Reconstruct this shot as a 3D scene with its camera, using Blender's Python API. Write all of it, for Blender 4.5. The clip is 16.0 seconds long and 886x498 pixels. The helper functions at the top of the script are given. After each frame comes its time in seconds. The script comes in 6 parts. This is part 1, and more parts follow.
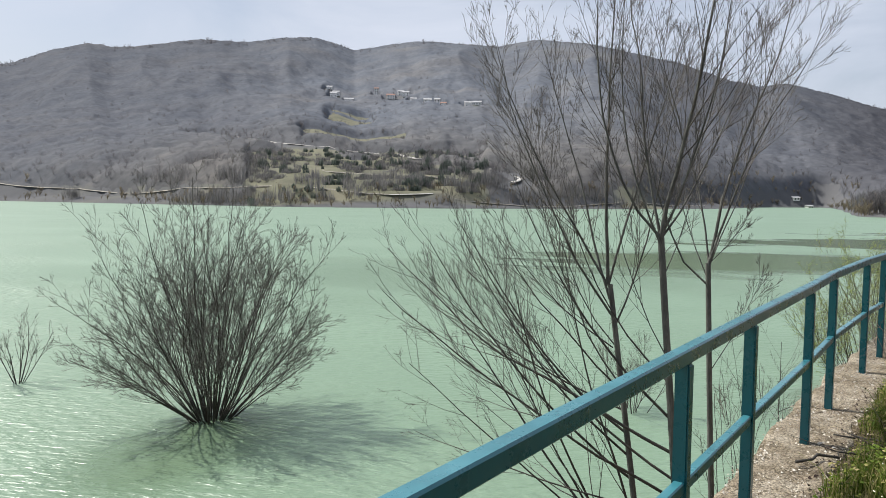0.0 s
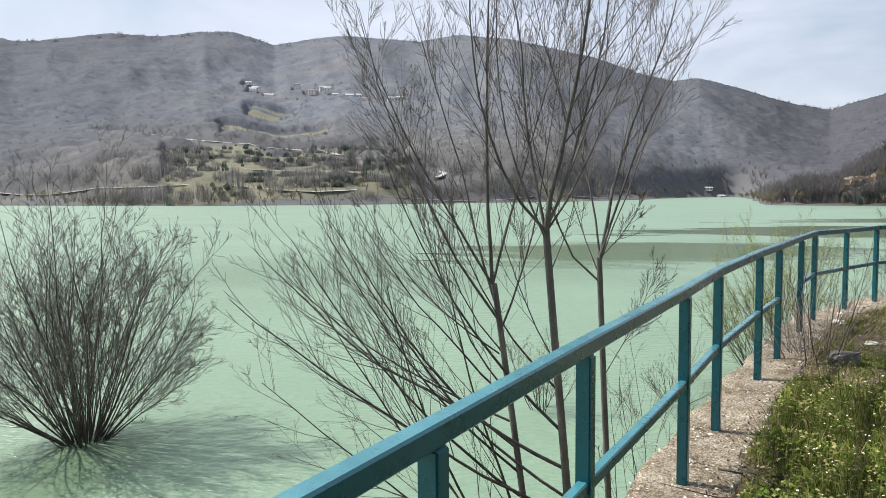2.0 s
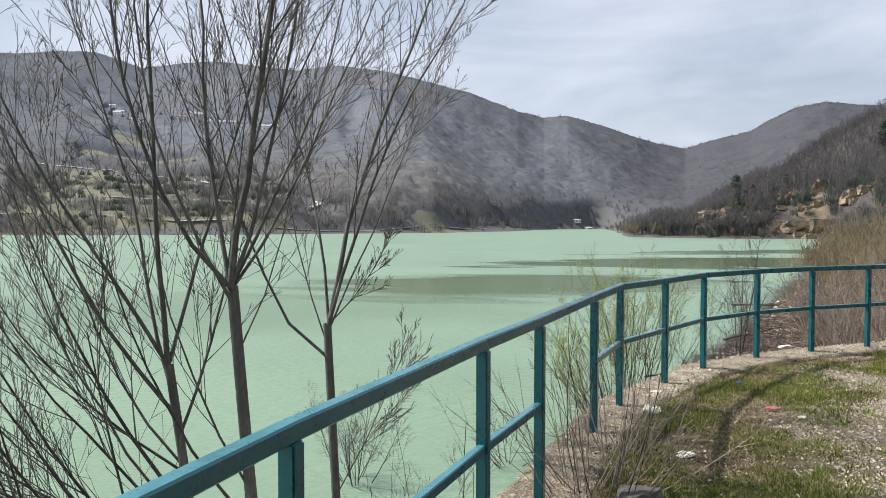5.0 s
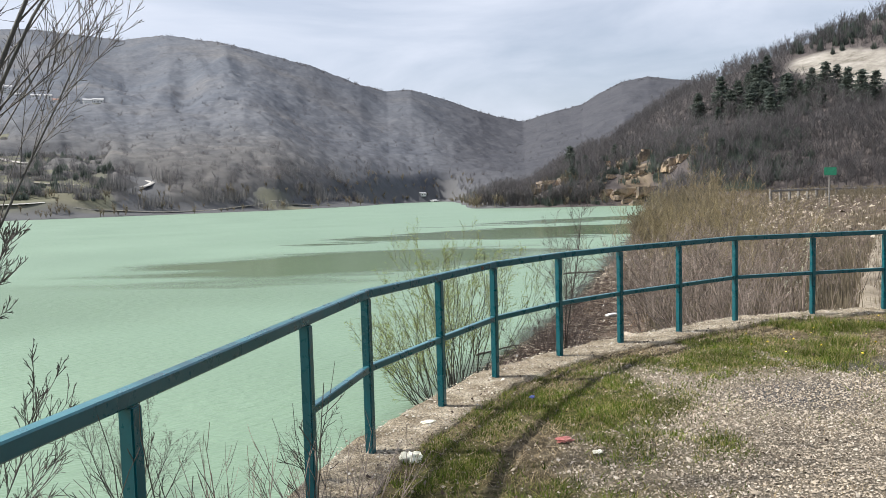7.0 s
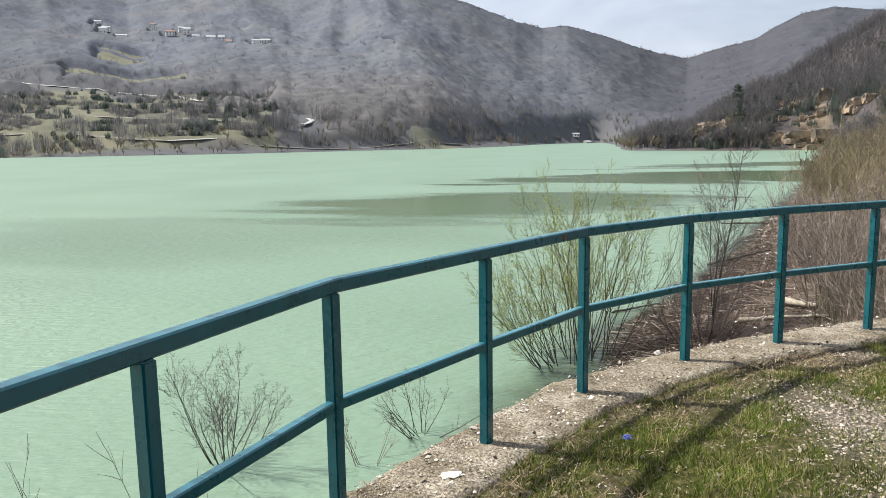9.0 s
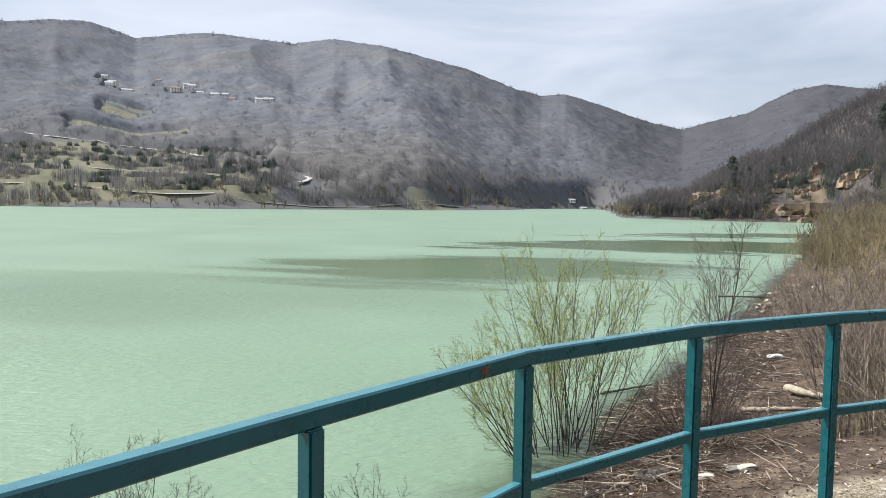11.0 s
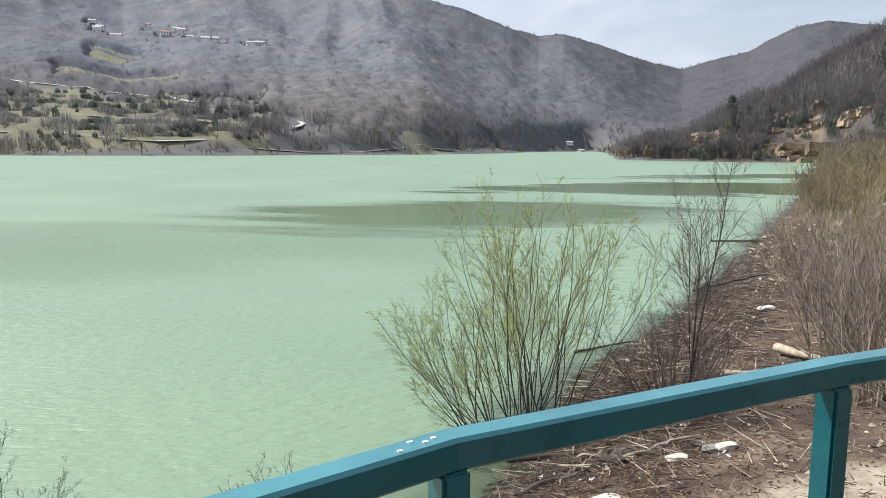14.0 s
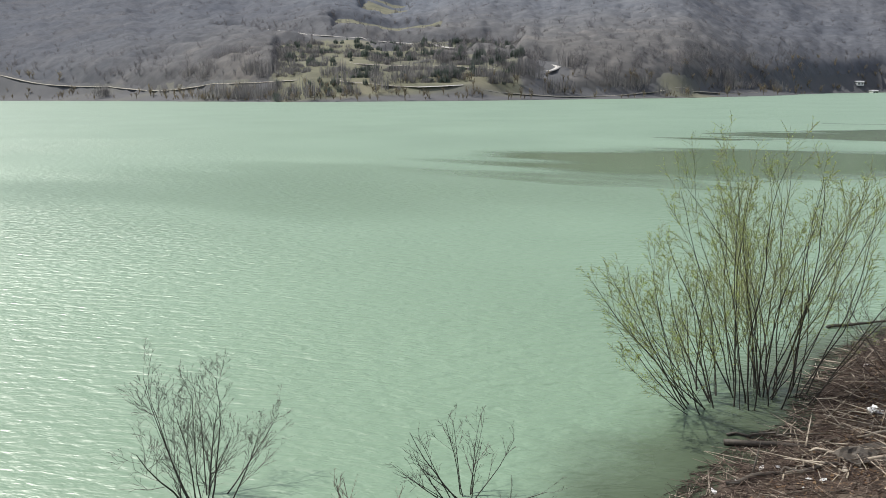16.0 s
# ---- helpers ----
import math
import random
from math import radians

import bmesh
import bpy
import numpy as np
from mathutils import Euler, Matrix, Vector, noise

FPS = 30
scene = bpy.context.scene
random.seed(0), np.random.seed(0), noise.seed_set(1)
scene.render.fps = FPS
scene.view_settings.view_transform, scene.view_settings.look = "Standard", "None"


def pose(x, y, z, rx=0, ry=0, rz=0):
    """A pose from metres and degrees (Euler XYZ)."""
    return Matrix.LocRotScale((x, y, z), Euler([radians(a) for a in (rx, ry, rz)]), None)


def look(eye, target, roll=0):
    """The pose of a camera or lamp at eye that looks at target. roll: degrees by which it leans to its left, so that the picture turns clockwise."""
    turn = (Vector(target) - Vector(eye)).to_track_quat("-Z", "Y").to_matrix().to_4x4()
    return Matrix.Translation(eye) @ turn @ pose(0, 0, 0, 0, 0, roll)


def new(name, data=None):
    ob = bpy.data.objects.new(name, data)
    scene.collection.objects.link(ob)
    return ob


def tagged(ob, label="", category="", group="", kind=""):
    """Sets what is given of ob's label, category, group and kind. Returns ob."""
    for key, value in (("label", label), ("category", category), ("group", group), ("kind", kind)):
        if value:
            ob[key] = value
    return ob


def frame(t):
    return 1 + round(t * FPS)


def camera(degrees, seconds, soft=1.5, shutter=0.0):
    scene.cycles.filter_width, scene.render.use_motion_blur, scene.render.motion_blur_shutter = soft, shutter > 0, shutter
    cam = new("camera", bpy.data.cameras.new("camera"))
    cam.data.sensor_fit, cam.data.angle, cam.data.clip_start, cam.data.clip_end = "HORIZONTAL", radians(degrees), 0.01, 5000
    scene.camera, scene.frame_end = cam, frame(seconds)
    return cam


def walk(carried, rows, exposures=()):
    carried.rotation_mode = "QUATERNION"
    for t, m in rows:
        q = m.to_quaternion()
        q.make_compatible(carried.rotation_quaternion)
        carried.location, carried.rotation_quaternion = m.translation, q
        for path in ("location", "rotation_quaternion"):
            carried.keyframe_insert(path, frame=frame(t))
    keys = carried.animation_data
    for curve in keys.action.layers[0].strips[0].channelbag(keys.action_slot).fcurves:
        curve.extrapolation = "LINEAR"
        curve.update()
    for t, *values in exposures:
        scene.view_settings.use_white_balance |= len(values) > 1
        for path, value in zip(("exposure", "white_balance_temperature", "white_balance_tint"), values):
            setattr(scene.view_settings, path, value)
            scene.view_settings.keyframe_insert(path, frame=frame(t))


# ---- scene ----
cam = camera(61.44, 16.0, 0.85)
PATH = [
    (0.0, pose(2.420, 1.105, 1.519, 86.05, -0.57, 7.13)),
    (0.5, pose(2.522, 1.290, 1.475, 85.34, -0.53, 4.67)),
    (1.0, pose(2.709, 1.549, 1.458, 84.92, -0.32, 2.20)),
    (1.5, pose(2.867, 1.881, 1.437, 85.05, 0.08, 0.94)),
    (2.0, pose(3.009, 2.235, 1.479, 85.71, 0.42, 1.43)),
    (2.5, pose(3.274, 2.620, 1.500, 86.69, 0.16, 4.33)),
    (3.0, pose(3.482, 3.151, 1.485, 87.22, -0.06, 3.15)),
    (3.5, pose(3.723, 3.527, 1.501, 87.50, 0.23, 0.33)),
    (4.0, pose(4.020, 3.957, 1.534, 87.81, 0.50, -1.74)),
    (4.5, pose(4.302, 4.405, 1.552, 87.94, 0.34, -4.13)),
    (5.0, pose(4.702, 4.845, 1.526, 88.02, -0.01, -7.87)),
    (5.2, pose(4.839, 5.003, 1.559, 87.88, -0.26, -9.59)),
    (7.3, pose(6.180, 6.618, 1.585, 85.66, 1.69, -19.80)),
    (7.5, pose(6.331, 6.826, 1.534, 85.37, 1.71, -18.96)),
    (8.0, pose(6.582, 7.212, 1.523, 84.16, 1.77, -16.01)),
    (8.5, pose(6.800, 7.605, 1.536, 82.73, 1.47, -12.22)),
    (9.0, pose(7.065, 8.004, 1.534, 81.61, 0.82, -7.97)),
    (9.5, pose(7.186, 8.399, 1.490, 81.98, -0.73, -5.73)),
    (10.0, pose(7.377, 8.823, 1.517, 84.31, -2.06, -6.30)),
    (10.2, pose(7.486, 8.991, 1.534, 85.72, -2.22, -7.12)),
    (12.3, pose(8.250, 10.609, 1.491, 86.41, 0.38, -8.26)),
    (12.5, pose(8.342, 10.725, 1.479, 85.88, 0.54, -8.32)),
    (13.0, pose(8.649, 11.021, 1.482, 84.44, 0.46, -8.62)),
    (13.5, pose(8.903, 11.315, 1.470, 82.97, 0.04, -8.90)),
    (14.0, pose(9.213, 11.609, 1.456, 82.05, -0.26, -8.34)),
    (14.5, pose(9.425, 11.771, 1.484, 81.08, -0.38, -6.56)),
    (15.0, pose(9.602, 12.012, 1.480, 80.48, -0.29, -3.59)),
    (15.5, pose(9.778, 12.163, 1.468, 80.01, 0.75, 3.08)),
    (16.0, pose(9.859, 12.255, 1.465, 77.92, 0.48, 10.76)),
]
walk(cam, PATH, ((0.0, 0.30), (1.0, 0.42), (1.5, 0.53), (2.0, 0.53), (2.5, 0.40), (5.0, 0.43), (7.5, 0.53), (8.2, 0.58), (9.0, 0.53), (9.5, 0.49), (10.2, 0.51), (12.5, 0.46), (13.0, 0.39), (14.0, 0.54), (14.5, 0.48), (15.5, 0.40), (16.0, 0.20)))

# ---- light ----
SUN_AZ, SUN_EL = -68.0, 49.0          # degrees east of +y, and above the horizon
world = bpy.data.worlds.new("sky")
scene.world = world
world.use_nodes = True
wn, wl = world.node_tree.nodes, world.node_tree.links
sky = wn.new("ShaderNodeTexSky")
sky.sky_type, sky.sun_disc = "NISHITA", False
sky.sun_elevation, sky.sun_rotation = radians(SUN_EL), radians(SUN_AZ)
sky.air_density, sky.dust_density, sky.altitude = 1.0, 3.0, 300.0
coords = wn.new("ShaderNodeTexCoord")
stretch = wn.new("ShaderNodeMapping")
stretch.inputs["Scale"].default_value = (1.2, 1.2, 4.5)
wl.new(coords.outputs["Generated"], stretch.inputs["Vector"])
cloud = wn.new("ShaderNodeTexNoise")
cloud.inputs["Scale"].default_value, cloud.inputs["Detail"].default_value, cloud.inputs["Roughness"].default_value = 1.7, 7.0, 0.55
cloud.inputs["Distortion"].default_value = 0.6
wl.new(stretch.outputs["Vector"], cloud.inputs["Vector"])
cover = wn.new("ShaderNodeMapRange")
cover.inputs["From Min"].default_value, cover.inputs["From Max"].default_value = 0.36, 0.66
cover.inputs["To Min"].default_value, cover.inputs["To Max"].default_value = 0.42, 0.96
wl.new(cloud.outputs["Fac"], cover.inputs["Value"])
veil = wn.new("ShaderNodeMix")
veil.data_type = "RGBA"
veil.inputs[7].default_value = (6.4, 6.9, 8.0, 1)
wl.new(cover.outputs["Result"], veil.inputs[0])
wl.new(sky.outputs["Color"], veil.inputs[6])
wl.new(veil.outputs[2], wn["Background"].inputs["Color"])
wn["Background"].inputs["Strength"].default_value = 0.089

sun = new("sun", bpy.data.lights.new("sun", "SUN"))
sun.data.energy, sun.data.angle, sun.data.color = 5.0, radians(0.6), (1.0, 0.965, 0.90)
_a, _e = radians(SUN_AZ), radians(SUN_EL)
sun.matrix_world = look((math.sin(_a) * math.cos(_e) * 60, math.cos(_a) * math.cos(_e) * 60, math.sin(_e) * 60), (0, 0, 0))

# ---- materials ----
def nodes_of(name):
    m = bpy.data.materials.new(name)
    m.use_nodes = True
    return m, m.node_tree.nodes, m.node_tree.links, m.node_tree.nodes["Principled BSDF"]


def noise_node(n, l, scale, detail=5.0, rough=0.55, stretch_by=None, distort=0.0):
    c = n.new("ShaderNodeTexCoord")
    t = n.new("ShaderNodeTexNoise")
    t.inputs["Scale"].default_value, t.inputs["Detail"].default_value, t.inputs["Roughness"].default_value = scale, detail, rough
    t.inputs["Distortion"].default_value = distort
    if stretch_by:
        mp = n.new("ShaderNodeMapping")
        mp.inputs["Scale"].default_value = stretch_by
        l.new(c.outputs["Object"], mp.inputs["Vector"])
        l.new(mp.outputs["Vector"], t.inputs["Vector"])
    else:
        l.new(c.outputs["Object"], t.inputs["Vector"])
    return t.outputs["Fac"]


def ramp_node(n, l, fac, stops):
    r = n.new("ShaderNodeValToRGB")
    while len(r.color_ramp.elements) < len(stops):
        r.color_ramp.elements.new(0.5)
    for e, (p, c) in zip(r.color_ramp.elements, stops):
        e.position, e.color = p, (*c, 1)
    l.new(fac, r.inputs["Fac"])
    return r.outputs["Color"]


def mix_node(n, l, fac, a, b, blend="MIX"):
    m = n.new("ShaderNodeMix")
    m.data_type, m.blend_type = "RGBA", blend
    for sock, v in ((m.inputs[0], fac), (m.inputs[6], a), (m.inputs[7], b)):
        if isinstance(v, (int, float)):
            sock.default_value = v
        elif isinstance(v, tuple):
            sock.default_value = (*v, 1)
        else:
            l.new(v, sock)
    return m.outputs[2]


def bump_node(n, l, b, height, strength, distance):
    u = n.new("ShaderNodeBump")
    u.inputs["Strength"].default_value, u.inputs["Distance"].default_value = strength, distance
    l.new(height, u.inputs["Height"])
    l.new(u.outputs["Normal"], b.inputs["Normal"])
    return u


def attr_node(n, name):
    a = n.new("ShaderNodeAttribute")
    a.attribute_name = name
    return a.outputs["Fac"]


def surface(name, stops, scale, rough=0.85, fine=None, bump=0.4, depth=0.01, metal=0.0, island=0.0, stretch_by=None):
    """A grainy surface: colour by a coarse noise, tempered by a finer one, with relief."""
    m, n, l, b = nodes_of(name)
    coarse = noise_node(n, l, scale, 6.0, 0.6, stretch_by)
    col = ramp_node(n, l, coarse, stops)
    small = noise_node(n, l, fine or scale * 9, 4.0, 0.6, stretch_by)
    shade = ramp_node(n, l, small, ((0.25, (0.62, 0.62, 0.62)), (0.75, (1.25, 1.25, 1.25))))
    col = mix_node(n, l, 1.0, col, shade, "MULTIPLY")
    if island:
        g = n.new("ShaderNodeNewGeometry")
        v = ramp_node(n, l, g.outputs["Random Per Island"], ((0.0, (1 - island,) * 3), (1.0, (1 + island,) * 3)))
        col = mix_node(n, l, 1.0, col, v, "MULTIPLY")
    l.new(col, b.inputs["Base Color"])
    b.inputs["Roughness"].default_value, b.inputs["Metallic"].default_value = rough, metal
    if bump:
        bump_node(n, l, b, small, bump, depth)
    return m


def varied(name, stops, rough=0.9, scale=0.03, thin=0.0, patchy=0.27):
    """Each loose island takes its own tone; broad patches shift it."""
    m, n, l, b = nodes_of(name)
    g = n.new("ShaderNodeNewGeometry")
    col = ramp_node(n, l, g.outputs["Random Per Island"], stops)
    patch = ramp_node(n, l, noise_node(n, l, scale, 4.0), ((0.3, (1 - patchy,) * 3), (0.7, (1 + patchy * 0.75, 1 + patchy * 0.7, 1 + patchy * 0.6))))
    tone = mix_node(n, l, 1.0, col, patch, "MULTIPLY")
    l.new(tone, b.inputs["Base Color"])
    b.inputs["Roughness"].default_value = rough
    b.inputs["Specular IOR Level"].default_value = 0.15
    if thin:
        back = n.new("ShaderNodeBsdfTranslucent")
        l.new(tone, back.inputs["Color"])
        both = n.new("ShaderNodeMixShader")
        both.inputs["Fac"].default_value = thin
        l.new(b.outputs["BSDF"], both.inputs[1])
        l.new(back.outputs["BSDF"], both.inputs[2])
        l.new(both.outputs["Shader"], n["Material Output"].inputs["Surface"])
    return m


# lake: turbid green water; ripples die down in the calm slicks
m_water, n, l, b = nodes_of("lake_water")
tint = noise_node(n, l, 0.06, 3.0)
l.new(ramp_node(n, l, tint, ((0.3, (0.146, 0.224, 0.150)), (0.7, (0.180, 0.268, 0.184)))), b.inputs["Base Color"])
# shore band: shallows over mud, with dark reflections painted in
clear = mix_node(n, l, attr_node(n, "shallow"), b.inputs["Base Color"].links[0].from_socket, (0.062, 0.080, 0.053))
# slicks: the hills' dark reflection put into the colour as olive
slick_tint = mix_node(n, l, attr_node(n, "calm"), clear, (0.104, 0.152, 0.086))
clear = mix_node(n, l, attr_node(n, "shallow"), slick_tint, (0.062, 0.080, 0.053))
l.new(clear, b.inputs["Base Color"])
b.inputs["IOR"].default_value, b.inputs["Specular IOR Level"].default_value = 1.333, 0.85
swell = noise_node(n, l, 3.3, 3.0, 0.5, (0.5, 1.3, 1.0), 0.3)
ripple = noise_node(n, l, 6.5, 2.0, 0.5, (0.55, 1.2, 1.0), 0.2)
gust = noise_node(n, l, 0.05, 2.0, 0.5, (0.6, 1.6, 1.0))
calm = attr_node(n, "calm")
hgt = n.new("ShaderNodeMath")
hgt.operation = "MULTIPLY_ADD"
hgt.inputs[1].default_value = 0.5
l.new(ripple, hgt.inputs[0])
l.new(swell, hgt.inputs[2])
live = n.new("ShaderNodeMapRange")
live.inputs["From Min"].default_value, live.inputs["From Max"].default_value = 0.0, 1.0
live.inputs["To Min"].default_value, live.inputs["To Max"].default_value = 1.0, 0.03
squall = n.new("ShaderNodeMath")
squall.operation = "MULTIPLY_ADD"
squall.inputs[1].default_value, squall.inputs[2].default_value = 1.6, -0.42
squall.use_clamp = True
l.new(gust, squall.inputs[0])
still = n.new("ShaderNodeMath")
still.operation = "MAXIMUM"
l.new(calm, still.inputs[0])
l.new(squall.outputs["Value"], still.inputs[1])
l.new(still.outputs["Value"], live.inputs["Value"])
gloss = n.new("ShaderNodeMapRange")
gloss.inputs["To Min"].default_value, gloss.inputs["To Max"].default_value = 0.44, 0.05
l.new(calm, gloss.inputs["Value"])
l.new(gloss.outputs["Result"], b.inputs["Roughness"])
sheen = n.new("ShaderNodeMapRange")
sheen.inputs["To Min"].default_value, sheen.inputs["To Max"].default_value = 1.0, 0.2
l.new(calm, sheen.inputs["Value"])
l.new(sheen.outputs["Result"], b.inputs["Specular IOR Level"])
# lower index in the slicks, so the painted tint outweighs the mirror
slick_ior = n.new("ShaderNodeMapRange")
slick_ior.inputs["To Min"].default_value, slick_ior.inputs["To Max"].default_value = 1.333, 1.11
l.new(calm, slick_ior.inputs["Value"])
l.new(slick_ior.outputs["Result"], b.inputs["IOR"])
u = bump_node(n, l, b, hgt.outputs["Value"], 1.0, 0.12)
l.new(live.outputs["Result"], u.inputs["Strength"])

# land sheet: leaf litter and dead grass, meadow, bare rock and soil by cover
m_land, n, l, b = nodes_of("hillside")
litter = ramp_node(n, l, noise_node(n, l, 0.06, 8.0, 0.65), ((0.25, (0.090, 0.092, 0.098)), (0.55, (0.104, 0.105, 0.110)), (0.8, (0.122, 0.122, 0.124))))
mead = ramp_node(n, l, noise_node(n, l, 0.035, 8.0, 0.7), ((0.3, (0.105, 0.102, 0.078)), (0.5, (0.150, 0.150, 0.104)), (0.75, (0.225, 0.205, 0.152))))
rocky = ramp_node(n, l, noise_node(n, l, 0.12, 9.0, 0.7, (1, 1, 2.2)), ((0.3, (0.07, 0.055, 0.045)), (0.5, (0.15, 0.12, 0.09)), (0.72, (0.30, 0.24, 0.17))))
soil = ramp_node(n, l, noise_node(n, l, 0.8, 9.0, 0.7), ((0.3, (0.036, 0.028, 0.024)), (0.52, (0.088, 0.068, 0.055)), (0.8, (0.23, 0.185, 0.145))))
brown = ramp_node(n, l, noise_node(n, l, 0.25, 8.0, 0.7), ((0.3, (0.060, 0.053, 0.053)), (0.7, (0.112, 0.098, 0.095))))
col = mix_node(n, l, attr_node(n, "leafy"), litter, brown)
col = mix_node(n, l, attr_node(n, "meadow"), col, mead)
col = mix_node(n, l, attr_node(n, "rock"), col, rocky)
pale = ramp_node(n, l, noise_node(n, l, 0.09, 9.0, 0.7, (1, 1, 3)), ((0.35, (0.13, 0.118, 0.10)), (0.5, (0.25, 0.232, 0.205)), (0.68, (0.36, 0.34, 0.31))))
col = mix_node(n, l, attr_node(n, "pale"), col, pale)
col = mix_node(n, l, attr_node(n, "soil"), col, soil)
col = mix_node(n, l, attr_node(n, "sand"), col, ramp_node(n, l, noise_node(n, l, 4.0, 8.0, 0.7), ((0.3, (0.22, 0.185, 0.14)), (0.7, (0.46, 0.41, 0.33)))))
l.new(col, b.inputs["Base Color"])
b.inputs["Roughness"].default_value, b.inputs["Specular IOR Level"].default_value = 0.95, 0.1
bump_node(n, l, b, noise_node(n, l, 0.7, 8.0, 0.7), 0.35, 0.4)

m_turf, n, l, b = nodes_of("turf_and_grit")
earth = ramp_node(n, l, noise_node(n, l, 14.0, 10.0, 0.8), ((0.34, (0.024, 0.018, 0.011)), (0.5, (0.105, 0.082, 0.050)), (0.66, (0.30, 0.250, 0.170))))
sward = ramp_node(n, l, noise_node(n, l, 16.0, 9.0, 0.78), ((0.3, (0.016, 0.020, 0.007)), (0.48, (0.066, 0.074, 0.019)), (0.6, (0.18, 0.158, 0.062)), (0.74, (0.34, 0.285, 0.16))))
grit = ramp_node(n, l, noise_node(n, l, 70.0, 6.0, 0.75), ((0.32, (0.045, 0.036, 0.027)), (0.5, (0.185, 0.158, 0.122)), (0.68, (0.42, 0.378, 0.31))))
ashes = ramp_node(n, l, noise_node(n, l, 60.0, 5.0, 0.7), ((0.35, (0.02, 0.02, 0.022)), (0.7, (0.22, 0.21, 0.20))))
col = mix_node(n, l, attr_node(n, "grass"), earth, sward)
col = mix_node(n, l, attr_node(n, "gravel"), col, grit)
col = mix_node(n, l, attr_node(n, "ash"), col, ashes)
l.new(col, b.inputs["Base Color"])
b.inputs["Roughness"].default_value, b.inputs["Specular IOR Level"].default_value = 0.95, 0.1
bump_node(n, l, b, noise_node(n, l, 38.0, 7.0, 0.75), 1.0, 0.035)

m_concrete, n, l, b = nodes_of("weathered_concrete")
broad = ramp_node(n, l, noise_node(n, l, 3.2, 9.0, 0.72), ((0.30, (0.085, 0.064, 0.041)), (0.47, (0.275, 0.230, 0.165)), (0.7, (0.52, 0.463, 0.372))))
seed_ = noise_node(n, l, 75.0, 4.0, 0.65)
grain = ramp_node(n, l, seed_, ((0.36, (0.35, 0.33, 0.30)), (0.5, (0.95, 0.95, 0.95)), (0.64, (1.55, 1.52, 1.46))))
moss = ramp_node(n, l, noise_node(n, l, 1.1, 8.0, 0.75), ((0.60, (0, 0, 0)), (0.68, (0.55, 0.55, 0.55))))
l.new(mix_node(n, l, moss, mix_node(n, l, 1.0, broad, grain, "MULTIPLY"), (0.10, 0.085, 0.04)), b.inputs["Base Color"])
b.inputs["Roughness"].default_value, b.inputs["Specular IOR Level"].default_value = 0.95, 0.2
bump_node(n, l, b, seed_, 1.0, 0.026)
m_paint, n, l, b = nodes_of("teal_paint")
worn = noise_node(n, l, 7.0, 8.0, 0.72)
chip = noise_node(n, l, 26.0, 6.0, 0.7)
fade = ramp_node(n, l, worn, ((0.3, (0.001, 0.060, 0.078)), (0.6, (0.002, 0.082, 0.102)), (0.8, (0.008, 0.120, 0.142))))
flake = ramp_node(n, l, chip, ((0.715, (0, 0, 0)), (0.735, (1, 1, 1))))
rust = ramp_node(n, l, noise_node(n, l, 90.0, 3.0), ((0.3, (0.07, 0.032, 0.018)), (0.7, (0.24, 0.15, 0.09))))
# upward faces paler: sky reflection painted in, along with worn, faded paint
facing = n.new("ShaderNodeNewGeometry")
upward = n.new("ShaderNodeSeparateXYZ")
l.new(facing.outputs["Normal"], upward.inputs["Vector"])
top_pale = n.new("ShaderNodeMath")
top_pale.operation = "MULTIPLY"
l.new(ramp_node(n, l, upward.outputs["Z"], ((0.6, (0, 0, 0)), (0.9, (1, 1, 1)))), top_pale.inputs[0])
l.new(ramp_node(n, l, noise_node(n, l, 4.0, 7.0, 0.7), ((0.3, (0.35,) * 3), (0.65, (1, 1, 1)))), top_pale.inputs[1])
top_tone = mix_node(n, l, top_pale.outputs["Value"], fade, (0.05, 0.205, 0.245))
l.new(mix_node(n, l, flake, top_tone, rust), b.inputs["Base Color"])
b.inputs["Coat Weight"].default_value, b.inputs["Coat Roughness"].default_value = 0.38, 0.16
b.inputs["Specular IOR Level"].default_value = 0.35
l.new(ramp_node(n, l, worn, ((0.3, (0.20,) * 3), (0.75, (0.42,) * 3))), b.inputs["Roughness"])
bump_node(n, l, b, chip, 0.12, 0.004)
m_rust = surface("rusted_patch", ((0.3, (0.05, 0.022, 0.014)), (0.7, (0.20, 0.10, 0.05))), 60.0, 0.9, 200.0, 0.4, 0.002)

m_bark = surface("grey_bark", ((0.3, (0.050, 0.050, 0.044)), (0.55, (0.098, 0.097, 0.086)), (0.78, (0.20, 0.196, 0.178))), 9.0, 0.8, 60.0, 0.5, 0.006, stretch_by=(1, 1, 0.25))
m_bark_dark = surface("dark_wet_bark", ((0.3, (0.022, 0.019, 0.016)), (0.6, (0.05, 0.043, 0.034)), (0.8, (0.09, 0.078, 0.06))), 9.0, 0.75, 60.0, 0.5, 0.006)
m_twig = surface("grey_brown_twigs", ((0.3, (0.045, 0.039, 0.034)), (0.6, (0.092, 0.081, 0.070)), (0.8, (0.18, 0.16, 0.14))), 3.0, 0.6, 20.0, 0, island=0.3)
m_twig_ochre = surface("ochre_twigs", ((0.3, (0.14, 0.11, 0.058)), (0.6, (0.255, 0.205, 0.105)), (0.8, (0.37, 0.30, 0.165))), 0.7, 0.6, 20.0, 0, island=0.35)
m_twig_green = surface("yellow_green_twigs", ((0.3, (0.070, 0.066, 0.034)), (0.6, (0.13, 0.125, 0.052)), (0.8, (0.23, 0.222, 0.088))), 1.5, 0.55, 20.0, 0, island=0.3)
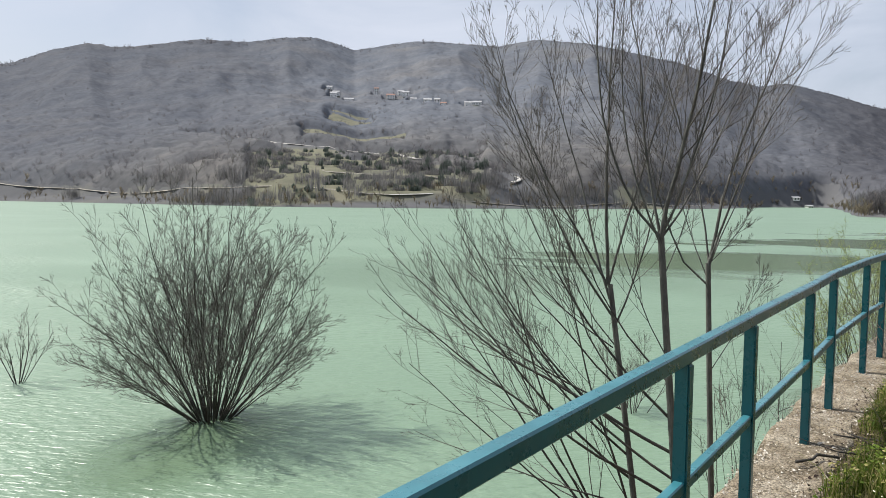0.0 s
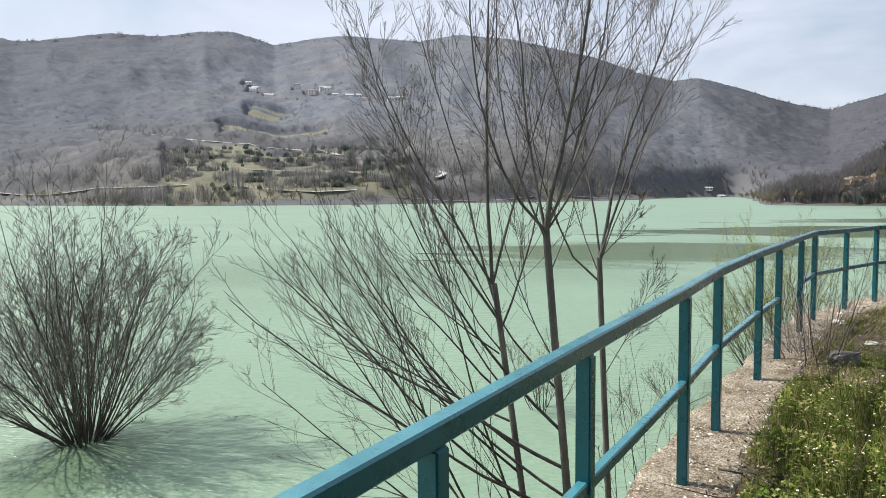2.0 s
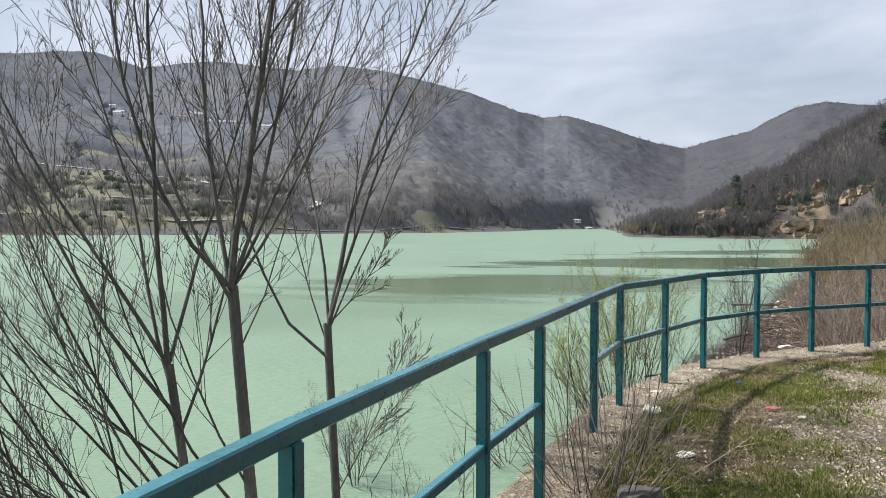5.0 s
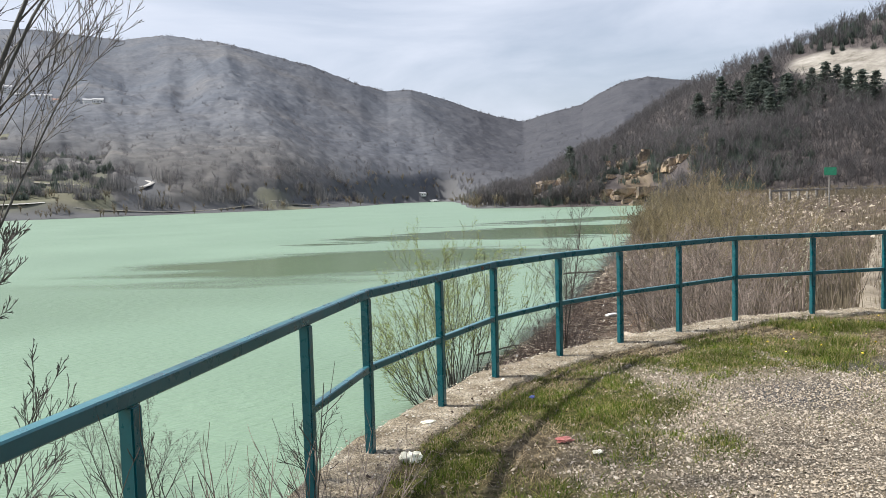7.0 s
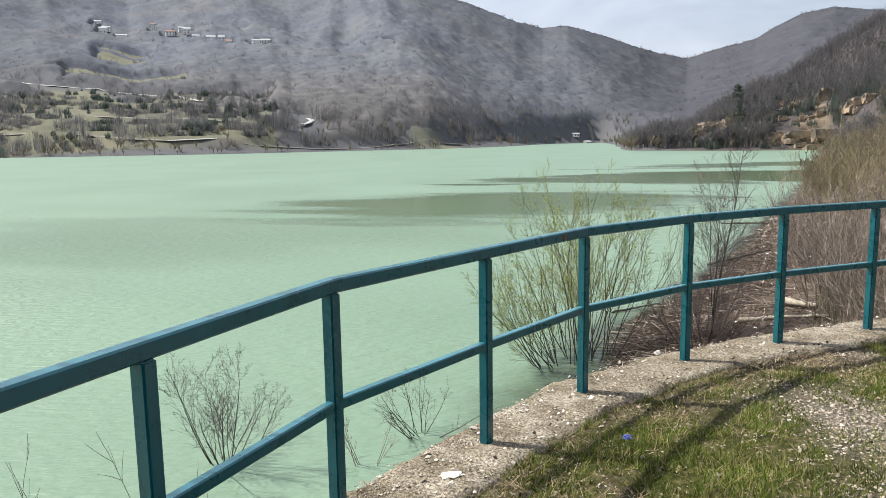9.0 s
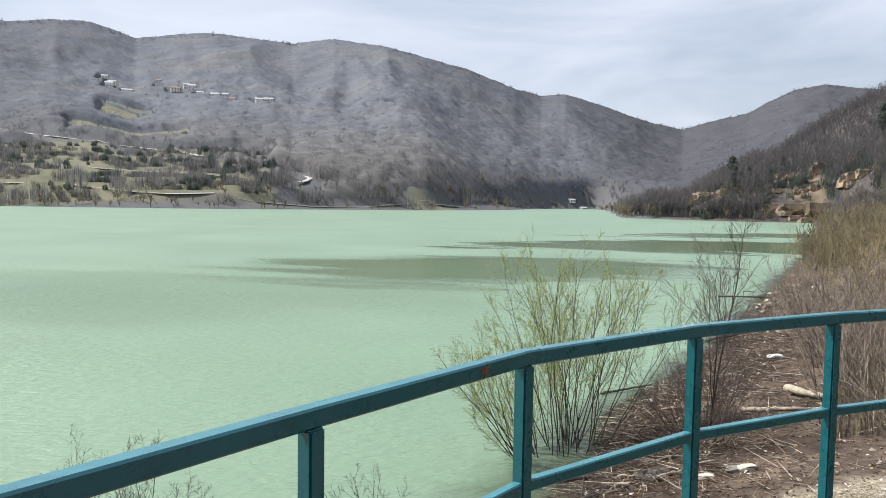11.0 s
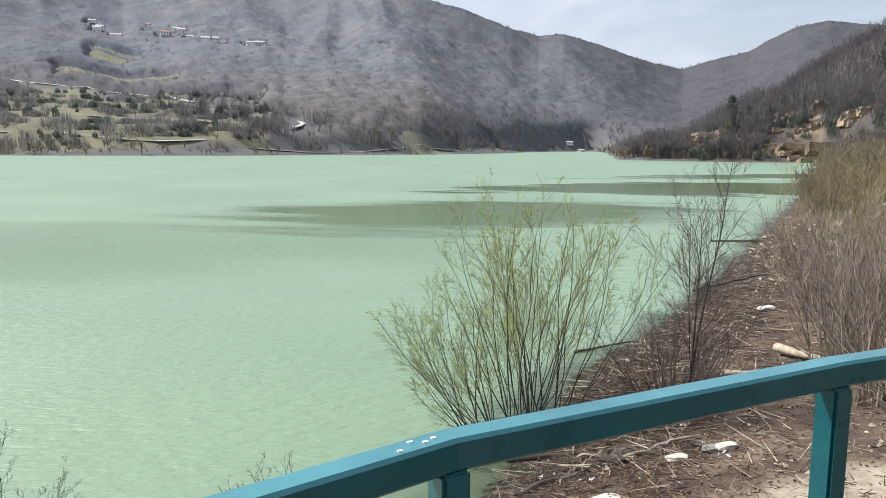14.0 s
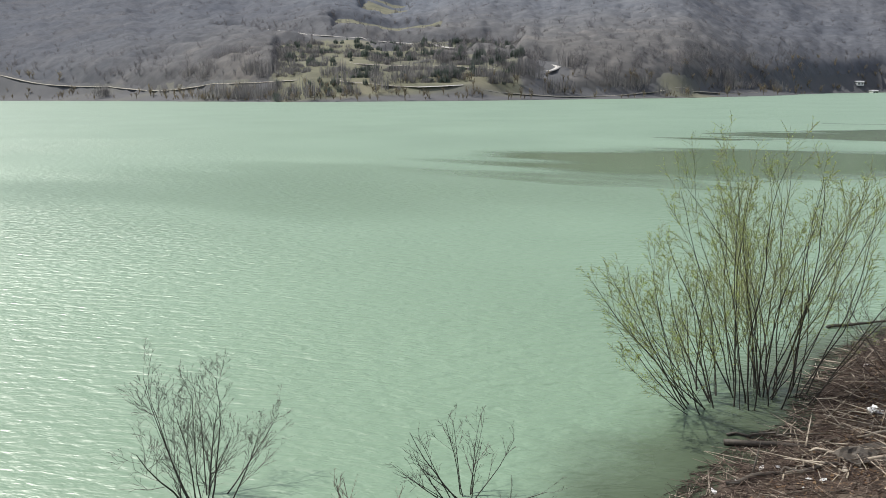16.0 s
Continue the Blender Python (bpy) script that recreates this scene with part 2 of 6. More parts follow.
m_twig_red = surface("red_brown_twigs", ((0.3, (0.130, 0.102, 0.085)), (0.6, (0.25, 0.200, 0.165)), (0.8, (0.41, 0.335, 0.275))), 1.5, 0.65, 20.0, 0, island=0.6)
m_twig_dark = surface("dark_red_twigs", ((0.3, (0.046, 0.034, 0.031)), (0.6, (0.098, 0.073, 0.065)), (0.8, (0.175, 0.133, 0.117))), 1.5, 0.65, 20.0, 0, island=0.35)
m_leaf = varied("young_willow_leaves", ((0.0, (0.28, 0.36, 0.090)), (0.5, (0.39, 0.47, 0.130)), (1.0, (0.52, 0.56, 0.21))), 0.6, 0.8, 0.4)
m_bud = varied("pale_opening_buds", ((0.0, (0.42, 0.43, 0.30)), (1.0, (0.62, 0.62, 0.50))), 0.7, 0.8, 0.3)
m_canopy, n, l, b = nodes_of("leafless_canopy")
# pale bluish tone: haze of the distance painted into the canopy
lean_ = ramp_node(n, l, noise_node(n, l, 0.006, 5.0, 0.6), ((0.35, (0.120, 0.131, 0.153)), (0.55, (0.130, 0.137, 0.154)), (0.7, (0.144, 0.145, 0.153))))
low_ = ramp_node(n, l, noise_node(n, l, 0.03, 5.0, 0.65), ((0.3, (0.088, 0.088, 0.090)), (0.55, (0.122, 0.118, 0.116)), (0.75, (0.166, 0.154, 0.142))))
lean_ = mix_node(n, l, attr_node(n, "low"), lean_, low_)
# dark grey tint: shade put into the colour of ridges the sun brightens
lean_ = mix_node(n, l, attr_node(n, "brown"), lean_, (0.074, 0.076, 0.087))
stand = ramp_node(n, l, noise_node(n, l, 0.02, 6.0, 0.62), ((0.3, (0.86, 0.87, 0.89)), (0.7, (1.14, 1.13, 1.10))))
brush = ramp_node(n, l, noise_node(n, l, 0.16, 6.0, 0.72, (1, 1, 0.4)), ((0.3, (0.79,) * 3), (0.7, (1.21,) * 3)))
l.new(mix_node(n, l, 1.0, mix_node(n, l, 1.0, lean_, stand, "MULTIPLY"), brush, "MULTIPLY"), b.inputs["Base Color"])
b.inputs["Roughness"].default_value, b.inputs["Specular IOR Level"].default_value = 1.0, 0.0
m_wood = varied("bare_woods", ((0.0, (0.110, 0.109, 0.122)), (0.5, (0.150, 0.145, 0.154)), (1.0, (0.20, 0.190, 0.193))), 0.95, 0.012, 0.5, 0.25)
m_wood_near = varied("near_bare_woods", ((0.0, (0.104, 0.099, 0.104)), (0.5, (0.140, 0.133, 0.137)), (1.0, (0.186, 0.177, 0.178))), 0.95, 0.02, 0.5, 0.22)
m_round = varied("pale_leafless_crowns", ((0.0, (0.150, 0.150, 0.156)), (0.5, (0.185, 0.182, 0.184)), (1.0, (0.235, 0.228, 0.222))), 0.95, 0.02, 0.45, 0.2)
m_scrub = varied("tan_scrub", ((0.0, (0.14, 0.12, 0.088)), (0.5, (0.205, 0.176, 0.128)), (1.0, (0.285, 0.243, 0.178))), 0.95, 0.02, 0.35, 0.3)
# greens raised and cooled, the haze over the hills included in them
m_pine = varied("dark_conifers", ((0.0, (0.085, 0.106, 0.098)), (0.5, (0.112, 0.137, 0.120)), (1.0, (0.145, 0.172, 0.145))), 0.95, 0.02, 0.35, 0.3)
m_grass = varied("grass_blades", ((0.0, (0.048, 0.085, 0.010)), (0.40, (0.105, 0.160, 0.022)), (0.66, (0.185, 0.215, 0.045)), (0.85, (0.30, 0.265, 0.115)), (1.0, (0.44, 0.375, 0.20))), 0.7, 2.2, 0.35, 0.5)
m_straw = varied("dry_straw", ((0.0, (0.20, 0.15, 0.09)), (0.5, (0.33, 0.26, 0.16)), (1.0, (0.45, 0.38, 0.25))), 0.8, 0.9)
m_petal = varied("small_pale_flowers", ((0.0, (0.75, 0.74, 0.62)), (1.0, (0.85, 0.83, 0.7))), 0.7, 0.9)
m_yellow = varied("yellow_flowers", ((0.0, (0.75, 0.55, 0.03)), (1.0, (0.85, 0.68, 0.06))), 0.7, 0.9)
m_pebble = varied("gravel_stones", ((0.0, (0.10, 0.082, 0.062)), (0.4, (0.27, 0.230, 0.182)), (0.8, (0.39, 0.340, 0.272)), (1.0, (0.50, 0.455, 0.39))), 0.85, 0.6)
m_grit = varied("concrete_grit", ((0.0, (0.12, 0.095, 0.07)), (0.4, (0.27, 0.235, 0.185)), (0.75, (0.42, 0.38, 0.32)), (1.0, (0.62, 0.59, 0.53))), 0.9, 0.8)
m_stone = surface("grey_field_stone", ((0.3, (0.12, 0.11, 0.10)), (0.55, (0.24, 0.225, 0.205)), (0.8, (0.42, 0.40, 0.37))), 6.0, 0.9, 50.0, 0.6, 0.01)
m_dark_stone = surface("dark_lichened_stone", ((0.3, (0.05, 0.045, 0.04)), (0.55, (0.12, 0.11, 0.10)), (0.8, (0.26, 0.245, 0.22))), 9.0, 0.9, 60.0, 0.7, 0.01)
m_pale_stone = surface("pale_limestone", ((0.3, (0.42, 0.38, 0.32)), (0.55, (0.58, 0.54, 0.47)), (0.8, (0.72, 0.69, 0.63))), 5.0, 0.9, 40.0, 0.6, 0.01)
m_drift = surface("bleached_driftwood", ((0.3, (0.20, 0.165, 0.125)), (0.55, (0.36, 0.31, 0.245)), (0.8, (0.52, 0.47, 0.39))), 4.0, 0.85, 40.0, 0.5, 0.006, island=0.3)
m_debris = varied("flood_debris", ((0.0, (0.024, 0.017, 0.015)), (0.5, (0.063, 0.045, 0.038)), (0.82, (0.14, 0.105, 0.085)), (1.0, (0.46, 0.40, 0.33))), 0.85, 0.8)
m_deadleaf = varied("rusty_dead_leaves", ((0.0, (0.07, 0.042, 0.026)), (0.5, (0.16, 0.10, 0.06)), (1.0, (0.30, 0.21, 0.13))), 0.8, 0.8)
m_wetlog = surface("dark_wet_log", ((0.3, (0.03, 0.025, 0.02)), (0.7, (0.09, 0.075, 0.058))), 5.0, 0.6, 40.0, 0.5, 0.006)
m_white = surface("white_plastic", ((0.3, (0.66, 0.66, 0.66)), (0.7, (0.80, 0.80, 0.79))), 8.0, 0.45, 60.0, 0.15, 0.004)
m_plaster = surface("white_plaster", ((0.3, (0.74, 0.73, 0.70)), (0.7, (0.84, 0.83, 0.81))), 0.4, 0.9, 3.0, 0.2, 0.01)
m_roof_grey = surface("grey_roof", ((0.3, (0.30, 0.30, 0.31)), (0.7, (0.50, 0.50, 0.51))), 0.5, 0.6, 5.0, 0.2, 0.02)
m_roof_red = surface("faded_tile_roof", ((0.3, (0.24, 0.13, 0.10)), (0.7, (0.36, 0.21, 0.16))), 0.5, 0.8, 5.0, 0.3, 0.02)
m_glass = surface("dark_window_glass", ((0.3, (0.02, 0.025, 0.03)), (0.7, (0.05, 0.055, 0.06))), 0.6, 0.12, 3.0, 0)
m_road = surface("pale_concrete_road", ((0.3, (0.36, 0.345, 0.32)), (0.7, (0.50, 0.485, 0.46))), 0.15, 0.9, 2.0, 0.2, 0.05)
m_track = surface("dirt_track", ((0.3, (0.25, 0.23, 0.19)), (0.7, (0.38, 0.35, 0.30))), 0.15, 0.9, 2.0, 0.2, 0.05)
m_cliff = surface("ochre_cliff_rock", ((0.36, (0.10, 0.085, 0.072)), (0.47, (0.22, 0.178, 0.135)), (0.62, (0.50, 0.37, 0.25))), 0.14, 0.9, 1.6, 0.8, 0.4)
m_path = surface("trodden_earth", ((0.3, (0.115, 0.093, 0.068)), (0.5, (0.20, 0.170, 0.128)), (0.75, (0.31, 0.272, 0.215))), 1.1, 0.95, 9.0, 0.6, 0.03)
m_sign = surface("green_sign_paint", ((0.3, (0.01, 0.14, 0.08)), (0.7, (0.015, 0.20, 0.11))), 1.0, 0.5, 6.0, 0)
m_red = surface("faded_red_foil", ((0.3, (0.42, 0.07, 0.06)), (0.7, (0.62, 0.30, 0.26))), 12.0, 0.4, 60.0, 0.2, 0.004)
m_blue = surface("blue_plastic", ((0.3, (0.06, 0.08, 0.30)), (0.7, (0.12, 0.15, 0.42))), 12.0, 0.4, 60.0, 0)

# ---- helpers of the scene ----
def smooth(a, b, v):
    t = np.clip((v - a) / (b - a), 0, 1)
    return t * t * (3 - 2 * t)


def lattice(ix, iy, seed):
    h = (ix.astype(np.int64) * 374761393 + iy.astype(np.int64) * 668265263 + seed * 1442695041) & 0x7FFFFFFF
    h = ((h ^ (h >> 13)) * 1274126177) & 0x7FFFFFFF
    return ((h ^ (h >> 16)) & 0xFFFF) / 65535.0


def value_noise(x, y, seed=0):
    ix, iy = np.floor(x), np.floor(y)
    fx, fy = x - ix, y - iy
    fx, fy = fx * fx * (3 - 2 * fx), fy * fy * (3 - 2 * fy)
    a, b_, c, d_ = lattice(ix, iy, seed), lattice(ix + 1, iy, seed), lattice(ix, iy + 1, seed), lattice(ix + 1, iy + 1, seed)
    return (a * (1 - fx) + b_ * fx) * (1 - fy) + (c * (1 - fx) + d_ * fx) * fy


def fbm(x, y, octaves=5, seed=0, gain=0.5):
    s, amp, tot = 0.0, 1.0, 0.0
    for k in range(octaves):
        s = s + amp * value_noise(x * 2 ** k + 17.3 * k, y * 2 ** k - 9.1 * k, seed + k)
        tot, amp = tot + amp, amp * gain
    return s / tot


def poly_distance(px, py, pts, closed):
    """Distance to a polyline, and, for a closed one, whether a point is inside."""
    px, py = np.asarray(px, float), np.asarray(py, float)
    best, inside = np.full(px.shape, 1e18), np.zeros(px.shape, bool)
    count = len(pts) if closed else len(pts) - 1
    for i in range(count):
        (ax, ay), (bx, by) = pts[i], pts[(i + 1) % len(pts)]
        dx, dy = bx - ax, by - ay
        t = np.clip(((px - ax) * dx + (py - ay) * dy) / (dx * dx + dy * dy), 0, 1)
        best = np.minimum(best, (px - ax - t * dx) ** 2 + (py - ay - t * dy) ** 2)
        if closed and ay != by:
            inside ^= ((ay > py) != (by > py)) & (px < dx * (py - ay) / (by - ay) + ax)
    return np.sqrt(best), inside


def part(name, bm, material, parent=None, label="", shade=False):
    me = bpy.data.meshes.new(name)
    bm.to_mesh(me)
    bm.free()
    return link(name, me, material, parent, label, shade)


def link(name, me, material, parent=None, label="", shade=False):
    me.materials.append(material)
    if shade:
        me.polygons.foreach_set("use_smooth", np.ones(len(me.polygons), bool))
    ob = new(name, me)
    if parent is not None:
        ob.parent = parent
    return tagged(ob, label)


def from_arrays(name, verts, faces, material, parent=None, label="", shade=False):
    me = bpy.data.meshes.new(name)
    verts, faces = np.asarray(verts, np.float32), np.asarray(faces, np.int32)
    k = faces.shape[1]
    me.vertices.add(len(verts))
    me.vertices.foreach_set("co", verts.ravel())
    me.loops.add(faces.size)
    me.loops.foreach_set("vertex_index", faces.ravel())
    me.polygons.add(len(faces))
    me.polygons.foreach_set("loop_start", np.arange(0, faces.size, k, dtype=np.int32))
    me.update(calc_edges=True)
    me.validate()
    return link(name, me, material, parent, label, shade)


def point_attr(ob, name, values):
    ob.data.attributes.new(name, "FLOAT", "POINT").data.foreach_set("value", np.asarray(values, np.float32))


def thing(name, label, category, at=(0, 0, 0), group="", kind=""):
    ob = new(name)
    ob.location = at
    ob.empty_display_size = 0.1
    return tagged(ob, label, category, group, kind)


# ---- plan ----
WATER = -3.95
EYE = (7.0, 9.0)
POSTS = [(2.946, 3.769), (3.411, 4.644), (4.122, 5.950), (4.574, 6.795), (5.329, 8.072), (5.786, 8.802), (6.528, 10.031), (7.019, 10.788), (7.763, 11.552), (8.489, 12.211), (9.386, 12.707), (10.252, 12.990), (11.166, 13.229), (12.178, 13.509), (13.282, 13.425), (14.30, 13.28)]
POSTS = [(2.946 - 0.469 * k, 3.769 - 0.883 * k) for k in (6.4, 4.94, 3.95, 2.47, 1.48)] + POSTS + [(15.3, 13.02), (16.28, 12.66), (17.2, 12.2)]
EDGE = [(-8, -16.4)] + POSTS + [(19.5, 11.0), (26, 6.0), (40, -6.0)]
NEAR_SHORE = [(-40, -70), (-6, -9), (0.3, 3.2), (2.8, 8.6), (5.0, 12.3), (7.4, 15.2), (9.9, 18.6), (11.4, 21.7), (12.4, 23.2), (13.5, 24.3), (14.1, 25.9), (15.2, 28),
              (19.2, 32.3), (23, 37), (27, 42.3), (33, 50.5), (58, 84), (93, 131), (150, 215), (168, 243), (143, 253), (119, 284)]
FAR_SHORE = [(122, 300), (165, 420), (215, 560), (250, 690), (190, 640), (120, 500), (62, 425), (0, 395), (-45, 368), (-128, 360), (-206, 402), (-365, 480), (-700, 620), (-1500, 600), (-1500, -400)]
LAKE = NEAR_SHORE + FAR_SHORE
# skyline: azimuth, elevation in degrees
RIDGE_AZ = (-180, -120, -60, -45, -37.3, -35.4, -32.6, -31.2, -29.1, -25.4, -21.9, -19, -17, -14.1, -10.7, -8.6, -3.2, -0.2, 3.5, 6, 10, 13.5, 15.5, 17.3, 20, 23.3, 25.8, 28.1, 30.2, 31.4, 33.1, 35, 37, 42, 60, 120, 180)
RIDGE_EL = (7, 8, 6, 7.28, 8.32, 9.18, 10.13, 9.98, 10.18, 10.93, 10.98, 11.46, 11.56, 10.76, 11.36, 11.51, 11.16, 11.66, 11.23, 10.68, 9.68, 8.33, 7.83, 7.93, 7.08, 5.88, 5.28, 5.95, 6.35, 7.1, 7.85, 8.1, 7.75, 7.25, 7, 7, 7)
RIDGE_R = (1800, 1800, 1800, 1800, 1800, 1800, 1800, 1800, 1800, 1800, 1800, 1800, 1900, 1900, 1900, 1900, 1900, 1800, 1700, 1700, 1700, 1700, 1900, 1900, 2000, 2100, 2150, 2150, 2150, 2150, 2150, 2150, 2150, 2100, 2000, 1800, 1800)
NEAR_AZ = (24, 26.5, 28.3, 30.5, 32.2, 34.8, 37, 41, 45, 50, 60, 90, 130, 150)
NEAR_EL = (-0.6, 0.4, 1.9, 3.0, 3.7, 5.4, 6.7, 8.3, 9.6, 11, 12, 12, 8, 0)


HOUSES = ((-330, 1179, 8.8, 9, 4.2, 12), (-294, 1072, 9.5, 10, 8.6, 16), (-303, 1120, 10.2, 9, 6.3, 8), (-268, 1060, 12.9, 9, 5.3, 14), (-247, 1150, 6.1, 9, 11.7, 10), (-212, 1088, 11.6, 10, 6.3, 14), (-205, 1130, 8.2, 9, 6.2, 14),
          (-189, 1084, 9.5, 10, 7.0, 6), (-164, 1002, 8.2, 8, 4.2, 12), (-130, 900, 8.8, 9, 6.3, 10), (-119, 905, 6.8, 8, 6.3, 4), (-109, 888, 6.1, 8, 4.2, 8), (-78, 872, 8.2, 8, 5.3, 10), (-70, 900, 10.2, 8, 3.8, 2))


# rock faces on the near hill: x, y, half width, height
ROCKS = ((151.7, 282.8, 8, 5.5), (157, 279, 5, 4.5), (184.2, 293.3, 5, 4.5), (185.8, 267.2, 3.4, 9), (183.9, 246.9, 4.2, 6), (187, 244, 3, 4), (166, 252, 6, 5), (173.5, 248, 6, 5), (167.4, 262.2, 2.4, 2.6), (172, 258, 2, 2.4), (177, 256, 2.2, 2.6), (178, 272, 2, 3))


ROADS = (("road_upper", [(-300, 655), (-262, 621), (-229, 595), (-184, 560), (-147, 557), (-111, 551), (-77, 509)], 3.0, "road", "pale track slanting across the far slope", 0.2),
         ("road_shore", [(-470, 545), (-390, 510), (-311, 483), (-233, 445), (-140, 400), (-98, 388), (-73.5, 385)], 1.5, "track", "pale road along the far shore", 0.1),
         ("road_shore", [(-40, 388), (0, 402), (45, 430), (75, 456), (110, 500)], 1.4, "track", "pale road along the far shore", 0.1),
         ("road_ramp", [(-73.5, 385), (-60, 385), (-51, 386.5)], 2.6, "road", "bright concrete ramp by the far shore", 0.15),
         ("road_bend", [(-24.5, 468), (-15, 465), (-6.5, 443), (-9, 429), (-12, 424)], 2.2, "road", "bright concrete road bending down the far slope", 0.15),
         ("road_terrace", [(-150, 450), (-110, 440), (-70, 432), (-40, 430)], 2.6, "track", "pale terrace track on the far slope", 0.2),
         ("road_cape", [(150, 330), (160, 318), (172, 304), (186, 292)], 4.0, "road", "bright road edge behind the cape", 1.2))


def terrain(x, y, detail=True):
    """Height of the land and of the lake bed."""
    x, y = np.asarray(x, float), np.asarray(y, float)
    rx, ry = x - EYE[0], y - EYE[1]
    r = np.hypot(rx, ry)
    az = np.degrees(np.arctan2(rx, ry))
    d, lake = poly_distance(x, y, LAKE, True)
    # far slopes
    rs = np.interp(az, (-60, -37, -27, -20, -8, 7, 17, 24, 34, 50), (850, 610, 470, 395, 375, 430, 650, 650, 650, 650))
    rr = np.interp(az, RIDGE_AZ, RIDGE_R)
    el = np.interp(az, RIDGE_AZ, RIDGE_EL)
    t = np.clip((r - rs) / (rr - rs), 0, 1.0)
    shape = t ** 0.52
    fold = fbm(az * 0.16 + 3.0, r / 420.0, 4, 5) - 0.5
    spur = np.abs(fbm(az * 0.21 + 1.7 + 0.4 * fold, r / 900.0, 3, 15) - 0.5) * 2
    shape = shape + (fold * 0.22 + (0.22 - spur) * 0.10) * np.clip(4 * t * (1 - t), 0, 1)
    far = r * np.tan(np.radians(np.clip(el * shape, -0.5, 20)))
    # terraced fields above the far shore
    zone = smooth(-23, -20, az) * (1 - smooth(-6, -4, az)) * smooth(375, 395, r) * (1 - smooth(560, 620, r))
    stepped = np.floor(far / 3.6) * 3.6 + 3.6 * smooth(0.72, 1.0, far / 3.6 - np.floor(far / 3.6))
    far = far + (stepped - far) * zone * 0.85
    far = np.where(r > rr, rr * np.tan(np.radians(el)) - (r - rr) * 0.25, far)
    # nearer hill beyond the bay
    nel = np.interp(az, NEAR_AZ, NEAR_EL)
    nr = 430.0
    u = np.clip((r - 262) / (nr - 262), 0, 1)
    near = nr * np.tan(np.radians(nel)) * (0.25 * smooth(0, 0.2, u) + 0.75 * smooth(0.12, 1.05, u)) * (1 - 0.8 * smooth(nr, nr + 220, r))
    near = np.where((az > 20) & (r > 200), near, 0)
    land = np.maximum(np.where(r > 250, far, 0), near)
    # bank near the promenade
    bank = WATER + 0.24 * np.minimum(d, 6) + 0.21 * np.clip(d - 6, 0, 14) + (0.4 * fbm(x / 3.0, y / 3.0, 4, 31) - 0.2) * smooth(0, 4, d)
    bank = np.minimum(bank, 0.9 + 0.02 * d)
    w = smooth(110, 320, r)
    top = bank * (1 - w) + np.maximum(WATER + 0.6 + 0.06 * np.minimum(d, 20), land) * w
    top = np.where(r > 200, WATER + (top - WATER) * smooth(-1, 22, d) + 0.25, top)
    # ground under the promenade
    e, _ = poly_distance(x, y, EDGE, False)
    hard = np.isin(lake, [False]) & (r < 90) & (promenade_side(x, y))
    top = np.where(hard, np.maximum(-0.45, np.minimum(top, -0.45)), top)
    bed = WATER - 0.12 - np.minimum(0.16 * d, 6)
    h = np.where(lake, bed, top)
    if detail:
        h = h + np.where(lake, 0, (fbm(x / 26.0, y / 26.0, 4, 77) - 0.5) * np.clip((r - 300) / 60, 0, 4))
    return h


def promenade_side(x, y):
    ring = EDGE + [(40, -60), (-8, -60)]
    return poly_distance(x, y, ring, True)[1]


def kerb_distance(x, y):
    """Distance inwards from the line of the railing; negative over the lake."""
    e, _ = poly_distance(x, y, EDGE, False)
    return np.where(promenade_side(x, y), e, -e)


# ---- the land, one sheet to the horizon ----
az_line = np.concatenate([np.arange(-180, -48, 4.0), np.arange(-48, 56, 0.36), np.arange(56, 180, 4.0)])
r_line = np.concatenate([np.linspace(0.5, 40, 70), np.geomspace(41, 255, 46), np.geomspace(258, 420, 50), np.geomspace(425, 2700, 105), [3000, 3600, 4300]])
AZ, RR = np.meshgrid(np.radians(az_line), r_line, indexing="ij")
gx, gy = EYE[0] + RR * np.sin(AZ), EYE[1] + RR * np.cos(AZ)
gz = terrain(gx, gy)
gz[:, -3:] = np.minimum(gz[:, -3:], 40)
na, nr_ = AZ.shape
ia, ir = np.meshgrid(np.arange(na), np.arange(nr_ - 1), indexing="ij")
ja = (ia + 1) % na
quads = np.stack([ia * nr_ + ir, ja * nr_ + ir, ja * nr_ + ir + 1, ia * nr_ + ir + 1], -1).reshape(-1, 4)[:, ::-1]
ground = from_arrays("ground", np.stack([gx, gy, gz], -1).reshape(-1, 3), quads, m_land, shade=True)
tagged(ground, "wooded hills and muddy lake banks in early spring", "land", kind="structure")


def meadow_cover(x, y):
    """Where the far slope is open: pasture below the village, terraces above the shore."""
    rx, ry = x - EYE[0], y - EYE[1]
    r, az = np.hypot(rx, ry), np.degrees(np.arctan2(rx, ry))
    patch = fbm(x / 60.0, y / 38.0, 5, 12)
    box = lambda a0, a1, r0, r1, k: k * smooth(a0 - 1, a0 + 1, az) * (1 - smooth(a1 - 1, a1 + 1, az)) * smooth(r0 - 12, r0 + 12, r) * (1 - smooth(r1 - 25, r1 + 25, r))
    zone = box(-23, -4, 378, 575, 0.78)
    for args in ((-19, -10, 590, 690, 0.8), (-16.8, -12.4, 740, 900, 0.92), (5, 11, 415, 455, 0.7), (-40, -24, 430, 640, 0.5), (-6, -2, 840, 900, 0.8), (3.2, 5.2, 860, 900, 0.9), (-12, -8, 800, 830, 0.5)):
        zone = np.maximum(zone, box(*args))
    return smooth(0.43, 0.72, zone * 0.55 + patch * 0.42)


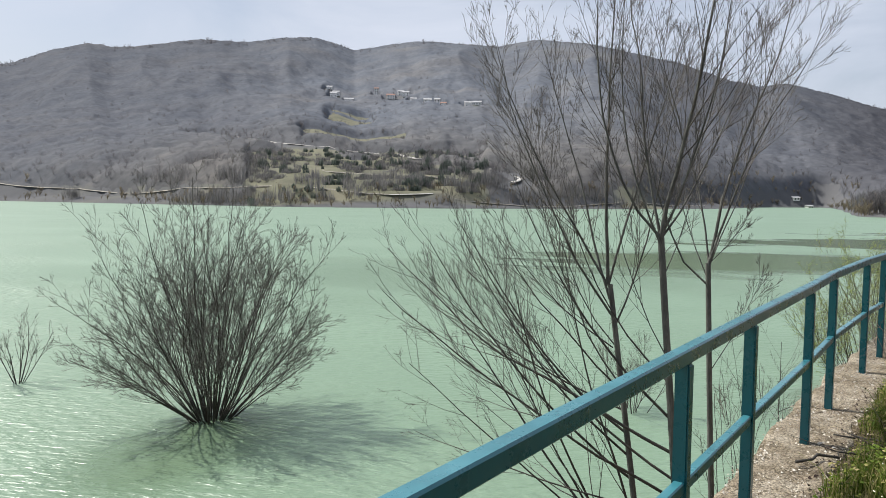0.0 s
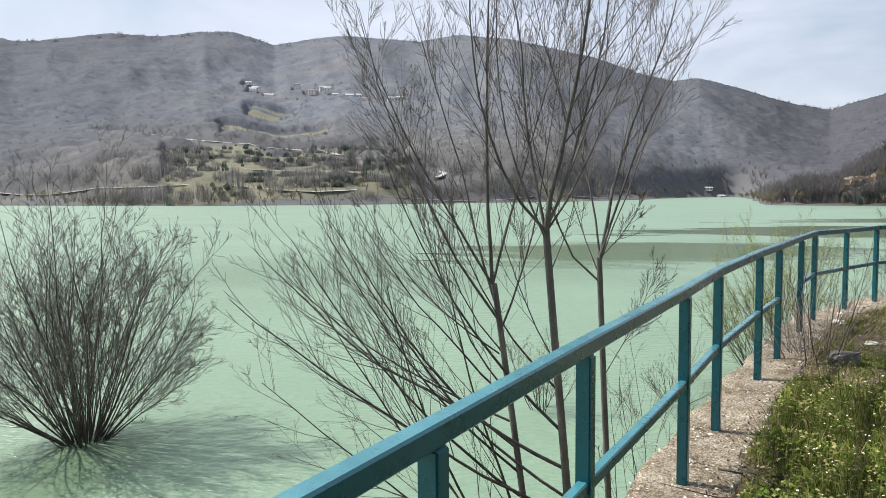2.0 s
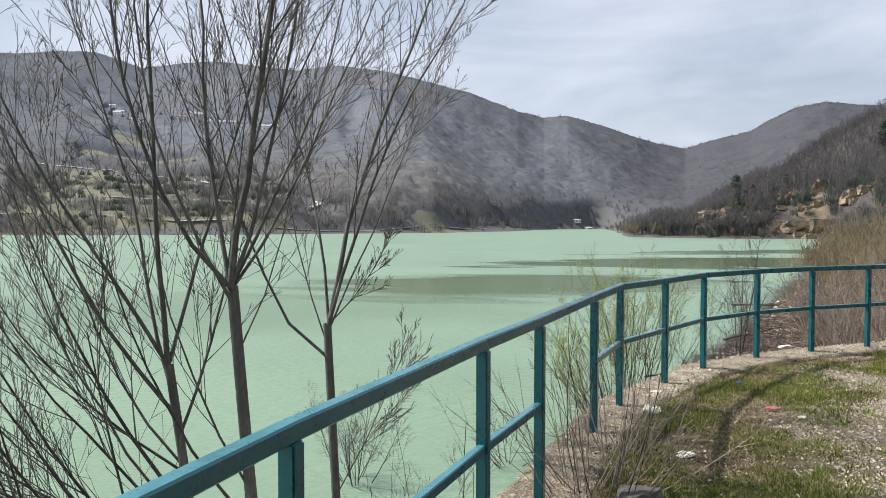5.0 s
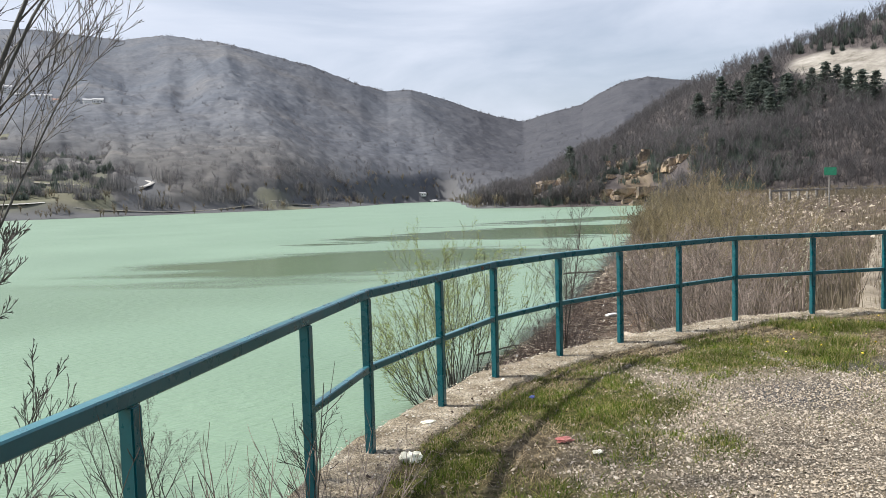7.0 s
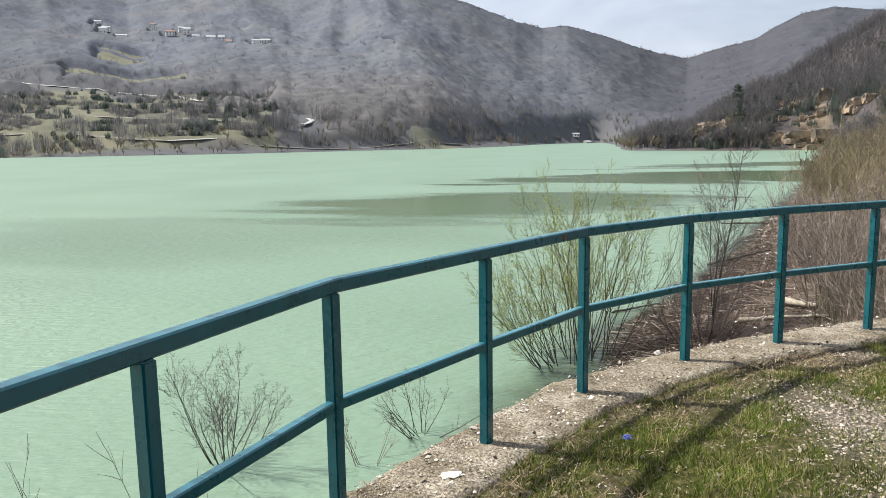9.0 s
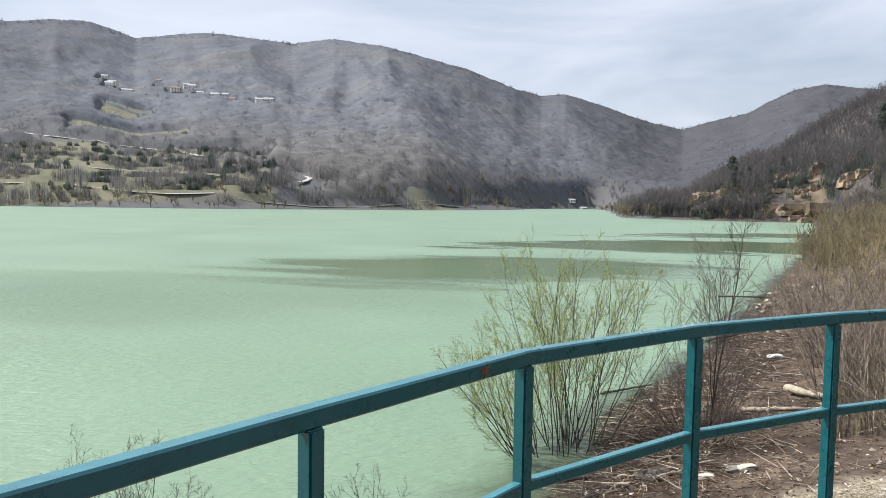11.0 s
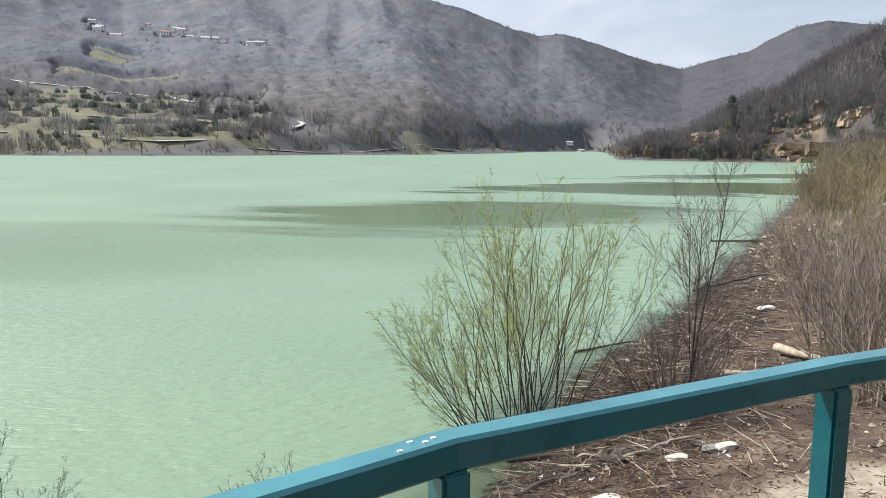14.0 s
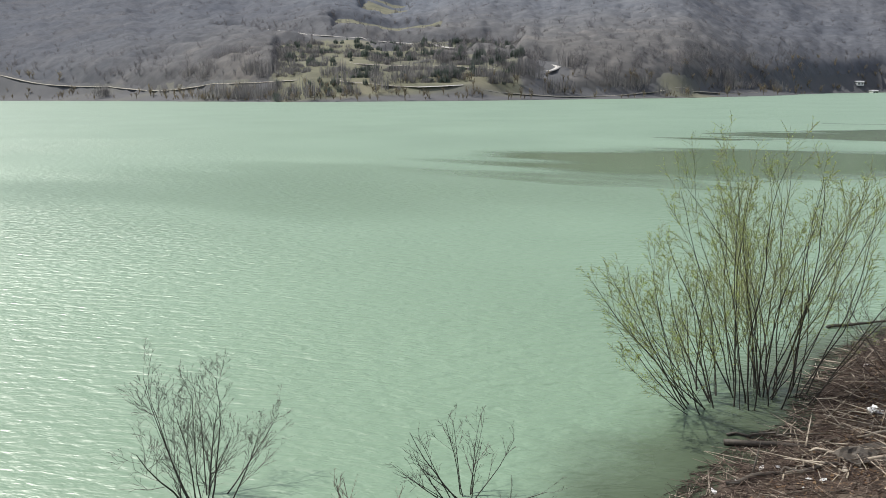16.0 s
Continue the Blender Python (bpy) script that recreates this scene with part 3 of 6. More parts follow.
def quarry_cover(x, y):
    """The pale cut high on the near hill."""
    r, az = np.hypot(x - EYE[0], y - EYE[1]), np.degrees(np.arctan2(x - EYE[0], y - EYE[1]))
    return smooth(0.3, -0.1, np.hypot((az - 48.4) / 3.6, (r - 364 + 5 * (az - 48.4)) / 15.0) - 1 + 0.9 * (fbm(x / 20.0, y / 20.0, 3, 66) - 0.5))


gr, gaz = np.hypot(gx - EYE[0], gy - EYE[1]), np.degrees(AZ)
rock_n = fbm(gx / 16.0, gy / 16.0, 4, 55)
cliff = smooth(0.58, 0.70, rock_n) * smooth(27.5, 29, gaz) * (1 - smooth(37, 39, gaz)) * smooth(262, 280, gr) * (1 - smooth(340, 380, gr))
slope_soil = (1 - smooth(190, 250, gr))
point_attr(ground, "meadow", meadow_cover(gx, gy).ravel())
quarry = quarry_cover(gx, gy)
point_attr(ground, "leafy", (smooth(24, 27, gaz) * (1 - smooth(480, 560, gr)) * smooth(200, 262, gr)).ravel())
point_attr(ground, "rock", cliff.ravel())
sandy = 0.85 * smooth(1.0, 0.35, np.hypot((gx - 15.9) / 2.3, (gy - 19.6) / 0.9) + 0.9 * (fbm(gx / 0.7, gy / 0.7, 3, 37) - 0.5))
point_attr(ground, "pale", quarry.ravel())
point_attr(ground, "soil", slope_soil.ravel())
point_attr(ground, "sand", sandy.ravel())

# ---- the lake ----
az_w = np.radians(np.concatenate([np.arange(-180, -48, 4.0), np.arange(-48, 44, 0.5), np.arange(44, 180, 4.0)]))
r_w = np.concatenate([[0.01], np.concatenate([np.geomspace(2, 45, 90), np.geomspace(46, 190, 150), np.geomspace(193, 1700, 40)])])
WA, WR = np.meshgrid(az_w, r_w, indexing="ij")
wx, wy = EYE[0] + WR * np.sin(WA), EYE[1] + WR * np.cos(WA)
na, nr_ = WA.shape
ia, ir = np.meshgrid(np.arange(na), np.arange(nr_ - 1), indexing="ij")
ja = (ia + 1) % na
quads = np.stack([ia * nr_ + ir, ja * nr_ + ir, ja * nr_ + ir + 1, ia * nr_ + ir + 1], -1).reshape(-1, 4)[:, ::-1]
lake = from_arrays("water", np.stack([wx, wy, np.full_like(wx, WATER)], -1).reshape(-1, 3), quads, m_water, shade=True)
tagged(lake, "milky green lake water with fine wind ripples", "lake", kind="structure")
# calm slicks, and the smoother water in the lee of the bay
across, along = wx * 0.94 - wy * 0.34, wx * 0.34 + wy * 0.94
wob = (fbm(across / 16.0, along / 3.4, 4, 3) - 0.5)


def slick_patch(x0, y0, half_w, half_d, turn, soft, torn):
    u, v = wx - x0, wy - y0
    c, s_ = math.cos(radians(turn)), math.sin(radians(turn))
    return smooth(soft, -soft, np.hypot((u * c + v * s_) / half_w, (v * c - u * s_) / half_d) - 1 + wob * torn)


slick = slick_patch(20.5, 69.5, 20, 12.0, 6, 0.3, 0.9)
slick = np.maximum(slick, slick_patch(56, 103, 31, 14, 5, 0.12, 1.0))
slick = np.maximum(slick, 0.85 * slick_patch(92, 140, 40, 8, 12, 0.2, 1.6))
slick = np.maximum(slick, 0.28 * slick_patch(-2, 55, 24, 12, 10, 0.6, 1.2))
# darker patch before the willow bush, standing in for its reflection
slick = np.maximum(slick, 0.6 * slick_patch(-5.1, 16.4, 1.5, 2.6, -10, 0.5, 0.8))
shore_d, in_lake = poly_distance(wx, wy, NEAR_SHORE, False)[0], poly_distance(wx, wy, LAKE, True)[1]
murk = fbm(wx / 1.6, wy / 1.6, 4, 29)
# shallows, widened at the willow and wall to hold their painted reflections
shallow = (np.where(in_lake, 1 - smooth(0.0, 1.0 + 1.5 * smooth(9.0, 4.0, np.hypot(wx - 12.0, wy - 23.5)) + 1.6 * smooth(16.0, 13.0, wy), shore_d + (murk - 0.5) * 1.4), 1.0) * (WR < 90))
point_attr(lake, "shallow", shallow.ravel())
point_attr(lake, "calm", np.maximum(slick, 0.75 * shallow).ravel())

# ---- promenade: kerb wall, turf and gravel ----
def resample(line, step):
    out, pts = [], [Vector((*p, 0)) for p in line]
    for a, b in zip(pts, pts[1:]):
        k = max(1, round((b - a).length / step))
        out += [a.lerp(b, i / k) for i in range(k)]
    return out + [pts[-1]]


def offset_frame(line):
    """Points of a line and the direction from each towards the lake."""
    res = []
    for i, p in enumerate(line):
        d = (line[min(i + 4, len(line) - 1)] - line[max(i - 4, 0)]).normalized()
        res.append((p, Vector((-d.y, d.x, 0))))
    return res


kerb_line = offset_frame(resample(EDGE[:-2], 0.07))
# across: from the turf, over the top, down the face to the water
profile = [(-0.30, -0.16), (-0.245, -0.03), (-0.225, 0.0)] + [(-0.225 + 0.0375 * k, 0.004) for k in range(1, 12)] + [(0.225, -0.012), (0.245, -0.07), (0.26, -0.3), (0.27, -0.8), (0.30, -2.2), (0.32, -4.6)]
kv, kf, np_ = [], [], len(profile)
for i, (p, o) in enumerate(kerb_line):
    for j, (c, z) in enumerate(profile):
        rough_edge = 1.0 if 1 < j < np_ - 4 else 0.4
        wv = noise.noise((p.x * 7 + c * 9, p.y * 7, z * 3)) * 0.020 + noise.noise((p.x * 25, p.y * 25, c * 25 + z * 9)) * 0.007
        side = noise.noise((p.x * 2.2, p.y * 2.2, 5.0 if c > 0 else 9.0)) * 0.05 + noise.noise((p.x * 11, p.y * 11, 5.0 if c > 0 else 9.0)) * 0.028
        q = p + o * (c + (side if abs(c) > 0.2 else 0.0))
        kv.append((q.x, q.y, z + wv * rough_edge))
for i in range(len(kerb_line) - 1):
    for j in range(np_ - 1):
        a = i * np_ + j
        kf.append((a, a + 1, a + np_ + 1, a + np_))
kerb = from_arrays("wall_lakeside", kv, kf, m_concrete, shade=False)
tagged(kerb, "weathered crumbling concrete retaining wall with pebbly top", "retaining wall", kind="structure")


def gravel_cover(x, y):
    d = kerb_distance(x, y)
    n1 = fbm(x / 1.1, y / 1.1, 4, 21)
    reach = np.interp(x, (2, 6, 8, 10, 11, 12.2, 14, 18), (2.6, 1.75, 1.35, 1.2, 1.75, 2.0, 2.2, 2.4))
    g = smooth(-0.3, 0.55, d - reach + (n1 - 0.5) * 2.2)
    near = 0.62 * smooth(0.5, 0.66, fbm(x / 0.7, y / 0.7, 3, 44)) * smooth(9.0, 10.0, x) * (1 - smooth(11.0, 11.8, x))
    return np.maximum(g, near)


def ash_cover(x, y):
    w = (fbm(x / 0.5, y / 0.5, 4, 63) - 0.5) * 1.1
    a = smooth(0.25, -0.5, np.hypot((x - 10.5) / 0.75, (y - 10.75) / 0.45) - 1 + w)
    return np.maximum(a, 0.7 * smooth(0.25, -0.5, np.hypot((x - 12.6) / 1.3, (y - 11.1) / 0.5) - 1 + w))


def lush_cover(x, y):
    """Deep clover and grass along the first stretch of the railing."""
    d = kerb_distance(x, y)
    t = (x - 2.945) * 0.475 + (y - 3.867) * 0.88
    return smooth(0.2, 0.36, d + 0.2 * (fbm(x / 0.5, y / 0.5, 3, 8) - 0.5)) * (1 - smooth(4.2, 5.6, t + 1.2 * (fbm(x / 0.8, y / 0.8, 3, 9) - 0.5)))


def turf_height(x, y):
    return -0.025 + 0.05 * (fbm(x / 1.3, y / 1.3, 3, 71) - 0.5) + 0.018 * (fbm(x / 0.25, y / 0.25, 2, 72) - 0.5) + 0.03 * lush_cover(x, y)


step = 0.085
tx, ty = np.meshgrid(np.arange(-5, 19, step), np.arange(-7, 14.2, step), indexing="ij")
tk = kerb_distance(tx, ty)
tz = turf_height(tx, ty)
keep = (tk[:-1, :-1] > 0.10) & (tk[1:, 1:] > 0.10) & (tk[1:, :-1] > 0.10) & (tk[:-1, 1:] > 0.10)
nx, ny = tx.shape
ii, jj = np.nonzero(keep)
tf = np.stack([ii * ny + jj, (ii + 1) * ny + jj, (ii + 1) * ny + jj + 1, ii * ny + jj + 1], -1)
used, inv = np.unique(tf, return_inverse=True)
turf = from_arrays("pavement", np.stack([tx, ty, tz], -1).reshape(-1, 3)[used], inv.reshape(-1, 4), m_turf, shade=True)
tagged(turf, "patchy spring turf giving way to grey gravel", "ground", kind="structure")
ux, uy = tx.ravel()[used], ty.ravel()[used]
point_attr(turf, "gravel", gravel_cover(ux, uy))
point_attr(turf, "grass", smooth(0.36, 0.56, fbm(ux / 0.8, uy / 0.8, 4, 91)) * smooth(0.2, 0.5, kerb_distance(ux, uy)))
point_attr(turf, "ash", ash_cover(ux, uy))
# the yard behind and beside, out of the way
yard = from_arrays("yard", [(-30, -55, -0.1), (36, -55, -0.1), (36, -7, -0.1), (-5, -7, -0.1), (18.9, -7, -0.1), (18.9, 8, -0.1), (36, -7.5, -0.1)], [(0, 1, 2, 3), (4, 2, 6, 5)], m_turf)
tagged(yard, "plain gravel yard", "ground", kind="structure")
for nm, val in (("gravel", 0.9), ("grass", 0.3), ("ash", 0.0)):
    point_attr(yard, nm, np.full(7, val))

# ---- railing ----
def section(a, b, before, after, z, w, h, ch=0.006):
    """A chamfered box section from a to b at heights z, its ends mitred to the neighbours before and after (or cut square)."""
    u = (b - a).normalized()
    side = Vector((-u.y, u.x, 0))
    ring = [(w / 2 - ch, h / 2), (w / 2, h / 2 - ch), (w / 2, ch - h / 2), (w / 2 - ch, -h / 2), (ch - w / 2, -h / 2), (-w / 2, ch - h / 2), (-w / 2, h / 2 - ch), (ch - w / 2, h / 2)]
    bm = bmesh.new()
    loops = []
    for p, other, sign, zz in ((a, before, -1, z[0]), (b, after, 1, z[1])):
        k = 0.0
        if other is not None:
            v = (a - other).normalized() if sign < 0 else (other - b).normalized()
            mid = (u + v).normalized()
            k = -(mid.x * side.x + mid.y * side.y) / mid.dot(u)
        loops.append([bm.verts.new(p + side * s + u * (k * s) + Vector((0, 0, zz + t))) for s, t in ring])
    n_ = len(ring)
    for s in range(n_):
        bm.faces.new((loops[0][s], loops[0][(s + 1) % n_], loops[1][(s + 1) % n_], loops[1][s]))
    bm.faces.new(loops[0][::-1])
    bm.faces.new(loops[1])
    bmesh.ops.recalc_face_normals(bm, faces=bm.faces)
    return bm


railing = thing("railing", "teal painted steel railing with worn chipped paint along the lake wall", "railing")
RAIL_H, RAIL_W, MID_Z = 0.055, 0.052, 0.505
RAIL_TOP = [1.004] * 5 + [1.005, 1.007, 1.010, 1.018, 1.022, 1.020, 1.017, 1.023, 1.008, 1.009, 1.010, 1.015] + [1.014, 1.014] + [1.008] * (len(POSTS) - 19)
rng = random.Random(4)
for k, (x, y) in enumerate(POSTS):
    d0 = Vector(POSTS[min(k + 1, len(POSTS) - 1)]) - Vector(POSTS[max(k - 1, 0)])
    ang = math.atan2(d0.y, d0.x)
    bm = bmesh.new()
    bmesh.ops.create_cube(bm, size=1)
    tall_ = RAIL_TOP[k] - RAIL_H + 0.058
    bmesh.ops.scale(bm, vec=(0.053, 0.053, tall_), verts=bm.verts)
    bmesh.ops.bevel(bm, geom=bm.edges[:], offset=0.006, segments=2, affect="EDGES")
    bmesh.ops.transform(bm, matrix=pose(x, y, tall_ / 2 - 0.06, 0, 0, math.degrees(ang)), verts=bm.verts)
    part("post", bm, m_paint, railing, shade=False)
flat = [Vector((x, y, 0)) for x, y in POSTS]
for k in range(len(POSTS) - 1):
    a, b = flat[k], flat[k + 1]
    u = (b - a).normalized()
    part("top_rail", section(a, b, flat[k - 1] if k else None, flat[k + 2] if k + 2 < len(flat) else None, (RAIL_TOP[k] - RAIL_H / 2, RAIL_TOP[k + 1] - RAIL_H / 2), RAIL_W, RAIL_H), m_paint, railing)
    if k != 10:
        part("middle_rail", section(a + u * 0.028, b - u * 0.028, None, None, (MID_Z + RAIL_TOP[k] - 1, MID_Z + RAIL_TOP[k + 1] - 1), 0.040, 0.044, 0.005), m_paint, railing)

# ---- branching plants ----
class Plan:
    """How a plant branches, level by level."""

    def __init__(self, kids, ratio, angle, lift, wiggle, seg, start=0.25, taper=0.3, thin=0.55, fine=0.0022, stout=0.7):
        self.kids, self.ratio, self.angle, self.lift, self.wiggle, self.seg, self.start, self.taper, self.thin = kids, ratio, angle, lift, wiggle, seg, start, taper, thin
        self.fine, self.stout = fine, stout


def grow(out, rng, p, d, length, radius, level, plan, pole=False, rise=None):
    n_seg = max(3, int(length / plan.seg[min(level, len(plan.seg) - 1)]))
    pts, rad, d = [p.copy()], [radius], d.normalized()
    ends = max(radius * (plan.stout if pole else plan.taper), plan.fine * 0.7)
    lift, wig = plan.lift[min(level, len(plan.lift) - 1)], plan.wiggle[min(level, len(plan.wiggle) - 1)]
    if pole:
        lift, wig = 0.0, 0.003
    elif rise is not None:
        lift = rise
    for i in range(n_seg):
        d = (d + Vector((rng.gauss(0, wig), rng.gauss(0, wig), rng.gauss(0, wig) + lift / n_seg))).normalized()
        pts.append(pts[-1] + d * (length / n_seg))
        rad.append(radius + (ends - radius) * (i + 1) / n_seg)
    out.append((level, pts, rad))
    if level >= len(plan.kids):
        return
    if pole:
        return
    for _ in range(max(1, round(plan.kids[level] * rng.uniform(0.75, 1.25)))):
        t = plan.start + (1 - plan.start) * rng.random() ** 0.8
        f = min(t * n_seg, n_seg - 0.001)
        i = int(f)
        base = pts[i].lerp(pts[i + 1], f - i)
        along = (pts[i + 1] - pts[i]).normalized()
        side = along.orthogonal().normalized()
        side.rotate(Matrix.Rotation(rng.uniform(0, 2 * math.pi), 3, along))
        a = radians(plan.angle[level] * rng.uniform(0.6, 1.35))
        kid = (along * math.cos(a) + side * math.sin(a)).normalized()
        ln = length * plan.ratio[level] * (1.15 - 0.65 * t) * rng.uniform(0.65, 1.25)
        grow(out, rng, base, kid, ln, max(rad[i] * plan.thin, plan.fine), level + 1, plan)


def tubes(branches, sides):
    """Vertices and quads of tapered tubes for the branches given."""
    verts, faces = [], []
    for level, pts, rad in branches:
        k = sides(level, rad[0])
        base = len(verts)
        prev = None
        for i, p in enumerate(pts):
            t = (pts[min(i + 1, len(pts) - 1)] - pts[max(i - 1, 0)]).normalized()
            x = t.orthogonal().normalized() if prev is None else (prev - t * prev.dot(t)).normalized()
            prev = x
            y = t.cross(x)
            for s in range(k):
                a = 2 * math.pi * s / k
                q = p + (x * math.cos(a) + y * math.sin(a)) * rad[i]
                verts.append((q.x, q.y, q.z))
        for i in range(len(pts) - 1):
            for s in range(k):
                a, b_ = base + i * k + s, base + i * k + (s + 1) % k
                faces.append((a, b_, b_ + k, a + k))
    return np.array(verts), np.array(faces)


def woody(name, label, category, stems, plan, seed, bark, twig, split=1, group="", leaves=None, apart=False):
    """A plant as one thing: trunk (the main stems) and crown (all finer branches). stems: (base, direction, length, radius)."""
    rng = random.Random(seed)
    out = []
    for p, d, ln, r, *bend in stems(rng):
        pole = bool(bend) and bend[0] is True
        grow(out, rng, Vector(p), Vector(d), ln, r, 0, plan, pole, bend[0] if bend and not pole else None)
    low = min(o[1][0].z for o in out)
    mid = out[0][1][0]
    root = thing(name, label, category, (mid.x, mid.y, low), group)
    shift = np.array((mid.x, mid.y, low))
    main = [o for o in out if o[0] < split]
    rest = [o for o in out if o[0] >= split]
    sides = lambda lv, r: 7 if r > 0.03 else (5 if r > 0.012 else (4 if r > 0.006 else 3))
    if apart:
        for o in main:
            v, f = tubes([o], sides)
            from_arrays("stem", v - shift, f, bark, root, shade=True)
    else:
        v, f = tubes(main, sides)
        from_arrays("trunk", v - shift, f, bark, root, shade=True)
    if rest:
        v, f = tubes(rest, sides)
        from_arrays("crown", v - shift, f, twig, root, shade=True)
    if leaves:
        count, size, mat, only = leaves
        tips = [o for o in out if o[0] >= only]
        vs, fs = [], []
        for _ in range(count):
            o = tips[rng.randrange(len(tips))]
            i = rng.randrange(1, len(o[1]))
            p = o[1][i - 1].lerp(o[1][i], rng.random())
            a = (o[1][i] - o[1][i - 1]).normalized()
            s = Vector((rng.gauss(0, 1), rng.gauss(0, 1), rng.gauss(0, 0.7))).normalized()
            a = (a * 0.7 + s * 0.8 + Vector((0, 0, -0.2))).normalized()
            wv = a.cross(s).normalized() * size * 0.18
            ln = size * rng.uniform(0.6, 1.3)
            b0 = len(vs)
            vs += [tuple(p), tuple(p + a * ln * 0.5 + wv), tuple(p + a * ln), tuple(p + a * ln * 0.5 - wv)]
            fs.append((b0, b0 + 1, b0 + 2, b0 + 3))
        from_arrays("leaves", np.array(vs) - shift, fs, mat, root)
    return root


def fan(base, count, spread, length, radius, tilt=(5, 50), toward=None, arc=180):
    """Stems that leave one stool: evenly round, or within arc degrees of a heading."""
    def stems(rng):
        for _ in range(count):
            h = rng.uniform(0, 360) if toward is None else toward + rng.uniform(-arc, arc)
            t = radians(tilt[0] + (tilt[1] - tilt[0]) * rng.random() ** 0.8)
            h = radians(h)
            o = Vector((math.sin(h), math.cos(h), 0))
            yield (Vector(base) + o * spread * rng.random(), o * math.sin(t) + Vector((0, 0, math.cos(t))), length * rng.uniform(0.7, 1.1), radius * rng.uniform(0.6, 1.2))
    return stems


# the round bare willow that stands in the water
def stool(base, count, spread, reach, radius, most, rise):
    """Stems of an old pollard stool: steep in the middle, arching outwards and up again round the rim. reach: lengths from the middle to the rim."""
    def stems(rng):
        for k in range(count):
            h = radians(360 * k * 0.618 + rng.uniform(-12, 12))
            u = ((k + 0.5) / count) ** 0.62
            t = radians(most * u * rng.uniform(0.9, 1.08))
            o = Vector((math.sin(h), math.cos(h), 0))
            ln = (reach[0] + (reach[1] - reach[0]) * u ** 1.15) * rng.uniform(0.74, 1.04)
            foot = Vector(base) + o * spread * (0.15 + 0.85 * u) * rng.uniform(0.6, 1.0)
            yield (foot, o * math.sin(t) + Vector((0, 0, math.cos(t))), ln, radius * rng.uniform(0.6, 1.15) * (1.1 - 0.35 * u), rise * u * rng.uniform(0.5, 1.4))
    return stems


woody("willow_bush", "round leafless willow bush standing in the lake", "bush",
      stool((-5.4, 18.25, -4.1), 88, 0.46, (6.6, 3.3), 0.022, 55, 0.0),
      Plan((15, 6, 2), (0.30, 0.45, 0.5), (34, 36, 34), (0.0, 0.35, 0.2, 0.1), (0.07, 0.08, 0.09, 0.1), (0.45, 0.3, 0.22, 0.2), 0.24, 0.2, 0.5, 0.0036), 11, m_bark_dark, m_twig, apart=True)
woody("young_bush", "small leafless bush half drowned in the lake", "bush",
      fan((-12.3, 20.6, -4.1), 9, 0.08, 2.1, 0.02, (4, 40)),
      Plan((8, 5), (0.4, 0.5), (28, 32), (0.4, 0.3, 0.2), (0.05, 0.07, 0.09), (0.4, 0.25, 0.18), 0.25, 0.25, 0.5, 0.0035), 12, m_bark_dark, m_twig, apart=True)


def leaning(base, fork, top_len, r, limbs, tilt, heading=None, arc=180):
    """A trunk from base to fork, then limbs that rise from the fork."""
    def stems(rng):
        b_, f = Vector(base), Vector(fork)
        up = (f - b_).normalized()
        yield (b_, up, (f - b_).length, r, True)
        yield (f - up * 0.02, up + Vector((rng.uniform(-0.06, 0.06), rng.uniform(-0.06, 0.06), 0)), top_len * 1.08, r * 0.62)
        for i in range(limbs):
            h = radians((360 * i / limbs + rng.uniform(-25, 25)) if heading is None else heading + rng.uniform(-arc, arc))
            t = radians(rng.uniform(*tilt))
            o = Vector((math.sin(h), math.cos(h), 0))
            yield (f - up * rng.uniform(0.02, 2.3) * (i > 2), o * math.sin(t) + Vector((0, 0, math.cos(t))), top_len * rng.uniform(0.58, 0.95), r * rng.uniform(0.22, 0.37))
    return stems


def limbed(base, fork, r, limbs):
    """A trunk from base to fork and its limbs: each by its height under (-) or over the fork, sideways and forward lean, length, radius and how it rises."""
    def stems(rng):
        b_, f = Vector(base), Vector(fork)
        up = (f - b_).normalized()
        yield (b_, up, (f - b_).length, r, True)
        for low, dx, dy, ln, rad, rise in limbs:
            yield (f + up * min(low, -0.01), (dx, dy, 1.0 - 0.45 * min(abs(dx), 1.0)), ln, rad, rise)
    return stems


tall = Plan((14, 7, 3), (0.40, 0.42, 0.45), (26, 29, 30), (0.2, 0.3, 0.3, 0.2), (0.06, 0.065, 0.075, 0.08), (0.4, 0.3, 0.22, 0.15), 0.16, 0.18, 0.42, 0.0023, 0.8)
woody("alder_tree", "tall leafless grey tree with a forked trunk at the water's edge", "tree",
      limbed((4.36, 10.33, -4.2), (3.92, 10.37, 1.07), 0.052,
             ((0, 0.14, -0.14, 4.0, 0.030, 0.0), (0, -0.8, 0.02, 3.7, 0.019, 3.6), (-0.03, 0.62, 0.1, 2.9, 0.014, 0.5), (0, -0.22, 0.25, 3.6, 0.02, 0.3), (-0.12, -0.65, -0.3, 3.4, 0.014, 2.2), (0, 0.34, 0.3, 3.3, 0.016, 0.4), (-0.5, 0.35, 0.35, 1.9, 0.009, 0.8), (-1.5, -0.6, 0.1, 2.8, 0.011, 1.6), (0, 0.3, -0.2, 3.4, 0.017, 0.2))),
      tall, 21, m_bark, m_twig, 1, "bare lakeside trees")
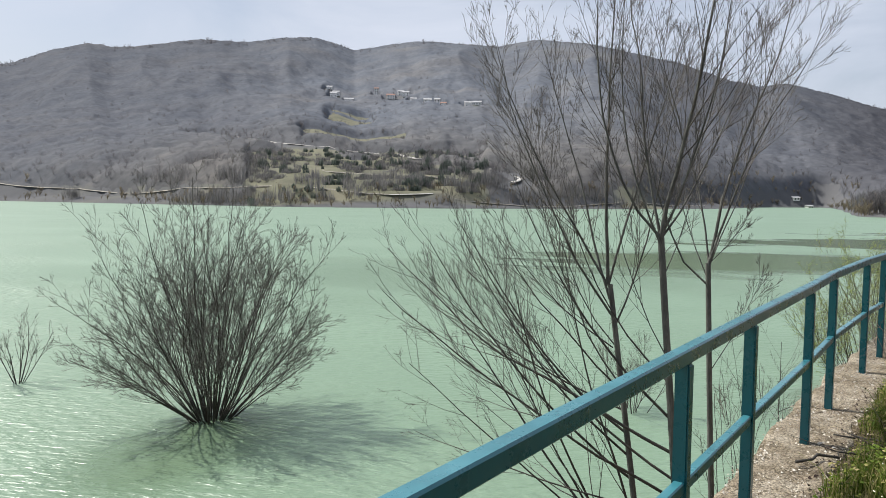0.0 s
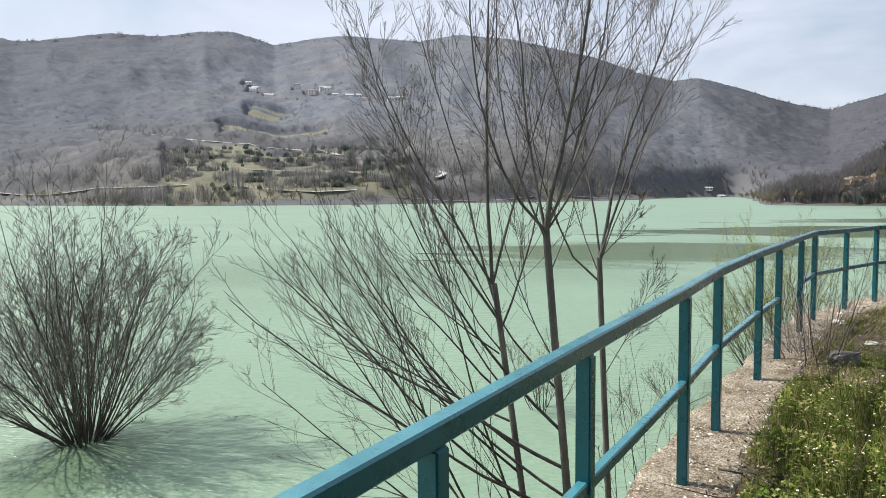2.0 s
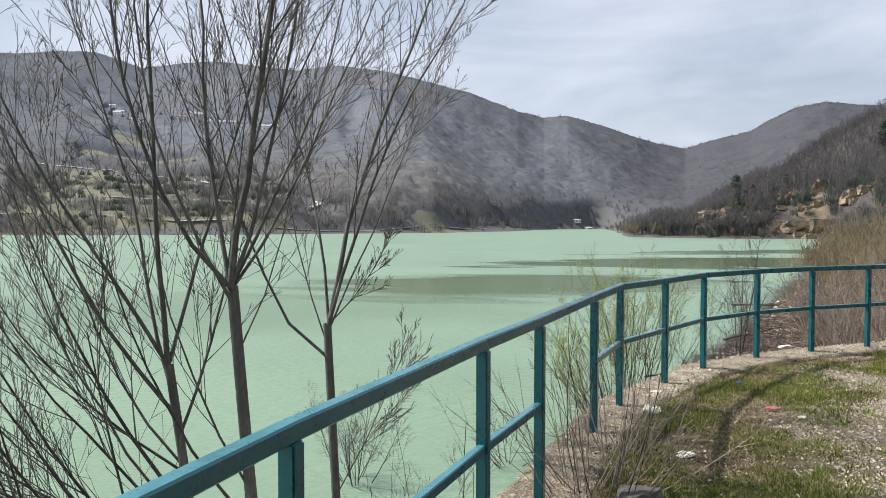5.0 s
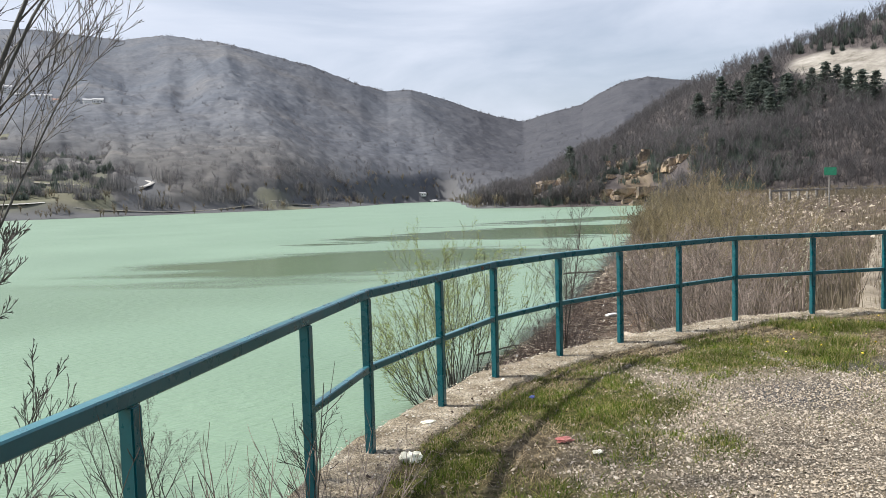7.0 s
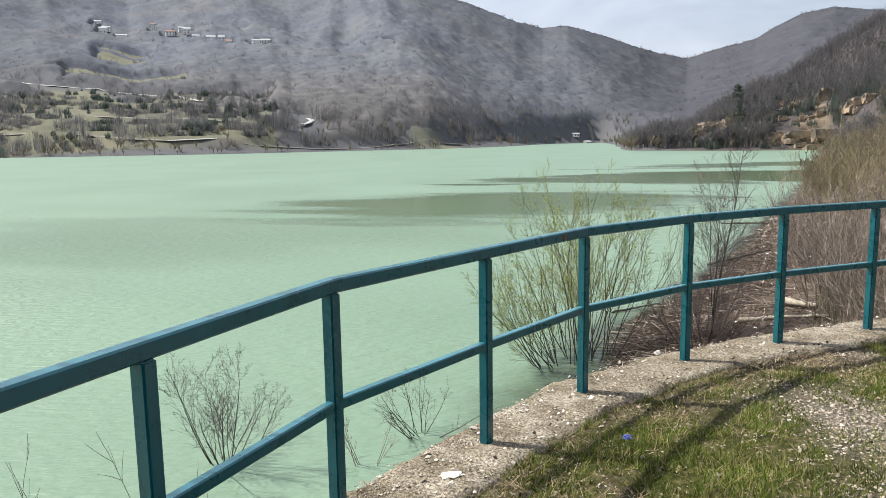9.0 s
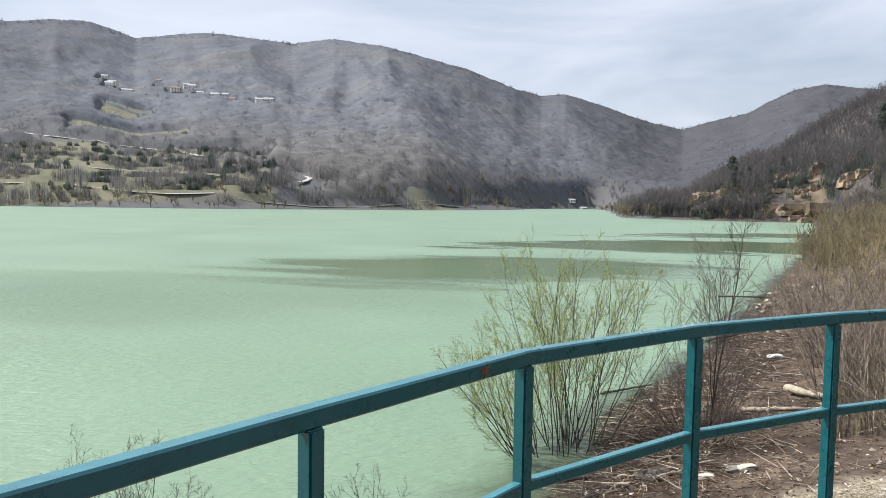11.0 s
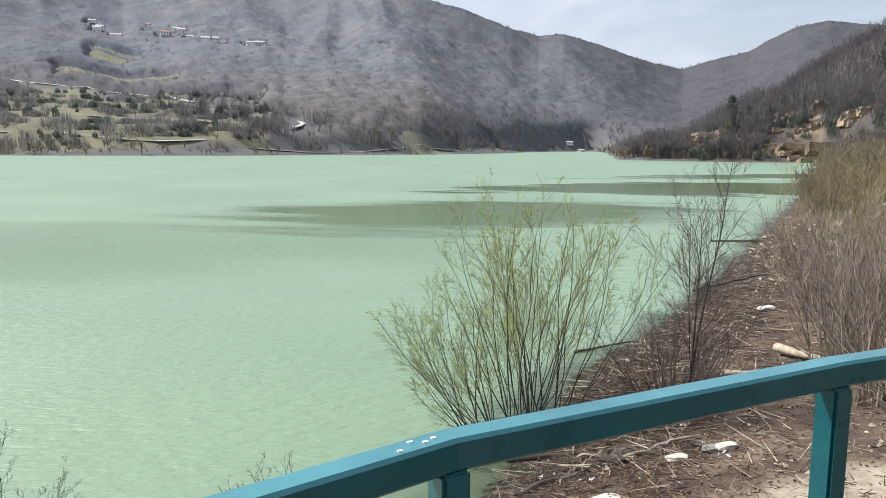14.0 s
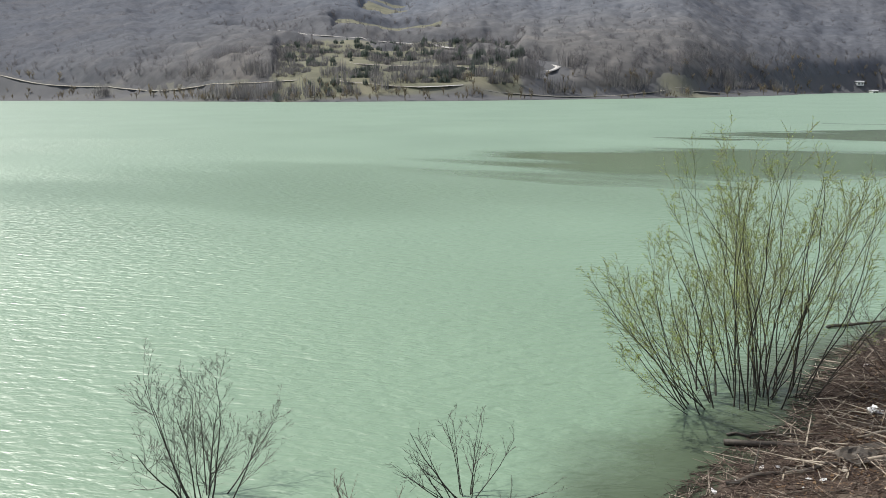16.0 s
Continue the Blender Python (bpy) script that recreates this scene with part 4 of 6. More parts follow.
woody("alder_tree", "slender leafless tree forking low at the water's edge", "tree",
      limbed((4.82, 10.92, -4.2), (4.61, 10.9, 0.72), 0.042,
             ((0, 0.13, 0.0, 3.7, 0.023, -0.02), (-0.3, -1.1, 0.0, 2.7, 0.014, 2.6), (0, 0.36, -0.05, 3.2, 0.017, 0.2), (0, 0.7, 0.0, 0.9, 0.008, 0.8), (0, 0.02, 0.25, 2.8, 0.014, 0.1), (-0.05, 0.4, 0.3, 2.7, 0.012, 0.5), (-1.4, 0.5, -0.2, 1.5, 0.007, 0.9), (-0.25, -0.5, 0.3, 2.4, 0.01, 1.2))),
      tall, 22, m_bark, m_twig, 1, "bare lakeside trees")
woody("alder_tree", "leaning leafless tree with many steep limbs by the wall", "tree",
      limbed((3.98, 10.72, -4.2), (3.36, 10.9, 0.42), 0.044,
             ((0, -0.06, 0.0, 4.3, 0.025, 0.0), (0, -0.6, 0.1, 3.6, 0.018, 1.3), (-0.02, 0.24, 0.2, 3.5, 0.018, 0.3), (-0.4, -0.5, -0.25, 3.9, 0.018, 1.1), (-0.8, -0.8, 0.15, 2.9, 0.012, 1.9), (-1.3, -0.65, -0.2, 3.2, 0.013, 1.4), (-0.6, 0.35, -0.1, 3.3, 0.014, 0.4), (-0.2, -0.3, 0.2, 3.7, 0.017, 0.6))),
      tall, 23, m_bark, m_twig, 1, "bare lakeside trees")
sprawl = Plan((11, 5, 2), (0.36, 0.45, 0.45), (30, 32, 34), (0.6, 0.55, 0.4, 0.2), (0.045, 0.06, 0.08, 0.09), (0.35, 0.25, 0.2, 0.15), 0.26, 0.22, 0.5, 0.0023)


def arching(lows, seed_turn):
    """Boughs that leave a leaning stem low over the water: where they leave it, lean, length, radius and how they rise."""
    def stems(rng):
        for x, y, z, dx, dz, ln, rad, rise in lows:
            yield ((x, y, z), (dx, rng.uniform(-0.25, 0.25) + seed_turn, dz), ln, rad, rise)
    return stems


woody("willow_shrub", "low spreading leafless willow reaching out over the water", "shrub",
      arching(((4.25, 10.4, -3.95, -0.36, 0.93, 4.9, 0.024, 0.1), (4.14, 10.38, -1.6, -0.95, 0.28, 5.0, 0.023, 0.3), (4.08, 10.38, -1.15, -0.74, 0.68, 3.7, 0.02, 0.7), (4.2, 10.4, -2.2, -0.86, 0.52, 4.5, 0.022, 0.55), (4.2, 10.4, -3.9, -0.66, 0.76, 5.2, 0.025, 0.3), (4.05, 10.4, -0.7, -0.8, 0.6, 2.9, 0.014, 0.9), (4.18, 10.4, -1.95, -0.92, 0.4, 4.2, 0.019, 0.75)), 0.05), sprawl, 24, m_bark_dark, m_twig, apart=True)
woody("willow_shrub", "leafless willow stems leaning out between the trees", "shrub",
      arching(((3.9, 10.75, -3.9, -0.6, 0.8, 4.7, 0.024, 0.4), (3.62, 10.82, -1.5, -0.86, 0.48, 3.6, 0.019, 1.0), (3.7, 10.8, -2.1, -0.82, 0.5, 4.1, 0.02, 0.8), (3.9, 10.8, -3.9, -0.46, 0.88, 4.5, 0.021, 0.4), (3.5, 10.85, -0.9, -0.75, 0.62, 2.9, 0.014, 0.9), (3.66, 10.8, -1.8, -0.78, 0.6, 3.6, 0.017, 0.9), (3.56, 10.84, -1.2, -0.9, 0.34, 3.3, 0.015, 1.0), (3.44, 10.86, -0.4, -0.8, 0.5, 2.4, 0.012, 1.1)), 0.12), sprawl, 25, m_bark_dark, m_twig, apart=True)
woody("willow_shrub", "few long leafless willow branches arching low over the water", "shrub",
      arching(((4.1, 10.5, -2.5, -0.90, 0.28, 3.6, 0.014, 0.2), (3.95, 10.6, -3.2, -0.75, 0.5, 4.2, 0.016, 0.4)), -0.1), Plan((7, 4, 2), (0.34, 0.5, 0.45), (34, 36, 36), (0.4, 0.3, 0.1, 0.0), (0.06, 0.08, 0.09, 0.1), (0.4, 0.25, 0.2, 0.15), 0.4, 0.25, 0.5, 0.0022), 26, m_bark_dark, m_twig, apart=True)
woody("sapling_shrub", "leafless shoots growing at the foot of the wall", "shrub",
      fan((5.45, 11.9, -3.95), 12, 0.25, 3.2, 0.011, (2, 26)),
      Plan((8, 4), (0.25, 0.5), (34, 34), (0.25, 0.3, 0.2), (0.06, 0.09, 0.1), (0.3, 0.15, 0.12), 0.35, 0.3, 0.55, 0.0018), 31, m_bark_dark, m_twig, apart=True)
# small bushes standing in the shallows off the wall
woody("water_bush", "small branchy leafless bush with several stems standing in shallow water", "bush",
      fan((5.0, 20.5, -4.05), 11, 0.3, 1.75, 0.015, (2, 52)),
      Plan((13, 5, 2), (0.48, 0.5, 0.5), (36, 36, 36), (0.25, 0.3, 0.2, 0.2), (0.08, 0.09, 0.1, 0.1), (0.3, 0.2, 0.15, 0.12), 0.14, 0.25, 0.45, 0.0021), 32, m_bark_dark, m_twig, 1, "bushes in the shallows", None, True)
woody("water_bush", "low sprawling leafless bush standing in shallow water", "bush",
      fan((8.45, 21.25, -4.05), 13, 0.2, 1.25, 0.011, (4, 60)),
      Plan((6, 4), (0.4, 0.5), (36, 34), (0.4, 0.3, 0.2), (0.07, 0.09, 0.1), (0.2, 0.15, 0.12), 0.25, 0.3, 0.5, 0.0024), 36, m_bark_dark, m_twig, 1, "bushes in the shallows", None, True)
woody("water_bush", "low sprawling leafless bush standing in shallow water", "bush",
      fan((7.35, 20.2, -4.05), 7, 0.25, 0.85, 0.009, (4, 60)),
      Plan((5, 3), (0.4, 0.5), (36, 34), (0.3, 0.3, 0.2), (0.07, 0.09, 0.1), (0.2, 0.15, 0.12), 0.25, 0.3, 0.5, 0.0024), 37, m_twig_red, m_twig_red, 1, "bushes in the shallows", None, True)
# the leafing willow by the beach
drape = Plan((13, 7), (0.27, 0.48), (30, 36), (0.35, 0.3, -0.2), (0.075, 0.09, 0.1), (0.35, 0.22, 0.18), 0.2, 0.22, 0.5, 0.0025)
woody("leafing_willow", "willow shrub with fine yellow-green new leaves in shallow water", "shrub",
      fan((13.1, 25.6, -4.15), 40, 0.9, 4.25, 0.014, (1, 31)), drape, 41, m_bark_dark, m_twig_green, 1, "leafing willows", (38000, 0.026, m_leaf, 1), True)
woody("leafing_willow", "low willow shrub leaning out over shallow water with yellow-green tips", "shrub",
      fan((12.3, 25.0, -4.1), 22, 0.7, 2.9, 0.014, (8, 62), -75, 75), drape, 44, m_bark_dark, m_twig_green, 1, "leafing willows", (11000, 0.028, m_leaf, 1), True)
woody("brown_sapling", "upright leafless sapling with reddish side branches on the debris bank", "tree",
      leaning((15.75, 24.5, -3.75), (15.95, 24.6, -2.9), 3.9, 0.045, 3, (1, 8)),
      Plan((30, 7), (0.42, 0.45), (50, 38), (0.1, 0.3, 0.2), (0.03, 0.06, 0.09), (0.4, 0.25, 0.2), 0.05, 0.2, 0.45, 0.0036), 42, m_bark_dark, m_twig_dark)
woody("brown_shrub", "dense reddish leafless scrub at the sapling's foot", "shrub",
      fan((15.6, 24.4, -3.75), 46, 0.45, 2.2, 0.012, (6, 60)),
      Plan((9, 4), (0.4, 0.5), (28, 30), (0.3, 0.3, 0.2), (0.06, 0.08, 0.1), (0.3, 0.2, 0.2), 0.25), 43, m_twig_dark, m_twig_dark, apart=True)
# thicket on the bank
rng = random.Random(9)
spots = [(19.5, 25.5), (21.5, 28.5), (23.5, 31), (22.0, 24.0), (25, 27.5), (27.5, 33), (18.3, 22.3), (20.3, 21.2), (31, 38.5), (17.0, 19.6), (23.5, 22), (28, 25), (21.0, 26.2), (23.3, 26.5), (25.8, 30.2), (28.6, 36), (34, 46), (19.0, 19.0), (16.2, 17.6), (37, 43), (41, 55), (20.0, 23.6), (22.6, 29.6)]
for i, (sx, sy) in enumerate(spots):
    z = float(terrain(np.array([sx]), np.array([sy]))[0])
    ochre = i in (2, 4, 5, 8, 14, 15, 16, 19, 20)
    if i in (7, 10, 11, 17):
        woody("thicket_shrub", "sparse brown leafless shoots on the open part of the bank", "shrub",
              fan((sx, sy, z - 0.1), 11, 1.0, 1.9, 0.012, (2, 32)),
              Plan((6, 3), (0.3, 0.5), (32, 34), (0.3, 0.3, 0.2), (0.07, 0.09, 0.1), (0.4, 0.3, 0.3), 0.25, 0.25, 0.5, 0.0036), 60 + i, m_twig_red, m_twig_red, 1, "thicket on the bank")
        continue
    woody("thicket_shrub", "dense tan leafless shrub on the bank" if ochre else "dense brown leafless shrub on the bank", "shrub",
          fan((sx, sy, z - 0.1), 19, 0.55, (4.8 if sx > 27 else 3.9) if ochre else 2.9, 0.015, (3, 52)),
          Plan((9, 4), (0.36, 0.5), (32, 34), (0.3, 0.3, 0.2), (0.07, 0.09, 0.1), (0.6, 0.35, 0.3), 0.22, 0.25, 0.5, 0.0042), 60 + i, m_twig_ochre if ochre else m_twig_red, m_twig_ochre if ochre else m_twig_red, 1, "thicket on the bank")

# a young tree breaking bud, alone on the open bank
woody("budding_sapling", "slender young tree with pale buds opening at its twig tips", "tree",
      fan((18.8, 19.05, float(terrain(np.array([18.8]), np.array([19.05]))[0]) - 0.1), 3, 0.15, 3.3, 0.022, (1, 9)),
      Plan((9, 3), (0.2, 0.4), (30, 34), (0.2, 0.3, 0.2), (0.05, 0.08, 0.1), (0.3, 0.2, 0.15), 0.35, 0.3, 0.5, 0.0036), 91, m_twig_red, m_twig_red, 1, "", (320, 0.055, m_bud, 1))

# ---- woods on the hills ----
def scatter_polar(count, az0, az1, r0, r1, seed):
    g = np.random.default_rng(seed)
    az = np.radians(g.uniform(az0, az1, count))
    r = np.exp(g.uniform(math.log(r0), math.log(r1), count))
    return EYE[0] + r * np.sin(az), EYE[1] + r * np.cos(az), r, np.degrees(az), g


def brush_trees(name, x, y, z, height, width, strokes, g, material, label, stroke_w=0.05, up=0.55, coarse=False):
    """Leafless trees far off: each one a loose sheaf of thin rising strokes with an uneven, rounded outline."""
    n = len(x)
    a = g.uniform(0, 2 * np.pi, (n, strokes))
    q = np.sqrt(g.uniform(0.02, 1, (n, strokes)))
    dome = np.sqrt(np.clip(1 - 0.75 * q ** 2, 0.05, 1))
    hh = height[:, None] * dome * g.uniform(0.75, 1.1, (n, strokes))
    ox, oy = np.cos(a) * q * width[:, None] / 2, np.sin(a) * q * width[:, None] / 2
    sw = stroke_w * height[:, None] * g.uniform(0.6, 1.4, (n, strokes))
    b_ = g.uniform(0, np.pi, (n, strokes))
    cx, cy = np.cos(b_) * sw, np.sin(b_) * sw
    low = 0.12 * height[:, None] * g.uniform(0, 2.5, (n, strokes))
    X, Y, Z = x[:, None], y[:, None], z[:, None]
    base = np.stack([X + ox * (0.8 if coarse else 0.35), Y + oy * (0.8 if coarse else 0.35), Z + low], -1)
    mid1 = np.stack([X + ox * 0.85 + cx, Y + oy * 0.85 + cy, Z + low + (hh - low) * up], -1)
    mid2 = np.stack([X + ox * 0.85 - cx, Y + oy * 0.85 - cy, Z + low + (hh - low) * up], -1)
    tip = np.stack([X + ox, Y + oy, Z + hh], -1)
    if coarse:
        foot = np.stack([cx, cy, 0 * cx], -1) * 0.8
        v = np.stack([base - foot, base + foot, tip], 2).reshape(-1, 3)
        f = np.arange(len(v)).reshape(-1, 3)
    else:
        v = np.stack([base, mid1, tip, mid2], 2).reshape(-1, 3)
        f = np.arange(len(v)).reshape(-1, 4)
    ob = from_arrays(name, v, f, material)
    return tagged(ob, label, "woods", kind="stuff")


def off_roads(x, y, gap):
    ok = np.ones(len(x), bool)
    for _, line, *rest in ROADS:
        ok &= poly_distance(x, y - gap * 0.5, line, False)[0] > gap
    return ok


def cell_domes(x, y, size, seed):
    """Rounded heads packed over the plan, one to a jittered cell; 0 between them, 1 on their tops."""
    cx, cy = np.floor(x / size), np.floor(y / size)
    best = np.full(x.shape, 9.0)
    for dx in (-1, 0, 1):
        for dy in (-1, 0, 1):
            px = (cx + dx + lattice(cx + dx, cy + dy, seed)) * size
            py = (cy + dy + lattice(cx + dx, cy + dy, seed + 7)) * size
            best = np.minimum(best, np.hypot(x - px, y - py) / size / (0.7 + 0.5 * lattice(cx + dx, cy + dy, seed + 13)))
    return np.sqrt(np.clip(1 - best ** 2, 0, 1))


def wood_cover(x, y):
    """1 under closed woods of the far slopes, 0 on meadows, roads, village plots and the shore."""
    d, inl = poly_distance(x, y, LAKE, True)
    r, az = np.hypot(x - EYE[0], y - EYE[1]), np.degrees(np.arctan2(x - EYE[0], y - EYE[1]))
    c = np.where(inl, 0.0, smooth(0, 55, d)) * (1 - smooth(0.0, 0.95, meadow_cover(x, y)))
    for _, line, *rest in ROADS:
        c = c * smooth(2, 20, poly_distance(x, y + 6.0, line, False)[0])
    for hx, hy, hw, hd, hh, ht in HOUSES:
        u, v_ = x - hx, y - hy
        c = c * (1 - (np.abs(u + v_ * 0.2) < hw * 0.75 + 3) * (v_ < 12) * (v_ > -44))
    return c * (1 - smooth(23, 25, az) * (1 - smooth(470, 560, r)))


# the woods as one broken canopy of rounded heads
ca, cr = np.meshgrid(np.radians(np.arange(-43, 43, 0.13)), np.geomspace(364, 2230, 235), indexing="ij")
cx_, cy_ = EYE[0] + cr * np.sin(ca), EYE[1] + cr * np.cos(ca)
cov = wood_cover(cx_, cy_)
mound = 0.62 * cell_domes(cx_, cy_, 13.0, 101) + 0.38 * cell_domes(cx_, cy_, 7.0, 131)
cz_ = terrain(cx_, cy_) - 1.0 + cov * (2.6 + 5.6 * mound)
na, nr_ = ca.shape
ia, ir = np.meshgrid(np.arange(na - 1), np.arange(nr_ - 1), indexing="ij")
live_ = (np.maximum(np.maximum(cov[:-1, :-1], cov[1:, 1:]), np.maximum(cov[1:, :-1], cov[:-1, 1:])) > 0.05).ravel()
quads = np.stack([ia * nr_ + ir, (ia + 1) * nr_ + ir, (ia + 1) * nr_ + ir + 1, ia * nr_ + ir + 1], -1).reshape(-1, 4)[:, ::-1][live_]
used, inv = np.unique(quads, return_inverse=True)
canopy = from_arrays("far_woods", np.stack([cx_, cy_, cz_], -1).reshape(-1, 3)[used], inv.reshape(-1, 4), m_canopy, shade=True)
# share of the painted shade tint, by bearing and distance
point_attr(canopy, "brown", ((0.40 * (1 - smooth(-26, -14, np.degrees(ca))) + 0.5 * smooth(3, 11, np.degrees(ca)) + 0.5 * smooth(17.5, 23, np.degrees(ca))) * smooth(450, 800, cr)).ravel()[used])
# nearness: 1 takes the warmer tone without the painted haze
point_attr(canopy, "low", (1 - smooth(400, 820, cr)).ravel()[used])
tagged(canopy, "grey-brown leafless woods covering the far slopes and ridges", "woods", kind="stuff")


def twig_template(seed):
    """One bare tree of unit height as flat strips: a trunk, rising limbs and fine twigs. Start, end and half width of each."""
    rng = random.Random(seed)
    rows = [((0, 0, 0), (rng.uniform(-0.04, 0.04), rng.uniform(-0.04, 0.04), 0.62), 0.013)]
    for k in range(11):
        t = rng.uniform(0.25, 0.95)
        b_ = Vector(rows[0][1]) * t
        h, lean = rng.uniform(0, 6.28), rng.uniform(0.35, 0.8)
        e = b_ + Vector((math.cos(h) * lean, math.sin(h) * lean, 1.0)).normalized() * rng.uniform(0.28, 0.5)
        rows.append((tuple(b_), tuple(e), 0.009))
        for _ in range(4):
            f = b_.lerp(e, rng.uniform(0.3, 1.0))
            h = rng.uniform(0, 6.28)
            rows.append((tuple(f), tuple(f + Vector((math.cos(h) * 0.6, math.sin(h) * 0.6, 0.9)).normalized() * rng.uniform(0.1, 0.24)), 0.009))
    return rows


def bare_trees(name, x, y, z, height, g, material, label, stout=1.0, category="woods"):
    """Leafless trees at middle distance: trunk, limbs and twigs each."""
    vs = []
    for k in range(5):
        rows = twig_template(900 + k)
        a, e, w = (np.array([r[i] for r in rows], float) for i in range(3))
        pick = np.arange(len(x)) % 5 == k
        n = pick.sum()
        turn = g.uniform(0, 2 * np.pi, n)[:, None]
        def spun(p):
            return np.stack([p[:, 0] * np.cos(turn) - p[:, 1] * np.sin(turn), p[:, 0] * np.sin(turn) + p[:, 1] * np.cos(turn), p[:, 2] + 0 * turn], -1) * height[pick][:, None, None]
        base = np.stack([x[pick], y[pick], z[pick]], -1)[:, None, :]
        p, q = spun(a) + base, spun(e) + base
        side = np.stack([np.cos(turn * 3 + np.arange(len(w))), np.sin(turn * 3 + np.arange(len(w))), 0 * turn + 0 * w], -1) * (stout * w[None] * height[pick][:, None])[..., None]
        vs.append(np.stack([p - side, p + side, q], 2).reshape(-1, 3))
    v = np.concatenate(vs)
    return tagged(from_arrays(name, v, np.arange(len(v)).reshape(-1, 3), material), label, category, kind="stuff")


def standing(count, az0, az1, r0, r1, seed, keep):
    x, y, r, a, g = scatter_polar(count, az0, az1, r0, r1, seed)
    d, inl = poly_distance(x, y, LAKE, True)
    ok = (~inl) & (d > 3) & keep(x, y, g)
    for qx, qy, qw, qh in ROCKS:
        ok &= poly_distance(x, y, [(qx, qy), (qx * 0.955, qy * 0.955)], False)[0] > qw * 0.95
    return x[ok], y[ok], g


def off_quarry(x, y):
    return (quarry_cover(x, y) < 0.1) & (quarry_cover(x * 1.03, y * 1.03) < 0.1)


tx_, ty_, g = standing(12000, -43, 42, 366, 900, 5, lambda x, y, g: (wood_cover(x, y) > 0.12) & (g.random(len(x)) < 0.3 + 0.7 * fbm(x / 40.0, y / 40.0, 3, 45)))
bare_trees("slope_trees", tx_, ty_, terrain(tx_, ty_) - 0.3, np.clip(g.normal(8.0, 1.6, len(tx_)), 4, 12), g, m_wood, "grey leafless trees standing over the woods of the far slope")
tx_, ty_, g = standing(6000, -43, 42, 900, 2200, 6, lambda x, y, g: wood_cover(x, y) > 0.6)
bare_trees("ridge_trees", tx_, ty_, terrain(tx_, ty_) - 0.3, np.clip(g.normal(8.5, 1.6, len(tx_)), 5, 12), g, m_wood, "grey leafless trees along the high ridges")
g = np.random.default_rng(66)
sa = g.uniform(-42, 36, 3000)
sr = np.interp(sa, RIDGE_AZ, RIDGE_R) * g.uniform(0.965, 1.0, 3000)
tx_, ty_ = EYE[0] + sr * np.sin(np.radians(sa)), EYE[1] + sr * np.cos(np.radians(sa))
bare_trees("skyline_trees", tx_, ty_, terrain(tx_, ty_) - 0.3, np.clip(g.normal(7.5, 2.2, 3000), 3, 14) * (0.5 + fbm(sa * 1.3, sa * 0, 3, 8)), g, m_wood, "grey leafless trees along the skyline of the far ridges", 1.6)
tx_, ty_, g = standing(7000, 24, 54, 262, 475, 2, lambda x, y, g: off_quarry(x, y) & (g.random(len(x)) < 0.35 + 0.65 * fbm(x / 24.0, y / 24.0, 3, 42)))
bare_trees("hill_trees", tx_, ty_, terrain(tx_, ty_) - 0.3, np.clip(g.normal(7.6, 1.6, len(tx_)), 3.5, 11), g, m_wood_near, "brown leafless trees on the steep near hill")
tx_, ty_, g = standing(4200, 24, 54, 262, 470, 8, lambda x, y, g: off_quarry(x, y))
bh = np.clip(g.normal(2.6, 0.9, len(tx_)), 1, 5)
brush_trees("hill_brush", tx_, ty_, terrain(tx_, ty_) - 0.3, bh, bh * g.uniform(1.0, 1.8, len(bh)), 18, g, m_wood_near, "low brown brush under the trees of the near hill", 0.018, 0.55, True)


# rounder pale crowns low on the far slope
rx_, ry_, rr_, ra_, g = scatter_polar(2600, -42, 24, 372, 560, 17)
d_, inl = poly_distance(rx_, ry_, LAKE, True)
ok = (~inl) & (d_ > 4) & (d_ < 70) & (fbm(rx_ / 35.0, ry_ / 25.0, 3, 61) > 0.52) & (g.random(len(rx_)) > 0.75 * meadow_cover(rx_, ry_)) & off_roads(rx_, ry_ + 3, 4)
rx_, ry_ = rx_[ok], ry_[ok]
rh = np.clip(g.normal(8.5, 2.0, len(rx_)), 4, 14)
brush_trees("shore_trees", rx_, ry_, terrain(rx_, ry_) - 0.3, rh, rh * g.uniform(0.9, 1.5, len(rh)), 64, g, m_round, "rounded pale leafless trees above the far shore", 0.016, 0.55, True)

# shoreline scrub: tan brush along the far waterline and on the cape
wx_, wy_, wr_, wa_, g = scatter_polar(26000, -43, 40, 240, 760, 3)
d_, inl = poly_distance(wx_, wy_, LAKE, True)
ok = (~inl) & (d_ < 26) & (d_ > 0.5) & ~((wa_ > 26) & (poly_distance(wx_, wy_, [(166, 252), (172, 248.5), (184, 249), (166, 238)], False)[0] < 7)) & (g.random(len(wx_)) < 0.25 + 0.9 * fbm(wx_ / 18.0, wy_ / 18.0, 3, 42))
ok &= off_roads(wx_, wy_ + 4, 5)
wx_, wy_ = wx_[ok], wy_[ok]
wz_ = terrain(wx_, wy_)
wx_, wy_, wz_ = wx_[::2], wy_[::2], wz_[::2]
ht = np.clip(g.normal(3.2, 1.3, len(wx_)), 1.0, 7)
bare_trees("shore_scrub", wx_, wy_, wz_ - 0.6, ht * 1.3, g, m_scrub, "tan leafless scrub along the far shore", 2.6, "scrub")

# pale scrub on the near bank of the bay
nx_, ny_, nr2_, na2_, g = scatter_polar(9000, 33, 62, 62, 235, 23)
d_, inl = poly_distance(nx_, ny_, LAKE, True)
ok = (~inl) & (d_ < 55) & (d_ > 1) & (g.random(len(nx_)) < 0.2 + 0.9 * fbm(nx_ / 14.0, ny_ / 14.0, 3, 47))
